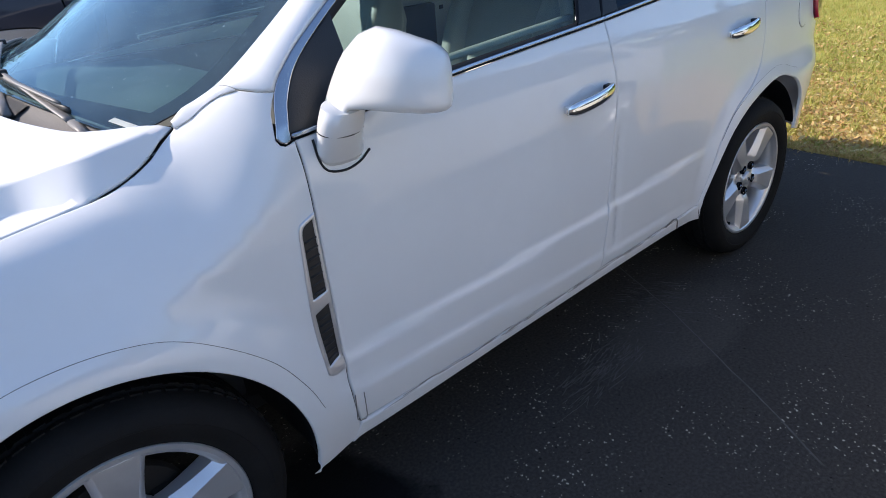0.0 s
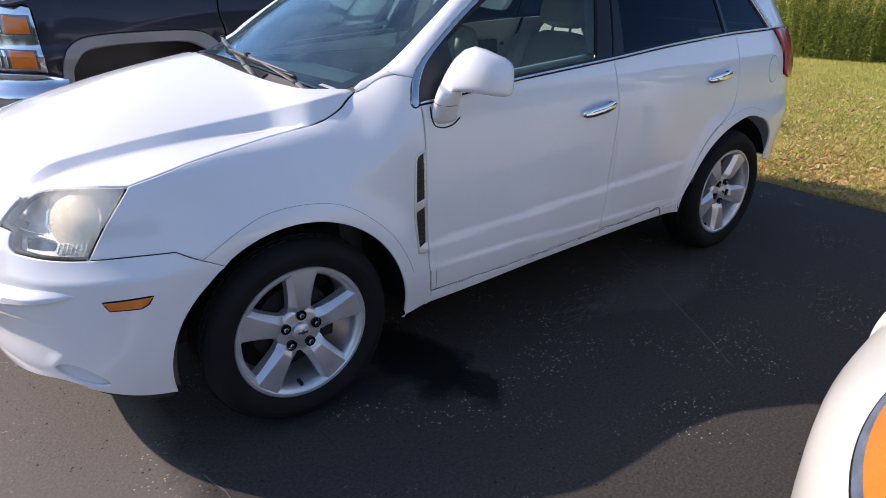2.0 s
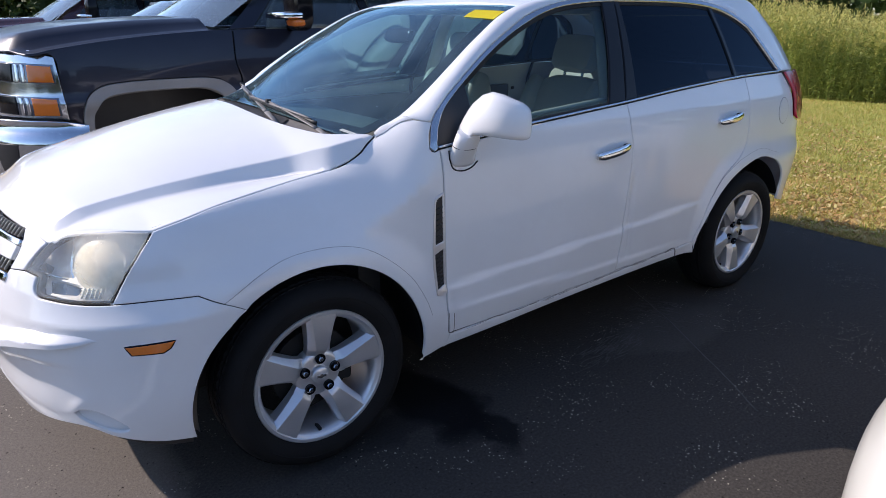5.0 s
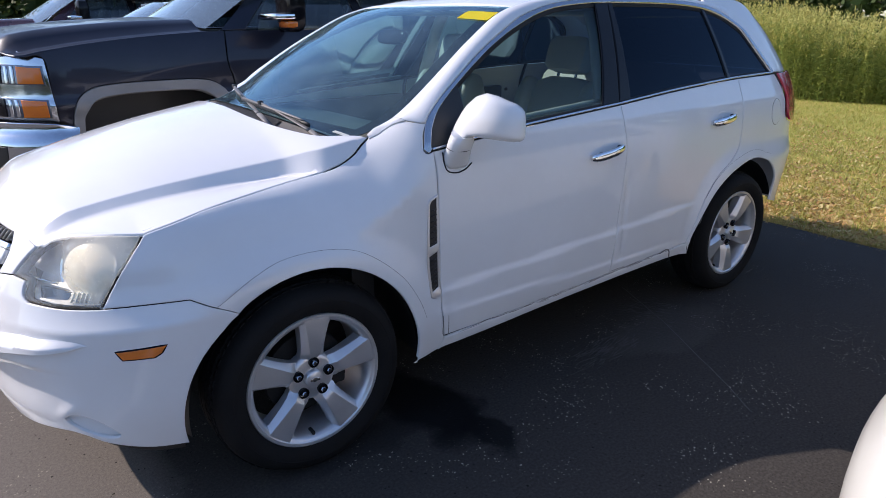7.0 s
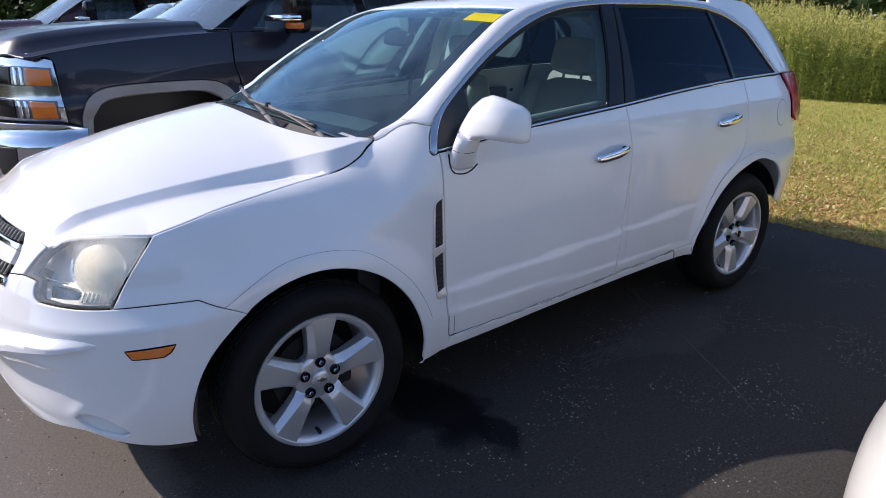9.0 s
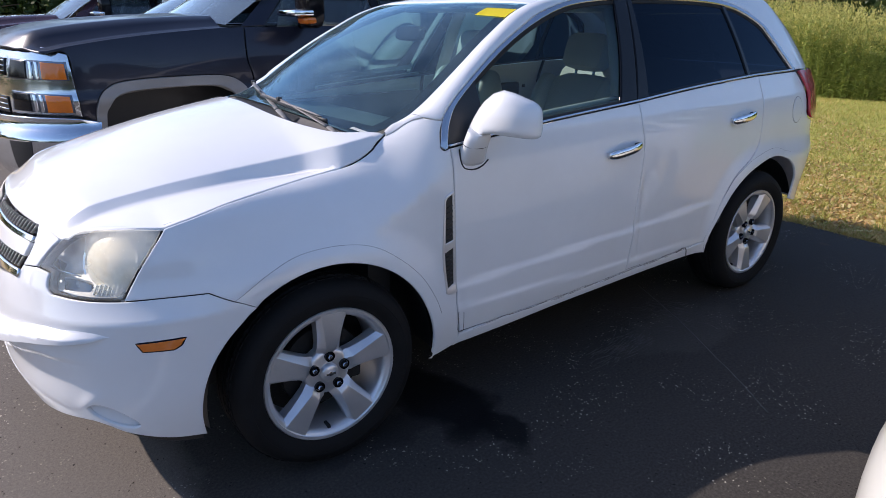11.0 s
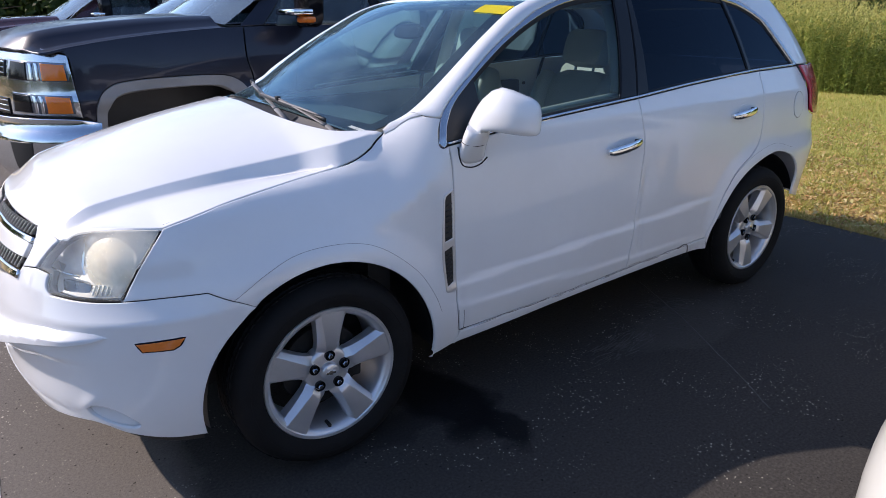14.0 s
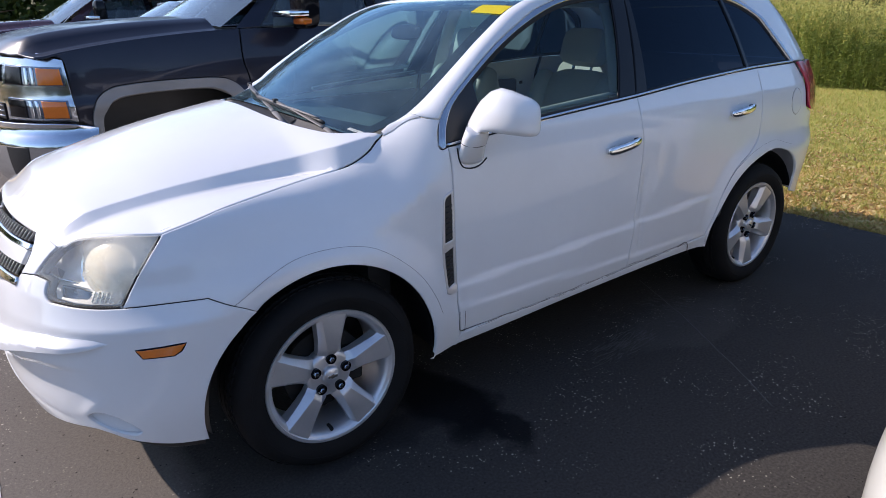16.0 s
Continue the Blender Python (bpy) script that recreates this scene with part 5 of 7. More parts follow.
    skin("window_trim", trim, wall, TRIM_METAL, suv, step=0.02, lift=0.003, gap=0.001, depth=0.022, lip=0.0025, flip=side, label="bright metal window trim")
    belt_low = [(x, z - 0.0075) for x, z in BELT]
    for name, s0, s1 in (("belt_trim", 0.517, 1.578), ("belt_trim", 1.583, 2.619), ("belt_trim", 2.624, 3.0)):
        skin(name, outline(cut(BELT, s0, s1), [(s1, lerp_table(BELT, s1)), (s1, lerp_table(belt_low, s1))], cut(belt_low, s0, s1)[::-1], [(s0, lerp_table(belt_low, s0)), (s0, lerp_table(BELT, s0))], step=0.015),
             wall, TRIM_METAL, suv, step=0.02, lift=0.006, gap=0.0, depth=0.02, lip=0.002, flip=side)
    # dark seals under the gaps and inside the openings
    bm = bmesh.new()
    for line in (DOOR_FRONT, DOOR_GAP, DOOR_REAR, SILL_TOP, BUMP_LINE, BUMP_LINE_B, BELT,
                 [(0.340, 1.147), (0.308, 1.119), (0.277, 1.098), (0.22, 1.071), (0.15, 1.051), (0.0, 1.032), (-0.245, 1.004), (-0.33, 0.990), (-0.40, 0.978), (-0.46, 0.967), (-0.500, 0.958)]):
        seam(bm, line, wall, flip=side)
    part("gap_seal", bm, SEAL, suv)
    for line in ([(-0.315, 0.727), (-0.195, 0.793), (-0.077, 0.828), (0.084, 0.826), (0.21, 0.782), (0.346, 0.668), (0.42, 0.555), (0.451, 0.476)], [(2.30, 0.640), (2.378, 0.725), (2.50, 0.790), (2.613, 0.822), (2.74, 0.840), (2.838, 0.832), (2.95, 0.795)]):
        bm = bmesh.new()
        tube(bm, [wall(p.x, p.y) + Vector((0, 0.0003, 0)) for p in smooth_path([(*q, 0) for q in line], 0.015)], 0.0008, 5)
        if side:
            flipped(bm)
        part("flare_seam", bm, FLARE, suv)
    bm = bmesh.new()
    seam(bm, WIN_TOP, wall, width=0.016, sink=0.012, flip=side)
    part("window_seal", bm, SEAL, suv)

    # door handles: bowl, bridge, key cover
    for name, s0, s1, z0, z1 in (("front", 1.345, 1.560, 0.972, 0.998), ("rear", 2.298, 2.515, 1.034, 1.053)):
        mid, half = (s0 + s1) / 2, (s1 - s0) / 2
        bowl = outline([(mid + 0.055 * math.cos(a), (z0 + z1) / 2 + 0.040 * math.sin(a)) for a in (2 * math.pi * k / 20 for k in range(21))], step=0.01)
        skin("handle_bowl", bowl, lambda s, z, m=mid, c=(z0 + z1) / 2: wall(s, z) + Vector((0, 0.016 * max(0, 1 - ((s - m) / 0.055) ** 2 - ((z - c) / 0.040) ** 2), 0)), WHITE, suv, step=0.012, lift=0.0015, gap=0.0, drop=0.001, depth=0.004, flip=side)
        rows, bm = [], bmesh.new()
        for k in range(25):
            t = -1 + k / 12
            s, z = mid + half * t, (z0 + z1) / 2 + (z1 - z0) / 2 * t
            w = 0.022 * (1 - abs(t) ** 7 * 0.4)
            o = 0.012 + 0.026 * (1 - t * t) ** 0.6
            c = wall(s, z) + Vector((0, -o, 0.0))
            rows.append([bm.verts.new(c + Vector((0, dy, dz * w / 0.015))) for dy, dz in ((-0.006, -0.010), (-0.009, 0), (-0.006, 0.010), (0, 0.0145), (0.007, 0.010), (0.009, 0), (0.007, -0.010), (0, -0.0145))])
        for p, q in zip(rows, rows[1:]):
            for k in range(8):
                bm.faces.new((p[k], q[k], q[(k + 1) % 8], p[(k + 1) % 8]))
        bm.faces.new(rows[0]), bm.faces.new(rows[-1][::-1])
        if side:
            flipped(bm)
        handle = part("door_handle", bm, CHROME, suv, "chrome door handle", sharp=60)
        for s in (s0 + 0.012, s1 - 0.016):
            bm = bmesh.new()
            p = wall(s, z0 + (z1 - z0) * (s - s0) / (s1 - s0))
            box(bm, p + Vector((-0.014, -0.014, -0.011)), p + Vector((0.014, 0.004, 0.011)), 0.004)
            if side:
                flipped(bm)
            part("handle_mount", bm, BLACK_TRIM if s > mid else CHROME, handle)

    if side:
        continue
    # door mirror, on the driver's side: arm and shell lofted along its own swept axis
    bm, rows = bmesh.new(), []
    axis, deep = Vector((0.76, -0.65, 0)), Vector((0.65, 0.76, 0))
    for r, z0, z1, c, h in ((-0.113, 1.088, 1.122, 0.082, 0.012), (-0.104, 1.080, 1.160, 0.070, 0.026), (-0.084, 1.098, 1.200, 0.058, 0.040), (-0.066, 1.124, 1.232, 0.048, 0.048), (-0.050, 1.146, 1.255, 0.038, 0.054), (-0.016, 1.150, 1.287, 0.020, 0.064),
                            (0.020, 1.148, 1.300, 0.008, 0.070), (0.060, 1.144, 1.290, 0.0, 0.072), (0.098, 1.139, 1.274, 0.0, 0.068), (0.124, 1.137, 1.264, 0.004, 0.063), (0.142, 1.138, 1.252, 0.010, 0.055), (0.153, 1.143, 1.240, 0.015, 0.045), (0.158, 1.156, 1.222, 0.020, 0.028)):
        row = []
        for k in range(40):
            a = 2 * math.pi * k / 40
            ca, sa = math.cos(a), math.sin(a)
            fd = math.copysign(abs(ca) ** (2 / 3.6), ca)
            fz = math.copysign(abs(sa) ** (2 / (3.6 if sa > 0 else 5.5)), sa)
            # the front leans back towards the top
            lean = 0.30 * h * max(0.0, fz) * (1 if fd < 0 else 0)
            row.append(bm.verts.new(Vector((0.64, -0.99, (z0 + z1) / 2 + (z1 - z0) / 2 * fz)) + axis * r + deep * (c + h * fd + lean)))
        rows.append(row)
    for p, q in zip(rows, rows[1:]):
        for k in range(40):
            bm.faces.new((p[k], q[k], q[(k + 1) % 40], p[(k + 1) % 40]))
    bm.faces.new(rows[0]), bm.faces.new(rows[-1][::-1])
    bmesh.ops.recalc_face_normals(bm, faces=bm.faces[:])
    bmesh.ops.smooth_vert(bm, verts=bm.verts[:], factor=0.15, use_axis_x=True, use_axis_y=True, use_axis_z=True)
    if side:
        flipped(bm)
    mirror = part("door_mirror", bm, WHITE, suv, "white door mirror on a curved foot", sharp=80)
    bm, rows = bmesh.new(), []
    for y, x, z, rx, ry in ((-0.868, 0.622, 1.035, 0.056, 0.028), (-0.884, 0.617, 1.050, 0.056, 0.029), (-0.900, 0.609, 1.075, 0.054, 0.029), (-0.916, 0.603, 1.103, 0.052, 0.030), (-0.930, 0.602, 1.130, 0.052, 0.030), (-0.935, 0.606, 1.155, 0.048, 0.028)):
        rows.append([bm.verts.new((x + rx * math.copysign(abs(math.cos(a)) ** 0.8, math.cos(a)), y + ry * math.sin(a), z + 0.012 * math.sin(a))) for a in (2 * math.pi * k / 24 for k in range(24))])
    for p, q in zip(rows, rows[1:]):
        for k in range(24):
            bm.faces.new((p[k], p[(k + 1) % 24], q[(k + 1) % 24], q[k]))
    bm.faces.new(rows[-1]), bm.faces.new(rows[0][::-1])
    bmesh.ops.recalc_face_normals(bm, faces=bm.faces[:])
    if side:
        flipped(bm)
    part("mirror_foot", bm, WHITE, mirror, sharp=70)
    bm = bmesh.new()
    base = smooth_path([(0.556, 1.088, 0), (0.560, 1.045, 0), (0.575, 1.018, 0), (0.615, 1.008, 0), (0.655, 1.016, 0), (0.686, 1.036, 0)], 0.008)
    tube(bm, [wall(p.x, p.y) + Vector((0, -0.001, 0)) for p in base], 0.0028, 6)
    ring = [Vector((0.6028 + 0.0525 * math.cos(a), -0.9185 + 0.0302 * math.sin(a), 1.108 + 0.012 * math.sin(a))) for a in (2 * math.pi * k / 32 for k in range(32))]
    tube(bm, ring, 0.0012, 6, closed=True)
    if side:
        flipped(bm)
    part("mirror_gasket", bm, SEAL, mirror)
    bm = bmesh.new()
    box(bm, (-0.045, 0.050, 1.185), (0.080, 0.074, 1.232), 0.006, m=Matrix.Translation((0.68, -1.02, 0)) @ Matrix.Rotation(math.atan2(-0.65, 0.76), 4, "Z"))
    if side:
        flipped(bm)
    part("mirror_glass", bm, CHROME, mirror)

# grime and a painted shadow line at the foot of the doors, driver's side
rng = random.Random(31)
bm = bmesh.new()
for k in range(70):
    s0 = rng.uniform(0.60, 2.05)
    ln = rng.uniform(0.02, 0.12)
    z0 = lerp_table(SILL_TOP, s0) + rng.gauss(0.003, 0.004)
    tube(bm, [wall(s0 + ln * t, z0 + (lerp_table(SILL_TOP, s0 + ln) - lerp_table(SILL_TOP, s0)) * t) + Vector((0, -0.0035, 0)) for t in (0, 0.5, 1)], rng.uniform(0.0004, 0.0013), 5, taper=lambda t: 1.1 - abs(t - 0.5))
tagged(part("sill_grime_shadow", bm, GRIME_SHADOW, suv, "brown-grey grime and painted shadow line along the door sills"), kind="stuff")

# fuel door, on the driver's side only
fuel = outline([(2.985 + 0.042 * math.cos(a), 1.030 + 0.072 * math.sin(a)) for a in (2 * math.pi * k / 28 for k in range(29))], step=0.012)
skin("fuel_door", fuel, wall, WHITE, suv, step=0.02, lift=0.0035, gap=0.0, depth=0.006)

# ---- tail ----
TAIL_IN = [(3.025, 1.240), (3.055, 1.178), (3.085, 1.095), (3.12, 0.975), (3.34, 0.935)]
for side in (False, True):
    lamp = outline(TAIL_IN, [(3.34, 0.935), (3.46, 0.95)], [(3.46, 0.95), (3.44, 1.12), (3.36, 1.235)], [(3.36, 1.235), (3.025, 1.240)])
    skin("taillight", lamp, wall, RED_LENS, suv, step=0.03, lift=0.018, gap=0.003, flip=side, label="red tail lamp")
    skin("rear_bumper", outline([(3.24, 0.44), (3.30, 0.60), (3.30, 0.80)], [(3.30, 0.80), (3.9, 0.80)], [(3.9, 0.80), (3.9, 0.36)], [(3.9, 0.36), (3.24, 0.44)]), wall, WHITE, suv, step=0.04, flip=side)
    skin("tailgate", outline([(3.30, 0.80), (3.34, 0.93)], [(3.34, 0.935), (3.46, 0.95)], [(3.46, 0.95), (3.44, 1.12), (3.36, 1.235)], [(3.36, 1.235), (3.9, 1.235)], [(3.9, 1.235), (3.9, 0.80)], [(3.9, 0.80), (3.30, 0.80)]), wall, WHITE, suv, step=0.04, flip=side)
    skin("rear_window", outline([(3.375, 1.245), (3.9, 1.245)], [(3.9, 1.245), (3.9, 1.56)], [(3.9, 1.56), (3.26, 1.55)], [(3.26, 1.55), (3.335, 1.40), (3.375, 1.245)]), wall, PRIVACY, suv, step=0.05, lift=-0.01, flip=side)

# ---- cowl and wipers ----
bm, rows = bmesh.new(), []
for k in range(41):
    v = -1 + k / 20
    y = 0.665 * v
    xr = lerp_table(((0.0, 0.060), (0.18, 0.063), (0.30, 0.075), (0.40, 0.097), (0.50, 0.130), (0.60, 0.178), (0.647, 0.225), (0.692, 0.300), (0.72, 0.335)), abs(y))
    h, g = hood_at(xr - 0.01, y), screen_at(-0.025, v * 0.93)
    low = h + Vector((0, 0, -0.030))
    rows.append([bm.verts.new(p) for p in (low + Vector((-0.03, 0, -0.01)), low, low * 0.7 + g * 0.3 + Vector((0, 0, -0.012)), low * 0.25 + g * 0.75 + Vector((0, 0, -0.006)), g + Vector((-0.004, 0, 0.0)), g + Vector((0.006, 0, -0.006)))])
for p, q in zip(rows, rows[1:]):
    for k in range(5):
        bm.faces.new((p[k], p[k + 1], q[k + 1], q[k]))
bmesh.ops.recalc_face_normals(bm, faces=bm.faces[:])
part("cowl_panel", bm, DUSTY, suv, "faded grey plastic cowl below the windshield", sharp=50)


# dark grille let into the middle of the cowl, with its ribs
bm, rows = bmesh.new(), []
for k in range(25):
    y = -0.40 + 0.62 * k / 24
    xr = lerp_table(((0.0, 0.060), (0.18, 0.063), (0.30, 0.075), (0.40, 0.097), (0.50, 0.130)), abs(y))
    h, g = hood_at(xr - 0.01, y) + Vector((0, 0, -0.030)), screen_at(-0.025, y / 0.665 * 0.93)
    rows.append([bm.verts.new(h.lerp(g, t) + Vector((0, 0, up))) for t, up in ((0.30, -0.006), (0.34, -0.004), (0.62, -0.001), (0.80, 0.0))])
for p, q in zip(rows, rows[1:]):
    for k in range(3):
        bm.faces.new((p[k], p[k + 1], q[k + 1], q[k]))
bmesh.ops.solidify(bm, geom=bm.faces[:], thickness=0.003)
bmesh.ops.recalc_face_normals(bm, faces=bm.faces[:])
part("cowl_grille", bm, CHARCOAL, suv)


def on_screen(u, v, up):
    p = screen_at(u, v)
    n = (screen_at(u + 0.01, v) - p).cross(screen_at(u, v + 0.01) - p).normalized()
    return p - n * up if n.z < 0 else p + n * up


def wiper_set(v0, v1, u0, u1, base, knuckle, at):
    """A blade in its holder on the glass, and the broad arm that reaches to it from under the bonnet's edge."""
    blade = [on_screen(u0 + (u1 - u0) * t, v0 + (v1 - v0) * t, 0.009) for t in (i / 20 for i in range(21))]
    bm = bmesh.new()
    tube(bm, blade, 0.0035, 6, flat=2.2)
    wiper = part("wiper", bm, BLACK_TRIM, suv, "black wiper resting on the windshield")
    bm = bmesh.new()
    tube(bm, [p + Vector((-0.002, 0, 0.010)) for p in blade[1:-1]], 0.0055, 8, flat=0.7, taper=lambda t: 0.55 + 0.75 * math.sin(math.pi * t) ** 0.5)
    part("wiper_spine", bm, WIPER_METAL, wiper)
    hold = blade[at] + Vector((-0.004, 0, 0.020))
    bm = bmesh.new()
    tube(bm, smooth_path([Vector(knuckle), Vector(knuckle).lerp(hold, 0.5) + Vector((-0.004, 0, 0.004)), hold], 0.02), 0.0095, 10, flat=0.45, taper=lambda t: 1.15 - 0.65 * t)
    part("wiper_arm", bm, WIPER_METAL, wiper)
    bm = bmesh.new()
    tube(bm, [Vector(base), Vector(base).lerp(Vector(knuckle), 0.92)], 0.0115, 10, flat=0.55, taper=lambda t: 0.9 + 0.15 * t)
    part("wiper_knuckle", bm, WIPER_METAL, wiper)
    bm = bmesh.new()
    box(bm, (-0.008, -0.011, -0.009), (0.010, 0.011, 0.006), 0.003, m=Matrix.Translation(hold))
    part("wiper_clip", bm, BLACK_TRIM, wiper)


wiper_set(0.03, -0.77, 0.012, -0.034, (0.212, -0.628, 1.133), (0.203, -0.548, 1.160), 8)
wiper_set(0.86, 0.03, 0.150, 0.020, (0.118, -0.390, 1.166), (0.134, -0.250, 1.194), 9)

# ---- wheels ----
def wheel_parts(parent, m, flip):
    def ready(bm, name, mat, under, label="", sharp=35):
        bmesh.ops.recalc_face_normals(bm, faces=bm.faces[:])
        wide = 1.0 if mat is RUBBER else 1.026
        bmesh.ops.transform(bm, matrix=m @ Matrix.Diagonal((wide, 1, wide, 1)), verts=bm.verts[:])
        if flip:
            flipped(bm)
        return part(name, bm, mat, under, label, sharp)

    # y = 0 is the rim's outer face, minus is outward
    bm = bmesh.new()
    lathe(bm, [(0.238, 0.020), (0.2445, 0.010), (0.2460, 0.000), (0.2430, -0.004), (0.2330, -0.003), (0.2305, 0.001), (0.2245, 0.004), (0.2200, 0.009), (0.2130, 0.026), (0.212, 0.060), (0.208, 0.120), (0.215, 0.175), (0.238, 0.185)], 72)
    wheel = ready(bm, "wheel", ALLOY, parent, "silver five-spoke alloy wheel", 50)
    bm = bmesh.new()
    tread = [(0.3575, 0.062), (0.3575, 0.080), (0.349, 0.082), (0.349, 0.090), (0.3580, 0.092), (0.3580, 0.126), (0.349, 0.128), (0.349, 0.136), (0.3575, 0.138), (0.3575, 0.156), (0.350, 0.180)]
    lathe(bm, [(0.240, 0.012), (0.253, 0.000), (0.264, -0.008), (0.290, -0.018), (0.300, -0.0175), (0.3015, -0.019), (0.318, -0.016), (0.334, -0.006), (0.346, 0.014), (0.352, 0.032), (0.353, 0.040), (0.349, 0.041), (0.349, 0.047), (0.3565, 0.049), *tread,
               (0.320, 0.215), (0.280, 0.220), (0.245, 0.195)], 96)
    tyre = ready(bm, "tyre", RUBBER, wheel, "worn black road tyre", 40)
    bm = bmesh.new()
    for k in range(64):
        a = 2 * math.pi * k / 64
        box(bm, (-0.012, 0.030, 0.3400), (0.012, 0.0405, 0.3555), 0.0, m=Matrix.Rotation(a, 4, "Y"))
        box(bm, (-0.013, 0.050, 0.3440), (0.010, 0.079, 0.3592), 0.0, m=Matrix.Rotation(a + 0.03, 4, "Y"))
    tagged(ready(bm, "tread", RUBBER, tyre), kind="stuff")
    # hub plate with a rounded shoulder, and five spokes that flare out to the rim
    bm = bmesh.new()
    lathe(bm, [(0.0001, 0.030), (0.068, 0.030), (0.078, 0.033), (0.085, 0.040), (0.088, 0.056), (0.088, 0.075)], 60)
    ready(bm, "hub_plate", ALLOY, wheel, sharp=60)
    for k in range(5):
        a = radians(18 + 72 * k)
        bm, rows = bmesh.new(), []
        #      radius, half width, depth of the face, width and depth of the flank
        for r, w, d, c, e in ((0.040, 0.010, 0.034, 0.016, 0.006), (0.068, 0.016, 0.031, 0.026, 0.012), (0.084, 0.0185, 0.020, 0.026, 0.018), (0.093, 0.020, 0.0125, 0.023, 0.024), (0.100, 0.0215, 0.0105, 0.021, 0.025), (0.130, 0.0275, 0.0075, 0.017, 0.024),
                              (0.165, 0.034, 0.005, 0.015, 0.022), (0.200, 0.041, 0.003, 0.014, 0.020), (0.214, 0.0435, 0.0022, 0.018, 0.018), (0.224, 0.0455, 0.0018, 0.026, 0.012), (0.2275, 0.046, 0.0018, 0.030, 0.006), (0.2290, 0.046, 0.0048, 0.032, 0.004), (0.236, 0.047, 0.0048, 0.030, 0.004)):
            rows.append([bm.verts.new((x, y, r)) for x, y in ((-w - c, 0.066), (-w - c, d + e), (-w - 0.0015, d + 0.002), (-w + 0.002, d - 0.001), (w - 0.002, d - 0.001), (w + 0.0015, d + 0.002), (w + c, d + e), (w + c, 0.066))])
        for p, q in zip(rows, rows[1:]):
            for j in range(8):
                bm.faces.new((p[j], q[j], q[(j + 1) % 8], p[(j + 1) % 8]))
        bm.faces.new(rows[0]), bm.faces.new(rows[-1])
        bmesh.ops.transform(bm, matrix=Matrix.Rotation(radians(90) - a, 4, "Y"), verts=bm.verts[:])
        ready(bm, "spoke", ALLOY, wheel, sharp=25)
        bm = bmesh.new()
        at = Matrix.Translation((0.060 * math.cos(a), 0, 0.060 * math.sin(a)))
        lathe(bm, [(0.0001, 0.012), (0.007, 0.012), (0.0095, 0.015), (0.0095, 0.045)], 6, at)
        ready(bm, "lug_nut", TRIM_METAL, wheel)
        bm = bmesh.new()
        lathe(bm, [(0.0001, 0.0270), (0.0145, 0.0270), (0.0170, 0.0185), (0.0185, 0.0185), (0.0180, 0.034)], 20, at)
        ready(bm, "lug_recess", GLOSS_BLACK, wheel)
    bm = bmesh.new()
    lathe(bm, [(0.0001, 0.010), (0.026, 0.011), (0.030, 0.014), (0.033, 0.020), (0.034, 0.050)], 32)
    ready(bm, "centre_cap", ALLOY, wheel)
    bm = bmesh.new()
    box(bm, (-0.018, 0.0075, -0.005), (0.018, 0.012, 0.005), 0.002)
    box(bm, (-0.006, 0.0078, -0.008), (0.006, 0.012, 0.008), 0.002)
    ready(bm, "cap_badge", CHROME, wheel)
    bm = bmesh.new()
    lathe(bm, [(0.0001, 0.050), (0.075, 0.050), (0.080, 0.085), (0.148, 0.085), (0.150, 0.090), (0.150, 0.110), (0.0001, 0.112)], 40)
    ready(bm, "brake_disc", DARK_METAL, wheel)
    bm = bmesh.new()
    box(bm, (0.06, 0.065, -0.07), (0.15, 0.125, 0.07), 0.012)
    ready(bm, "brake_caliper", DARK_METAL, wheel)
    bm = bmesh.new()
    box(bm, (-0.006, 0.012, -0.218), (0.006, 0.05, -0.205), 0.004)
    ready(bm, "valve_stem", SEAL, wheel)


for ax in (FRONT_AXLE, REAR_AXLE):
    for side in (False, True):
        wheel_parts(suv, Matrix.Translation((ax, -0.882, HUB_Z)) @ Matrix.Rotation(radians(34 if ax else 5), 4, "Y"), side)

# ---- wheel houses, floor, cabin ----
for side in (False, True):
    for cx, rx, rz, a0, a1 in ((FRONT_AXLE - 0.005, 0.430, 0.428, -4, 186), (2.655, 0.462, 0.444, 22, 182)):
        bm, rows = bmesh.new(), []
        for k in range(37):
            a = radians(a0 + (a1 - a0) * k / 36)
            rows.append([bm.verts.new((cx + (rx + r) * math.cos(a), y, 0.352 + (rz + r) * math.sin(a))) for r, y in ((0.0, -0.884), (0.006, -0.86), (0.012, -0.80), (0.012, -0.55), (-0.33, -0.55))])
        for p, q in zip(rows, rows[1:]):
            for k in range(4):
                bm.faces.new((p[k], p[k + 1], q[k + 1], q[k]))
        if side:
            flipped(bm)
        part("wheel_house", bm, BLACK_TRIM, suv, sharp=60)
    bm = bmesh.new()
    box(bm, (2.985, -0.860, 0.40), (3.030, -0.70, 0.56), 0.010)
    part("mud_guard", flipped(bm) if side else bm, BLACK_TRIM, suv)
bm = bmesh.new()
box(bm, (-0.72, -0.52, 0.24), (3.40, 0.52, 0.42), 0.03)
box(bm, (0.44, -0.84, 0.33), (2.26, 0.84, 0.46), 0.02)
box(bm, (-0.66, -0.54, 0.40), (0.34, 0.54, 0.93), 0.05)
part("underbody", bm, BLACK_TRIM, suv)
bm = bmesh.new()
box(bm, (0.26, -0.70, 0.45), (0.36, 0.70, 1.10), 0.01)
part("firewall", bm, CHARCOAL, suv)
bm = bmesh.new()
rows = []
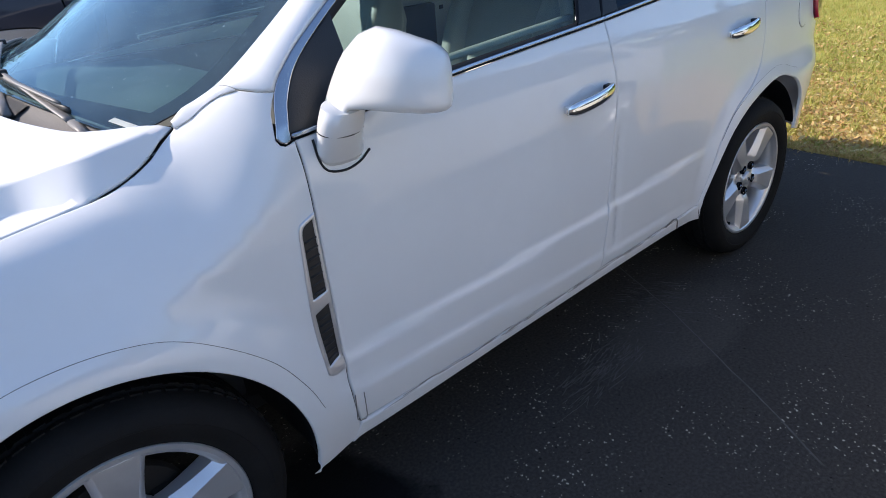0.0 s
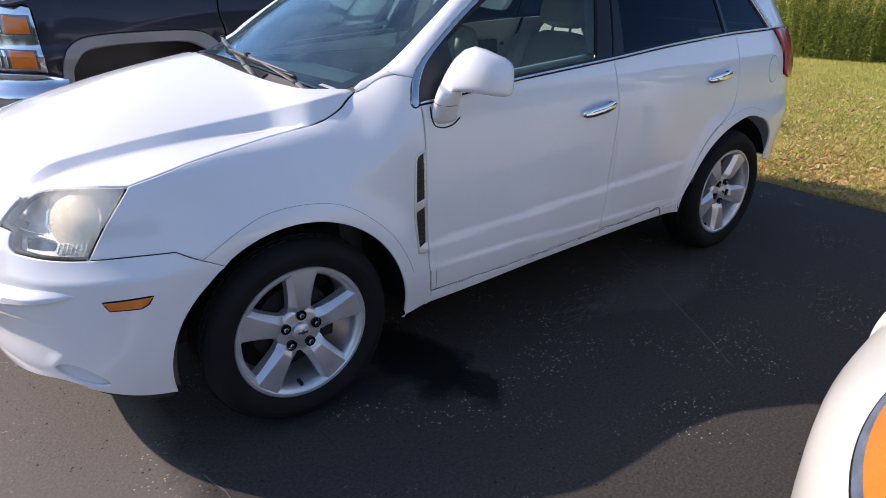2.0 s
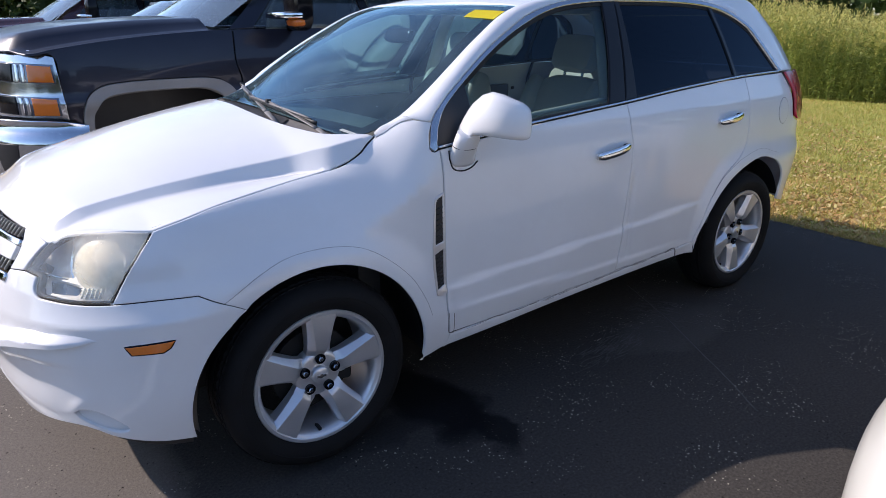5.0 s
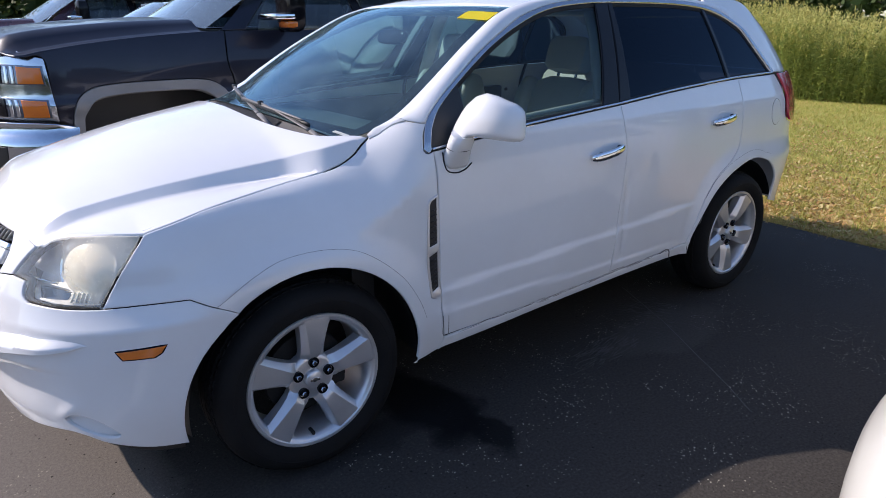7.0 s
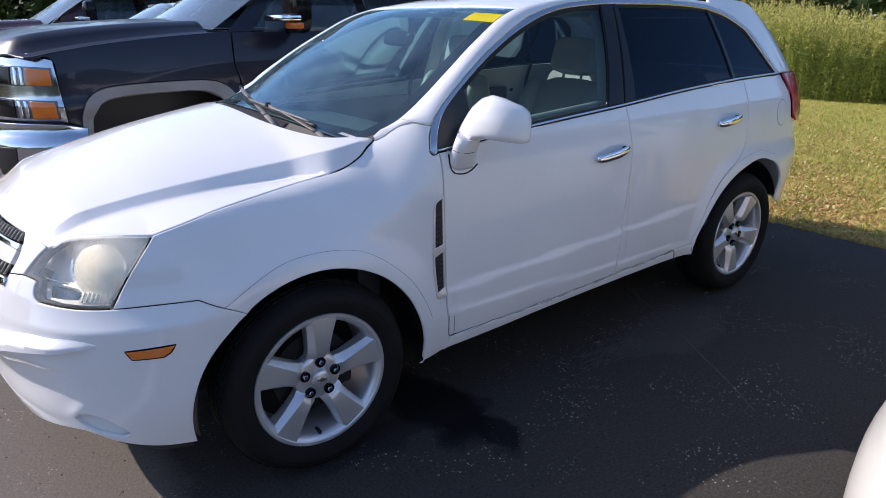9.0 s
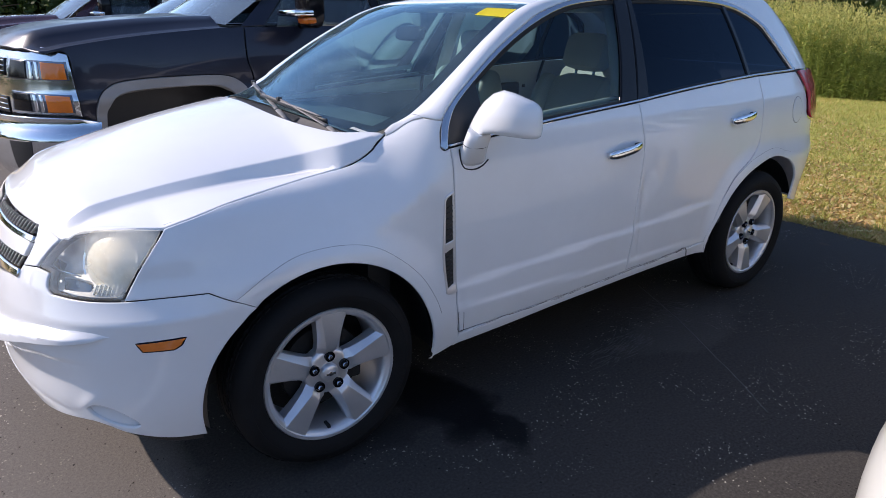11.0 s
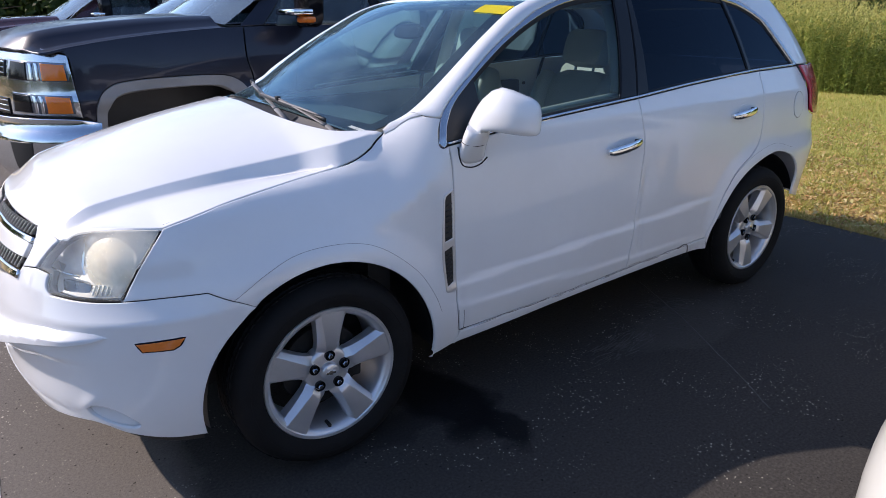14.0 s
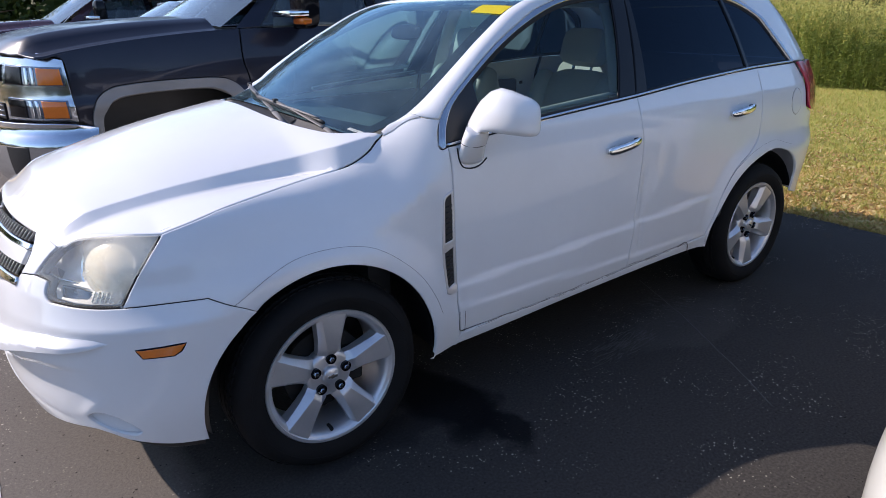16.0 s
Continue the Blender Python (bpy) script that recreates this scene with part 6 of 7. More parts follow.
for k in range(21):
    v = -1 + k / 10
    y, e = 0.74 * v, 0.02 * math.cos(v * 7)
    hump = 0.035 * math.exp(-((y + 0.37) / 0.16) ** 2)
    rows.append([bm.verts.new(p) for p in ((0.27, y, 1.10), (0.45, y, 1.115), (0.66, y, 1.085 + hump), (0.80, y, 1.075 + hump), (0.86, y, 1.03), (0.84, y, 0.82), (0.70, y, 0.60))])
for p, q in zip(rows, rows[1:]):
    for k in range(6):
        bm.faces.new((p[k], p[k + 1], q[k + 1], q[k]))
bmesh.ops.recalc_face_normals(bm, faces=bm.faces[:])
part("dashboard", bm, DASH, suv, "dark grey dashboard", sharp=50)
bm = bmesh.new()
ring = [Vector((0, 0.185 * math.cos(a), 0.185 * math.sin(a))) for a in (2 * math.pi * k / 40 for k in range(40))]
tube(bm, ring, 0.015, 8, closed=True, up=(1, 0, 0))
for a in (200, 340, 270):
    tube(bm, [Vector((0, 0.04 * math.cos(radians(a)), 0.04 * math.sin(radians(a)))), Vector((0, 0.18 * math.cos(radians(a)), 0.18 * math.sin(radians(a))))], 0.016, 8, up=(1, 0, 0))
box(bm, (-0.03, -0.07, -0.06), (0.03, 0.07, 0.06), 0.02)
bmesh.ops.transform(bm, matrix=Matrix.Translation((0.98, -0.37, 1.02)) @ Matrix.Rotation(radians(-24), 4, "Y"), verts=bm.verts[:])
part("steering_wheel", bm, CHARCOAL, suv)


def pad(bm, centre, size, m=None, power=4.0, n=20):
    """A soft, rounded block."""
    made = bmesh.ops.create_uvsphere(bm, u_segments=n, v_segments=n // 2 + 2, radius=1.0)["verts"]
    for v in made:
        c = v.co.copy()
        k = (abs(c.x) ** power + abs(c.y) ** power + abs(c.z) ** power) ** (-1 / power)
        v.co = Vector((c.x * k * size[0] / 2, c.y * k * size[1] / 2, c.z * k * size[2] / 2))
    bmesh.ops.transform(bm, matrix=Matrix.Translation(centre) @ (m or Matrix()), verts=made)


# the passenger seat stands farther forward on its rails
for y, back in ((-0.37, 0.0), (0.37, -0.14)):
    bm = bmesh.new()
    pad(bm, (1.42 + back, y, 0.70), (0.54, 0.50, 0.18))
    seat = part("front_seat", bm, LEATHER, suv, "beige leather front seat")
    lean = Matrix.Rotation(radians(17), 4, "Y")
    bm = bmesh.new()
    pad(bm, (1.69 + back, y, 0.955), (0.16, 0.48, 0.62), lean)
    part("backrest", bm, LEATHER, seat)
    for dy in (-0.215, 0.215):
        bm = bmesh.new()
        pad(bm, (1.65 + back, y + dy, 1.00), (0.17, 0.08, 0.52), lean, 3.0)
        part("side_bolster", bm, LEATHER, seat)
    bm = bmesh.new()
    pad(bm, (1.775 + back, y, 1.365), (0.12, 0.26, 0.18), lean, 5.0)
    head = part("headrest", bm, LEATHER, seat)
    for dy in (-0.06, 0.06):
        bm = bmesh.new()
        tube(bm, [Vector((1.745 + back, y + dy, 1.20)), Vector((1.77 + back, y + dy, 1.33))], 0.007, 8)
        part("headrest_post", bm, CHROME, head)
bm = bmesh.new()
pad(bm, (2.30, 0, 0.72), (0.5, 1.30, 0.18))
bench = part("rear_seat", bm, LEATHER, suv)
bm = bmesh.new()
pad(bm, (2.60, 0, 1.0), (0.16, 1.30, 0.60), Matrix.Rotation(radians(17), 4, "Y"))
part("backrest", bm, LEATHER, bench)
for side in (False, True):
    for s0, s1 in ((0.58, 1.54), (1.62, 2.40)):
        bm = bmesh.new()
        lo = min(abs(wall(s0, 1.0).y), abs(wall(s1, 1.0).y))
        box(bm, (s0, -lo + 0.03, 0.46), (s1, -lo + 0.075, 1.09), 0.015)
        box(bm, (s0 + 0.25, -lo + 0.07, 0.86), (s1 - 0.15, -lo + 0.13, 0.92), 0.015)
        if side:
            flipped(bm)
        part("door_card", bm, CHARCOAL, suv)
    bm = bmesh.new()
    tube(bm, [wall(s0, lerp_table(BELT, s0) + 0.012) + Vector((0, 0.060, 0)) for s0 in (0.80, 0.95, 1.10, 1.25, 1.40, 1.50)], 0.016, 8, flat=0.6)
    part("door_top_pad", flipped(bm) if side else bm, DASH if side else LEATHER, suv)
bm = bmesh.new()
box(bm, (1.22, -0.50, 1.555), (2.90, 0.50, 1.575), 0.008)
part("headliner", bm, LEATHER, suv)
bm = bmesh.new()
pad(bm, (0.93, 0.0, 1.46), (0.03, 0.24, 0.07), Matrix.Rotation(radians(20), 4, "Y"))
part("inner_mirror", bm, GLOSS_BLACK, suv)

# yellow tag high on the windshield, number plate strip low on the dash
bm = bmesh.new()
ks = [[bm.verts.new(on_screen(u, v, 0.003)) for v in (-0.99, -0.94, -0.90, -0.85, -0.80, -0.755)] for u in (0.815, 0.858, 0.902)]
for p, q in zip(ks, ks[1:]):
    for k in range(5):
        bm.faces.new((p[k], p[k + 1], q[k + 1], q[k]))
bmesh.ops.solidify(bm, geom=bm.faces[:], thickness=0.001)
part("price_tag", bm, YELLOW, suv, "yellow paper tag on the windshield")
bm = bmesh.new()
strip = [[bm.verts.new(on_screen(u, v, 0.006)) for v in (-0.98, -0.95, -0.92, -0.89)] for u in (-0.012, 0.004)]
for k in range(3):
    bm.faces.new((strip[0][k], strip[0][k + 1], strip[1][k + 1], strip[1][k]))
bmesh.ops.solidify(bm, geom=bm.faces[:], thickness=0.001)
part("plate_strip", bm, PAPER, suv)

# inner pillar covers, light against the dark cabin
for side in (False, True):
    bm = bmesh.new()
    tube(bm, [Vector((1.60, -0.735, 0.95)), Vector((1.62, -0.705, 1.20)), Vector((1.655, -0.625, 1.46)), Vector((1.67, -0.57, 1.56))], 0.045, 10, flat=0.4, up=(0, 1, 0))
    if side:
        flipped(bm)
    part("inner_pillar_cover", bm, LEATHER, suv)
    # dark printed border of the windshield
    for v0, v1 in ((-1.0, -0.935),):
        bm = bmesh.new()
        rows = [[bm.verts.new(on_screen(u, v * (-1 if side else 1), -0.003)) for v in (v0, (v0 + v1) / 2, v1 + 0.03 * u)] for u in (i / 20 for i in range(21))]
        for p, q in zip(rows, rows[1:]):
            for k in range(2):
                bm.faces.new((p[k], p[k + 1], q[k + 1], q[k]))
        part("glass_border", bm, GLOSS_BLACK, suv)
bm = bmesh.new()
rows = [[bm.verts.new(on_screen(u, v, -0.003)) for u in (-0.048, -0.02, 0.018 + 0.10 * max(0.0, abs(v) - 0.55))] for v in (-0.945 + 0.0945 * i for i in range(21))]
for p, q in zip(rows, rows[1:]):
    for k in range(2):
        bm.faces.new((p[k], p[k + 1], q[k + 1], q[k]))
part("glass_border", bm, GLOSS_BLACK, suv)
bm = bmesh.new()
tube(bm, [wall(2.985 + 0.044 * math.cos(a), 1.030 + 0.074 * math.sin(a)) + Vector((0, 0.0005, 0)) for a in (2 * math.pi * k / 40 for k in range(40))], 0.0016, 5, closed=True)
part("fuel_door_gap", bm, FLARE, suv)

# sill cover joint at the fender's foot, and the sill's stepped rear end
for side in (False, True):
    for line, out, r in (([(0.541, 0.452), (0.541, 0.372), (0.550, 0.362), (0.568, 0.358), (0.570, 0.372), (0.566, 0.447)], 0.0004, 0.0014), ([(1.93, 0.404), (1.985, 0.416), (2.012, 0.404), (2.026, 0.362)], 0.005, 0.003)):
        bm = bmesh.new()
        tube(bm, [wall(p.x, p.y) + Vector((0, -out, 0)) for p in smooth_path([(*q, 0) for q in line], 0.012)], r, 5)
        if side:
            flipped(bm)
        part("sill_joint", bm, FLARE, suv)


# ---- the other vehicles ----
def plain_wheel(parent, at, r, rim_mat, outward=-1, width=0.24):
    """A simple road wheel seen only in part: tyre, dish, five spokes. Its outer face looks along outward * y."""
    def place(bm, name, mat, under, label=""):
        bmesh.ops.recalc_face_normals(bm, faces=bm.faces[:])
        if outward > 0:
            flipped(bm)
        bmesh.ops.translate(bm, vec=at, verts=bm.verts[:])
        return part(name, bm, mat, under, label)

    k = r / 0.358
    bm = bmesh.new()
    lathe(bm, [(q * k, o) for q, o in ((0.235, 0.02), (0.244, 0.0), (0.236, -0.002), (0.222, 0.02), (0.205, 0.10), (0.0001, 0.11))], 48)
    wheel = place(bm, "wheel", rim_mat, parent)
    bm = bmesh.new()
    lathe(bm, [(q * k, o) for q, o in ((0.240, 0.012), (0.262, -0.008), (0.300, -0.018), (0.334, -0.006), (0.352, 0.03), (0.358, 0.06), (0.358, width - 0.06), (0.335, width), (0.25, width))], 56)
    place(bm, "tyre", RUBBER, wheel)
    for j in range(5):
        bm = bmesh.new()
        box(bm, (-0.028 * k, 0.008, 0.02), (0.028 * k, 0.05, 0.228 * k), 0.006, m=Matrix.Rotation(radians(72 * j), 4, "Y"))
        place(bm, "spoke", rim_mat, wheel)
    bm = bmesh.new()
    lathe(bm, [(0.0001, 0.0), (0.035 * k, 0.004), (0.045 * k, 0.03)], 20)
    place(bm, "centre_cap", rim_mat, wheel)


def pickup(paint, label, dx, dy):
    """A crew-cab pickup with stacked headlights, its driver's side at y = 2.0 before it is moved."""
    car = thing("pickup_truck", label, "pickup truck", (dx, dy, 0))

    def side_y(x, z):
        return 2.0 + 0.05 * max(0.0, (z - 1.12) / 0.3) ** 2 + 0.30 * max(0.0, z - 1.46) + 0.03 * max(0.0, (0.75 - z) / 0.3) - 0.02 * math.exp(-((z - 1.02) / 0.05) ** 2)

    def front_x(z):
        return lerp_table(((0.5, -0.66), (0.7, -0.70), (0.95, -0.70), (1.15, -0.69), (1.30, -0.65), (1.40, -0.58)), z)

    def tw(s, z):
        if s < -0.15:
            w, f = side_y(-0.15, z), front_x(z)
            x, y = bezier((-0.15, w), (-0.40, w), (f, w + 0.22), (f - 0.02, 3.02), min(1.0, -0.15 - s))
            return Vector((x, y, z))
        return Vector((s, side_y(s, z), z))

    def put(name, edge, mat, fn=tw, under=car, lab="", **kw):
        a = skin(name, edge, fn, mat, under, label=lab, **kw)
        # the passenger side's twin, mirrored about the truck's middle
        me = a.data.copy()
        for v in me.vertices:
            v.co.y = 6.04 - v.co.y
        me.flip_normals()
        b = new(name, me)
        b.parent = under
        return a

    arch = [(-0.215, 0.60), (-0.205, 0.90), (-0.165, 1.03), (-0.07, 1.115), (0.08, 1.142), (0.35, 1.150), (0.62, 1.146), (0.74, 1.115), (0.82, 1.03), (0.86, 0.90), (0.87, 0.60)]
    inner = [(-0.135, 0.60), (-0.13, 0.90), (-0.10, 0.99), (-0.03, 1.048), (0.10, 1.070), (0.35, 1.078), (0.58, 1.074), (0.68, 1.04), (0.745, 0.98), (0.78, 0.90), (0.79, 0.60)]
    hood_side = [(-0.55, 1.330), (-0.42, 1.330), (-0.306, 1.352), (-0.011, 1.396), (0.341, 1.432), (0.74, 1.458), (0.86, 1.462)]
    put("fender", outline(hood_side[1:], [(0.86, 1.462), (0.845, 1.25), (0.875, 1.09), (0.88, 0.60)], [(0.88, 0.60), (0.87, 0.60)], arch[::-1], [(-0.215, 0.60), (-0.24, 0.62), (-0.25, 0.90), (-0.30, 0.92)],
                          [(-0.30, 0.92), (-0.315, 1.12), (-0.33, 1.30), (-0.42, 1.330)]), paint, step=0.05)
    put("wheel_arch_flare", outline(arch, [arch[-1], inner[-1]], inner[::-1], [inner[0], arch[0]]), TRUCK_FLARE, step=0.03, lift=0.022, depth=0.05)
    put("front_door", outline([(0.865, 1.462), (0.85, 1.25), (0.88, 1.09), (0.885, 0.62)], [(0.885, 0.62), (2.0, 0.62)], [(2.0, 0.62), (2.0, 1.47)], [(2.0, 1.47), (0.865, 1.462)]), paint, step=0.08)
    put("rear_door", outline([(2.005, 1.47), (2.005, 0.62)], [(2.005, 0.62), (2.95, 0.62)], [(2.95, 0.62), (2.95, 1.48)], [(2.95, 1.48), (2.005, 1.47)]), paint, step=0.08)
    put("bed_side", outline([(2.96, 1.46), (2.96, 0.62)], [(2.96, 0.62), (3.35, 0.62), *arc(3.85, 0.62, 0.52, 180, 0, 20), (5.15, 0.66)], [(5.15, 0.66), (5.15, 1.46)], [(5.15, 1.46), (2.96, 1.46)]), paint, step=0.08)
    for s0, s1 in ((1.02, 1.98), (2.06, 2.85)):
        put("door_glass", outline([(s0, 1.475), (s1, 1.48)], [(s1, 1.48), (s1, 1.86)], [(s1, 1.86), (s0 + (0.42 if s0 < 2 else 0.05), 1.86)], [(s0 + (0.42 if s0 < 2 else 0.05), 1.86), (s0, 1.475)]), CAR_GLASS, step=0.1, lift=-0.012)
    put("cab_frame", outline([(0.83, 1.462), (1.02, 1.470)], [(1.02, 1.470), (1.44, 1.862)], [(1.44, 1.862), (2.88, 1.865)], [(2.88, 1.865), (2.88, 1.48)], [(2.88, 1.48), (2.97, 1.48)], [(2.97, 1.48), (2.97, 1.92), (1.40, 1.915)], [(1.40, 1.915), (0.83, 1.462)]), paint, step=0.06)
    put("door_pillar", outline([(1.98, 1.478), (2.06, 1.478)], [(2.06, 1.478), (2.06, 1.87)], [(2.06, 1.87), (1.98, 1.87)], [(1.98, 1.87), (1.98, 1.478)]), GLOSS_BLACK, step=0.06)

    def hood(x, y):
        u = min(1.0, abs(y - 3.02) / 0.97)
        edge = lerp_table(hood_side, x)
        mid = lerp_table(((-0.68, 1.375), (-0.62, 1.410), (-0.5, 1.455), (-0.3, 1.497), (0.1, 1.535), (0.5, 1.552), (0.9, 1.555)), x)
        dome = (1 - ramp(0.78, 0.93, u)) * 0.72 + (1 - u * u) * 0.28
        z, v = edge + (mid - edge) * dome, abs(y - 3.02)
        q = (x - lerp_table(((0.0, -0.665), (0.58, -0.61), (0.96, -0.43)), v)) / 0.13
        if q < 1:
            z += (lerp_table(((0.0, 1.378), (0.58, 1.358), (0.80, 1.349), (0.96, 1.334)), v) - z) * (1 - max(0.0, q)) ** 2
        return Vector((x, y, z))

    skin("hood", outline([(-0.43, 2.06), (-0.30, 2.05), (0.3, 2.05), (0.74, 2.06)], [(0.74, 2.06), (0.66, 2.4), (0.60, 3.02)], [(0.60, 3.02), (0.66, 3.64), (0.74, 3.98)], [(0.74, 3.98), (0.3, 3.99), (-0.30, 3.99), (-0.43, 3.98)],
                         [(-0.43, 3.98), (-0.61, 3.6), (-0.665, 3.02), (-0.61, 2.44), (-0.43, 2.06)]), hood, paint, car, step=0.05)
    bm, rows = bmesh.new(), []
    for i in range(9):
        t = i / 8
        rows.append([bm.verts.new((0.74 - 0.14 * (1 - (v) ** 2) + t * 0.68, 3.02 + v * (0.93 - 0.16 * t), 1.475 + 0.045 * (1 - v * v) + 0.425 * t)) for v in (-1 + j / 6 for j in range(13))])
    for p, q in zip(rows, rows[1:]):
        for j in range(12):
            bm.faces.new((p[j], q[j], q[j + 1], p[j + 1]))
    finish(bm, "windshield", CAR_GLASS, car)
    bm = bmesh.new()
    box(bm, (1.38, 2.20, 1.885), (2.98, 3.84, 1.945), 0.03)
    part("roof", bm, paint, car)
    bm = bmesh.new()
    box(bm, (0.55, 2.10, 0.60), (2.95, 3.94, 0.75), 0.02)
    box(bm, (0.70, 2.12, 1.30), (1.10, 3.92, 1.46), 0.04)
    box(bm, (-0.50, 2.45, 0.45), (0.86, 3.60, 1.25), 0.02)
    box(bm, (2.97, 2.06, 0.62), (5.12, 3.98, 0.80), 0.02)
    part("chassis", bm, BLACK_TRIM, car)
    bm = bmesh.new()
    box(bm, (2.90, 2.10, 0.70), (2.98, 3.94, 1.90), 0.02)
    part("cab_back", bm, paint, car)
    bm = bmesh.new()
    box(bm, (5.10, 2.02, 0.62), (5.18, 4.02, 1.46), 0.02)
    part("tailgate", bm, paint, car)
    for y in (2.55, 3.49):
        bm = bmesh.new()
        pad(bm, (1.85, y, 1.35), (0.2, 0.52, 0.75), Matrix.Rotation(radians(12), 4, "Y"))
        pad(bm, (1.96, y, 1.78), (0.11, 0.26, 0.2), None, 3.0)
        part("front_seat", bm, CHARCOAL, car)
    # nose: chrome surround, stacked lamps, bars, bumper
    put("lamp_surround", outline([(-0.335, 1.312), (-0.318, 1.12), (-0.302, 0.918)], [(-0.302, 0.918), (-0.55, 0.905), (-1.15, 0.90)], [(-1.15, 0.90), (-1.15, 1.385)], [(-1.15, 1.385), (-0.60, 1.365), (-0.335, 1.312)]), TRUCK_CHROME, step=0.04, lift=-0.004)
    for z0, z1 in ((1.150, 1.268), (0.950, 1.068)):
        lamp = put("headlight", outline([(-0.345, z0), (-0.352, z1)], [(-0.352, z1), (-0.78, z1 + 0.020)], [(-0.78, z1 + 0.020), (-0.80, z0 + 0.01)], [(-0.80, z0 + 0.01), (-0.345, z0)]), LAMP_DARK, step=0.03, lift=0.006, lab="clear headlight with an amber lamp")
        put("amber_lamp", outline([(-0.358, z0 + 0.008), (-0.365, z1 - 0.012)], [(-0.365, z1 - 0.012), (-0.530, z1 - 0.002)], [(-0.530, z1 - 0.002), (-0.528, z0 + 0.010)], [(-0.528, z0 + 0.010), (-0.358, z0 + 0.008)]), AMBER, step=0.02, lift=0.016, under=lamp)
        for s in (-0.548, -0.592):
            put("lamp_bar", outline([(s, z0 + 0.01), (s - 0.003, z1 - 0.002)], [(s - 0.003, z1 - 0.002), (s - 0.028, z1)], [(s - 0.028, z1), (s - 0.025, z0 + 0.01)], [(s - 0.025, z0 + 0.01), (s, z0 + 0.01)]), TRUCK_CHROME, step=0.02, lift=0.014, under=lamp)
        put("lamp_insert", outline([(-0.64, z0 + 0.012), (-0.64, z1 + 0.004)], [(-0.64, z1 + 0.004), (-0.765, z1 + 0.010)], [(-0.765, z1 + 0.010), (-0.780, z0 + 0.016)], [(-0.780, z0 + 0.016), (-0.64, z0 + 0.012)]), GLOSS_BLACK, step=0.02, lift=0.012, under=lamp)
    for z0, z1 in ((0.935, 1.045), (1.175, 1.285)):
        put("grille_opening", outline([(-0.83, z0), (-0.83, z1)], [(-0.83, z1), (-1.15, z1 + 0.01)], [(-1.15, z1 + 0.01), (-1.15, z0)], [(-1.15, z0), (-0.83, z0)]), GLOSS_BLACK, step=0.04, lift=0.004)
        for k in range(3):
            z = z0 + 0.022 + k * 0.033
            put("grille_bar", outline([(-0.835, z), (-0.835, z + 0.010)], [(-0.835, z + 0.010), (-1.15, z + 0.016)], [(-1.15, z + 0.016), (-1.15, z + 0.006)], [(-1.15, z + 0.006), (-0.835, z)], step=0.04), TRUCK_CHROME, step=0.04, lift=0.010)

    def bump(s, z):
        p = tw(s, z)
        q = Vector((p.x - 0.50, p.y - 3.02, 0))
        return p + q.normalized() * (0.10 - 0.045 * ramp(0.80, 0.90, z) - 0.05 * ramp(0.62, 0.50, z))

    put("bumper", outline([(-0.14, 0.895), (-0.30, 0.922), (-0.55, 0.934), (-1.15, 0.934)], [(-1.15, 0.934), (-1.15, 0.50)], [(-1.15, 0.50), (-0.5, 0.50), (-0.28, 0.55), (-0.22, 0.70)], [(-0.22, 0.70), (-0.14, 0.80), (-0.14, 0.895)]), TRUCK_CHROME, fn=bump, step=0.04, lab="chrome front bumper")
    put("bumper_opening", outline([(-0.62, 0.60), (-0.60, 0.79)], [(-0.60, 0.79), (-0.76, 0.79)], [(-0.76, 0.79), (-0.76, 0.60)], [(-0.76, 0.60), (-0.62, 0.60)]), BLACK_TRIM, fn=bump, step=0.04, lift=0.004)
    for out, y in ((-1, 1.0), (1, 6.04 - 1.0)):
        sg = 1 if out < 0 else -1
        yy = lambda v: v if out < 0 else 6.04 - v
        bm = bmesh.new()
        pad(bm, (1.26, yy(1.80), 1.62), (0.16, 0.24, 0.34), None, 4.0)
        tube(bm, [Vector((1.30, yy(2.06), 1.47)), Vector((1.32, yy(1.88), 1.48))], 0.028, 10)
        tube(bm, [Vector((1.30, yy(2.08), 1.54)), Vector((1.32, yy(1.88), 1.55))], 0.022, 10)
        mir = part("tow_mirror", bm, GLOSS_BLACK, car, "black tow mirror with chrome cap")
        bm = bmesh.new()
        pad(bm, (1.15, yy(1.80), 1.555), (0.20, 0.30, 0.050), None, 5.0)
        part("mirror_cap", bm, CHROME, mir)
        bm = bmesh.new()
        pad(bm, (1.208, yy(1.75), 1.505), (0.09, 0.18, 0.050), None, 5.0)
        part("mirror_lamp", bm, AMBER, mir)
        for ax in (0.33, 3.85):
            plain_wheel(car, (ax, yy(2.03), 0.41), 0.41, CHROME, out, 0.28)
    return car


pickup(DARK_PAINT, "black pickup truck with chrome nose and stacked headlights", 0.0, 0.0)
pickup(MAROON, "maroon pickup truck parked in the row", -0.25, 6.2)


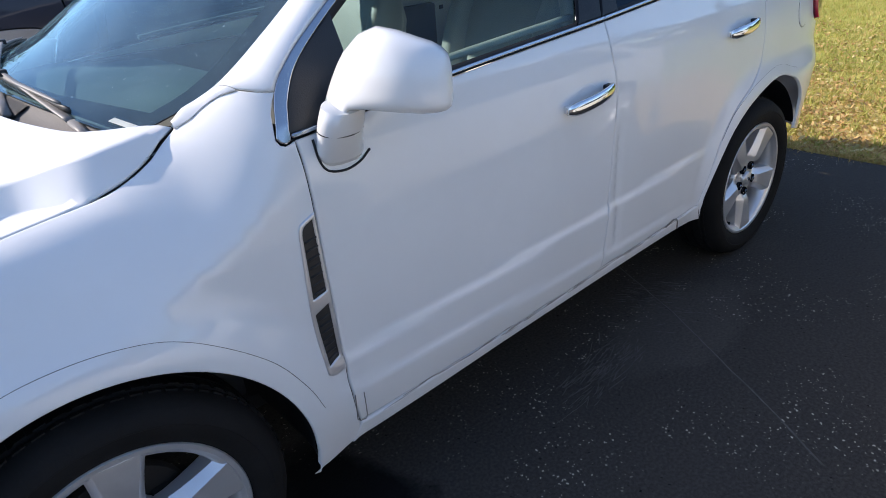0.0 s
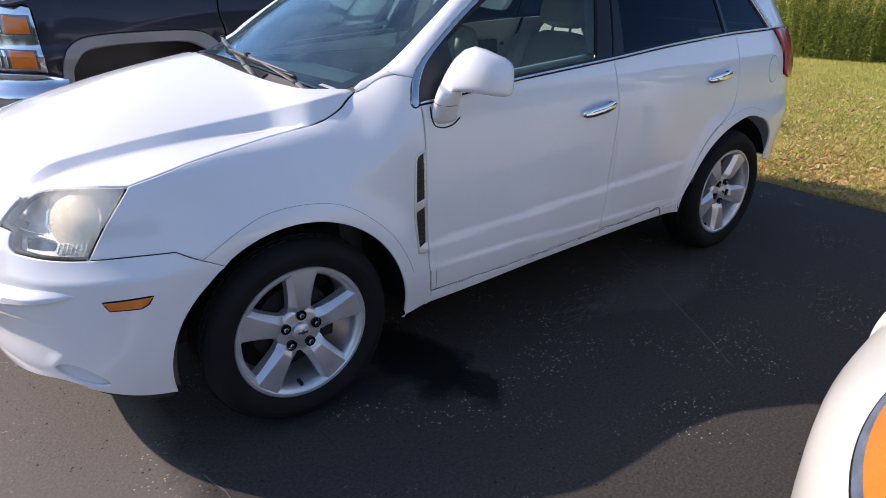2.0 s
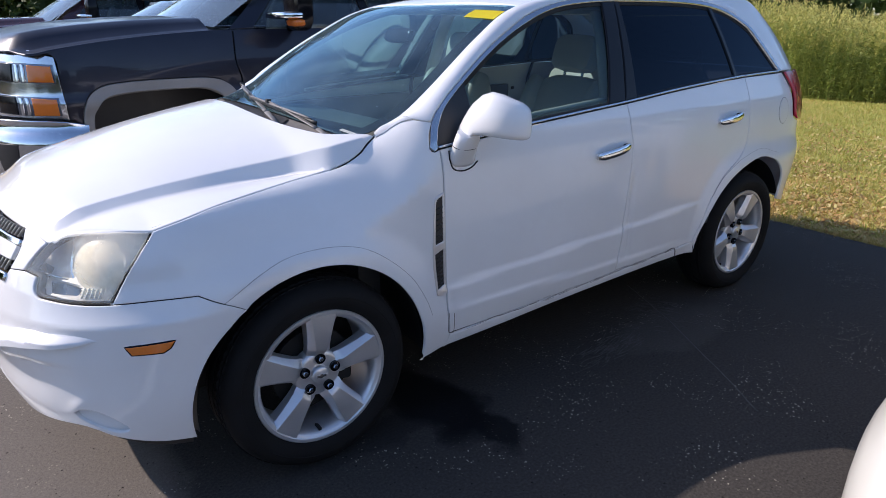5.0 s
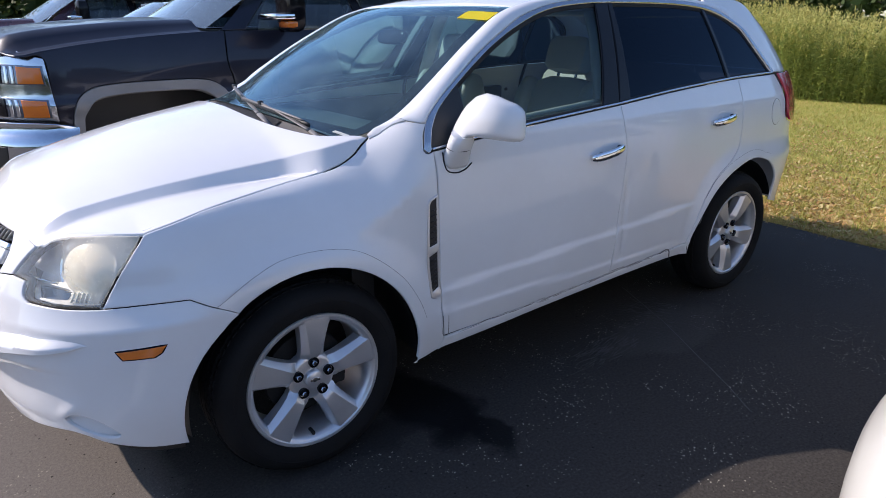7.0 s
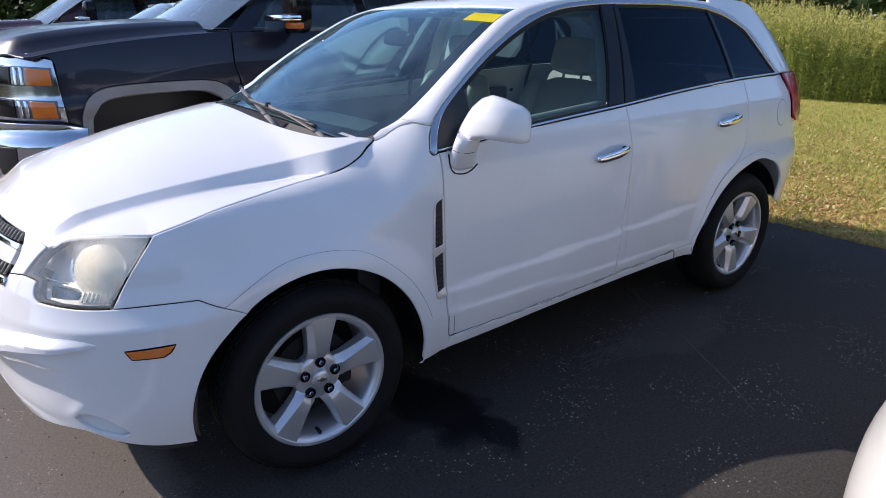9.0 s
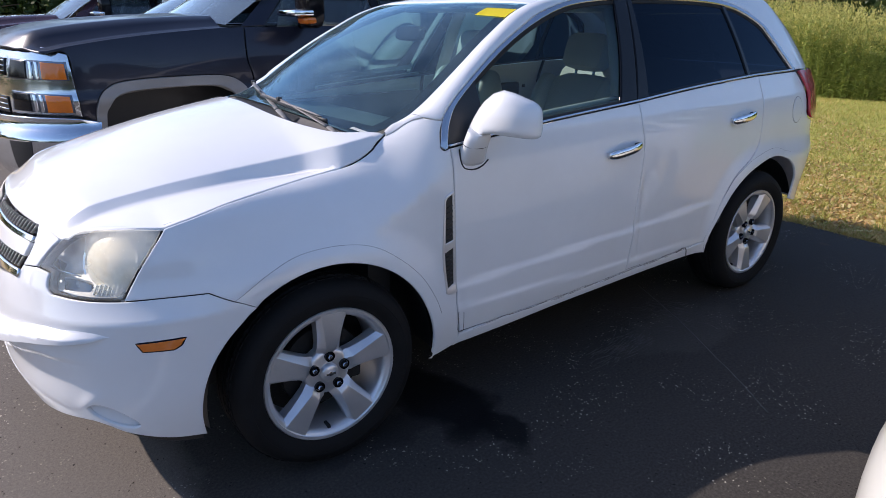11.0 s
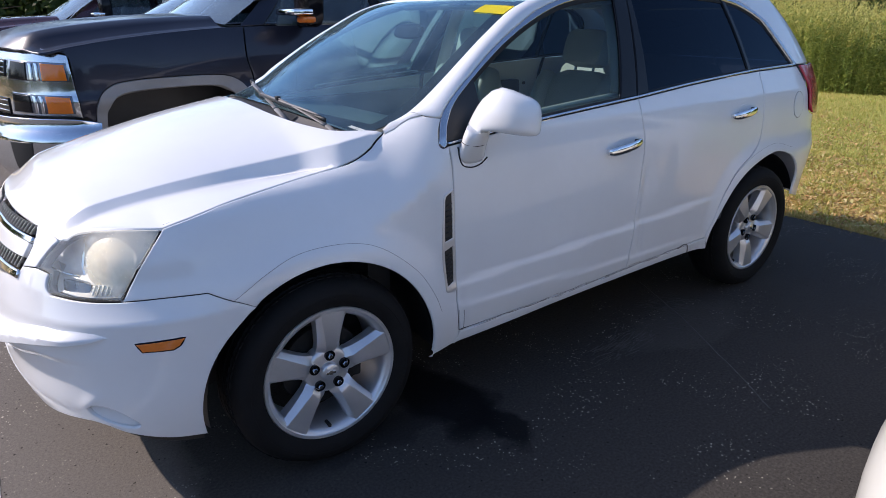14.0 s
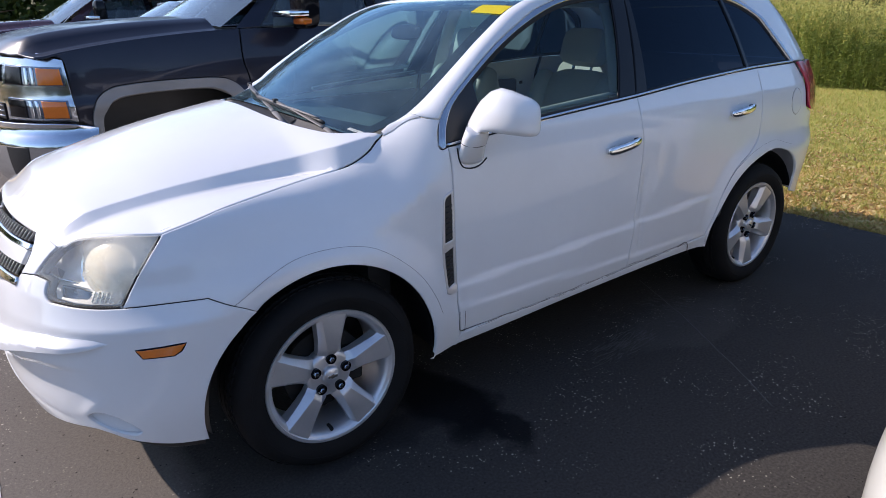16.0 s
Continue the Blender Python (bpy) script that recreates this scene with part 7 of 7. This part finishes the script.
def road_car(name, label, category, paint, dx, dy, length, width, hood_z, belt_z, roof_z, amber):
    """A plain parked car facing -x, its middle at y = 0 and its nose at x = 0 before it is moved."""
    car = thing(name, label, category, (dx, dy, 0))
    hw, L = width / 2, length
    cowl, axle, axle2 = 0.27 * L, 0.19 * L, 0.79 * L

    def half(x, z):
        w = hw * (1 - 0.05 * ((x / L - 0.5) / 0.5) ** 2)
        low = 0.03 * max(0.0, (0.45 - z) / 0.2) ** 1.5
        sh = hood_z - 0.28
        roll = 0.30 * max(0.0, (z - sh) / 0.30) ** 2.2 * (1 - ramp(cowl - 0.1, cowl + 0.25, x)) if z > sh else 0.0
        h = max(0.0, z - belt_z)
        return w - low - roll - (0.42 * h + 0.2 * h * h)

    def cw(s, z):
        if s < 0.55:
            w = half(0.55, z)
            f = lerp_table(((0.2, 0.10), (0.35, 0.02), (0.55, 0.0), (hood_z - 0.12, 0.10), (hood_z, 0.22)), z)
            x, y = bezier((0.55 + 0.75, w), (0.55 + 0.15, w - 0.02), (f + 0.05, hw - 0.26), (f, 0.0), min(1.0, 0.55 - s))
            return Vector((x, -y, z))
        if s > L - 0.5:
            w = half(L - 0.5, z)
            x, y = bezier((L - 0.5, w), (L - 0.2, w), (L, hw - 0.2), (L, 0.0), min(1.0, s - L + 0.5))
            return Vector((x, -y, z))
        if s < 1.30:
            k = (1.30 - s) / 0.75
            return cw(0.5499, z) * k + Vector((1.30, -half(1.30, z), z)) * (1 - k)
        return Vector((s, -half(s, z), z))

    def two(nm, edge, mat, under=car, **kw):
        got = [skin(nm, edge, cw, mat, under, flip=f, **kw) for f in (False, True)]
        return got

    arch_f, arch_r = arc(1.30 + (axle - 1.30) * 1.0 if axle > 1.30 else 1.30, 0.33, 0.37, 180, 0, 20), arc(axle2, 0.33, 0.37, 180, 0, 20)
    fx = arch_f[10][0]
    two("body_side", outline([(0.55, hood_z), (0.9, hood_z + 0.01), (fx, hood_z + 0.01), (cowl + 0.1, belt_z)], [(cowl + 0.1, belt_z), (L - 0.5, belt_z + 0.04)], [(L - 0.5, belt_z + 0.04), (L - 0.5, 0.25)],
                             [(L - 0.5, 0.25), *arch_r[::-1], (fx + 0.37, 0.25)], [(fx + 0.37, 0.25), *arch_f[::-1], (0.85, 0.25)], [(0.85, 0.25), (0.55, 0.25)], [(0.55, 0.25), (0.55, hood_z)]), paint, step=0.05)
    two("front_bumper", outline([(0.55, hood_z), (0.55, 0.22)], [(0.55, 0.22), (-0.45, 0.22)], [(-0.45, 0.22), (-0.45, hood_z - 0.10)], [(-0.45, hood_z - 0.10), (-0.20, hood_z - 0.05), (0.10, hood_z), (0.55, hood_z)]), paint, step=0.05)
    two("rear_body", outline([(L - 0.5, 0.25), (L + 0.5, 0.25)], [(L + 0.5, 0.25), (L + 0.5, belt_z + 0.04)], [(L + 0.5, belt_z + 0.04), (L - 0.5, belt_z + 0.04)], [(L - 0.5, belt_z + 0.04), (L - 0.5, 0.25)]), paint, step=0.08)
    two("side_glass", outline([(cowl + 0.35, belt_z + 0.01), (L - 0.75, belt_z + 0.04)], [(L - 0.75, belt_z + 0.04), (L - 1.15, roof_z - 0.10)], [(L - 1.15, roof_z - 0.10), (cowl + 1.05, roof_z - 0.09)], [(cowl + 1.05, roof_z - 0.09), (cowl + 0.35, belt_z + 0.01)]), CAR_GLASS, step=0.1, lift=-0.01)
    two("roof_frame", outline([(cowl + 0.10, belt_z), (cowl + 0.33, belt_z)], [(cowl + 0.33, belt_z), (cowl + 1.03, roof_z - 0.085)], [(cowl + 1.03, roof_z - 0.085), (L - 1.14, roof_z - 0.095)], [(L - 1.14, roof_z - 0.095), (L - 0.73, belt_z + 0.04)],
                              [(L - 0.73, belt_z + 0.04), (L - 0.5, belt_z + 0.04)], [(L - 0.5, belt_z + 0.04), (L - 1.05, roof_z - 0.04)], [(L - 1.05, roof_z - 0.04), (cowl + 0.95, roof_z - 0.04)], [(cowl + 0.95, roof_z - 0.04), (cowl + 0.10, belt_z)]), paint, step=0.06)

    def hood(x, y):
        u = min(1.0, abs(y) / (hw - 0.25))
        edge = hood_z - 0.004 + 0.10 * ramp(0.9, cowl + 0.2, x) - 0.10 * (1 - ramp(0.10, 0.45, x))
        return Vector((x, y, edge + 0.07 * (1 - u ** 2.5) * (0.35 + 0.65 * ramp(0.1, 0.6, x))))

    front = [(cw(s, z).x, cw(s, z).y) for s, z in ((0.50, hood_z), (0.35, hood_z), (0.2, hood_z), (0.10, hood_z), (-0.05, hood_z - 0.025), (-0.20, hood_z - 0.05), (-0.40, hood_z - 0.09))]
    half_line = [(cowl + 0.05, -hw + 0.20), (1.30, -hw + 0.31)] + front + [(front[-1][0], 0.0)]
    skin("hood", outline(half_line[:2], half_line[1:], [(x, -y) for x, y in half_line[1:]][::-1], [(x, -y) for x, y in half_line[:2]][::-1], [(cowl + 0.05, hw - 0.20), (cowl - 0.05, 0.0), (cowl + 0.05, -hw + 0.20)]), hood, paint, car, step=0.05)
    bm, rows = bmesh.new(), []
    for i in range(9):
        t = i / 8
        rows.append([bm.verts.new((cowl + 0.08 - 0.10 * (1 - v * v) + t * 0.95, v * (hw - 0.12 - 0.17 * t), belt_z + 0.02 + 0.03 * (1 - v * v) + t * (roof_z - belt_z - 0.05))) for v in (-1 + j / 6 for j in range(13))])
    for p, q in zip(rows, rows[1:]):
        for j in range(12):
            bm.faces.new((p[j], q[j], q[j + 1], p[j + 1]))
    finish(bm, "windshield", CAR_GLASS, car)
    bm = bmesh.new()
    box(bm, (cowl + 0.95, -hw + 0.26, roof_z - 0.06), (L - 1.05, hw - 0.26, roof_z), 0.028)
    part("roof", bm, paint, car)
    # rear window and deck
    bm, rows = bmesh.new(), []
    for i in range(7):
        t = i / 6
        rows.append([bm.verts.new((L - 1.10 + 0.52 * t + 0.06 * (1 - v * v), v * (hw - 0.27 + 0.13 * t), roof_z - 0.03 - t * (roof_z - belt_z - 0.08) + 0.02 * (1 - v * v))) for v in (-1 + j / 6 for j in range(13))])
    for p, q in zip(rows, rows[1:]):
        for j in range(12):
            bm.faces.new((p[j], q[j], q[j + 1], p[j + 1]))
    bmesh.ops.recalc_face_normals(bm, faces=bm.faces[:])
    finish(bm, "rear_window", CAR_GLASS, car)
    bm, rows = bmesh.new(), []
    for i in range(13):
        p = cw(L - 0.66 + 1.14 * i / 12, belt_z + 0.035)
        rows.append([bm.verts.new((p.x - 0.004, p.y * v, p.z + 0.035 * (1 - v * v) ** 0.5 * (1 - (i / 12) ** 2))) for v in (-1 + j / 8 for j in range(17))])
    for p, q in zip(rows, rows[1:]):
        for j in range(16):
            bm.faces.new((p[j], q[j], q[j + 1], p[j + 1]))
    bmesh.ops.recalc_face_normals(bm, faces=bm.faces[:])
    finish(bm, "trunk_lid", paint, car)
    bm = bmesh.new()
    box(bm, (0.35, -hw + 0.25, 0.2), (L - 0.3, hw - 0.25, 0.5), 0.02)
    box(bm, (0.45, -hw + 0.3, 0.4), (cowl, hw - 0.3, hood_z - 0.14), 0.02)
    part("chassis", bm, BLACK_TRIM, car)
    for f, side in enumerate((False, True)):
        e = outline([(0.28, hood_z - 0.030), (0.20, hood_z - 0.006), (0.05, hood_z - 0.006), (-0.10, hood_z - 0.04), (-0.22, hood_z - 0.06)], [(-0.22, hood_z - 0.06), (-0.24, hood_z - 0.17)], [(-0.24, hood_z - 0.17), (-0.12, hood_z - 0.165), (0.05, hood_z - 0.125), (0.28, hood_z - 0.030)])
        lamp = skin("headlight", e, cw, CLEAR_LAMP, car, step=0.03, lift=0.006, flip=side, label="clear swept headlight")
        skin("lamp_bezel", e, cw, GLOSS_BLACK, lamp, step=0.03, lift=0.003, gap=-0.005, flip=side)
        e = outline([(0.215, hood_z - 0.041), (0.05, hood_z - 0.100), (-0.14, hood_z - 0.146)], [(-0.14, hood_z - 0.146), (-0.14, hood_z - 0.096)], [(-0.14, hood_z - 0.096), (0.05, hood_z - 0.058), (0.215, hood_z - 0.033)])
        skin("amber_lamp", e, cw, amber, lamp, step=0.02, lift=0.012, flip=side)
        for ax in (fx, axle2):
            plain_wheel(car, (ax, (-hw + 0.10) * (1 if not side else -1), 0.32), 0.32, ALLOY, -1 if not side else 1, 0.21)
    return car


road_car("sedan", "cream-white sedan with clear headlights and amber lamps", "car", CREAM, -0.20, -3.15, 4.7, 1.86, 0.86, 0.98, 1.46, AMBER)
road_car("crossover_car", "grey-blue crossover car with a sunlit windshield", "car", BLUE_PAINT, -0.75, 5.95, 4.6, 1.85, 1.10, 1.22, 1.72, AMBER)
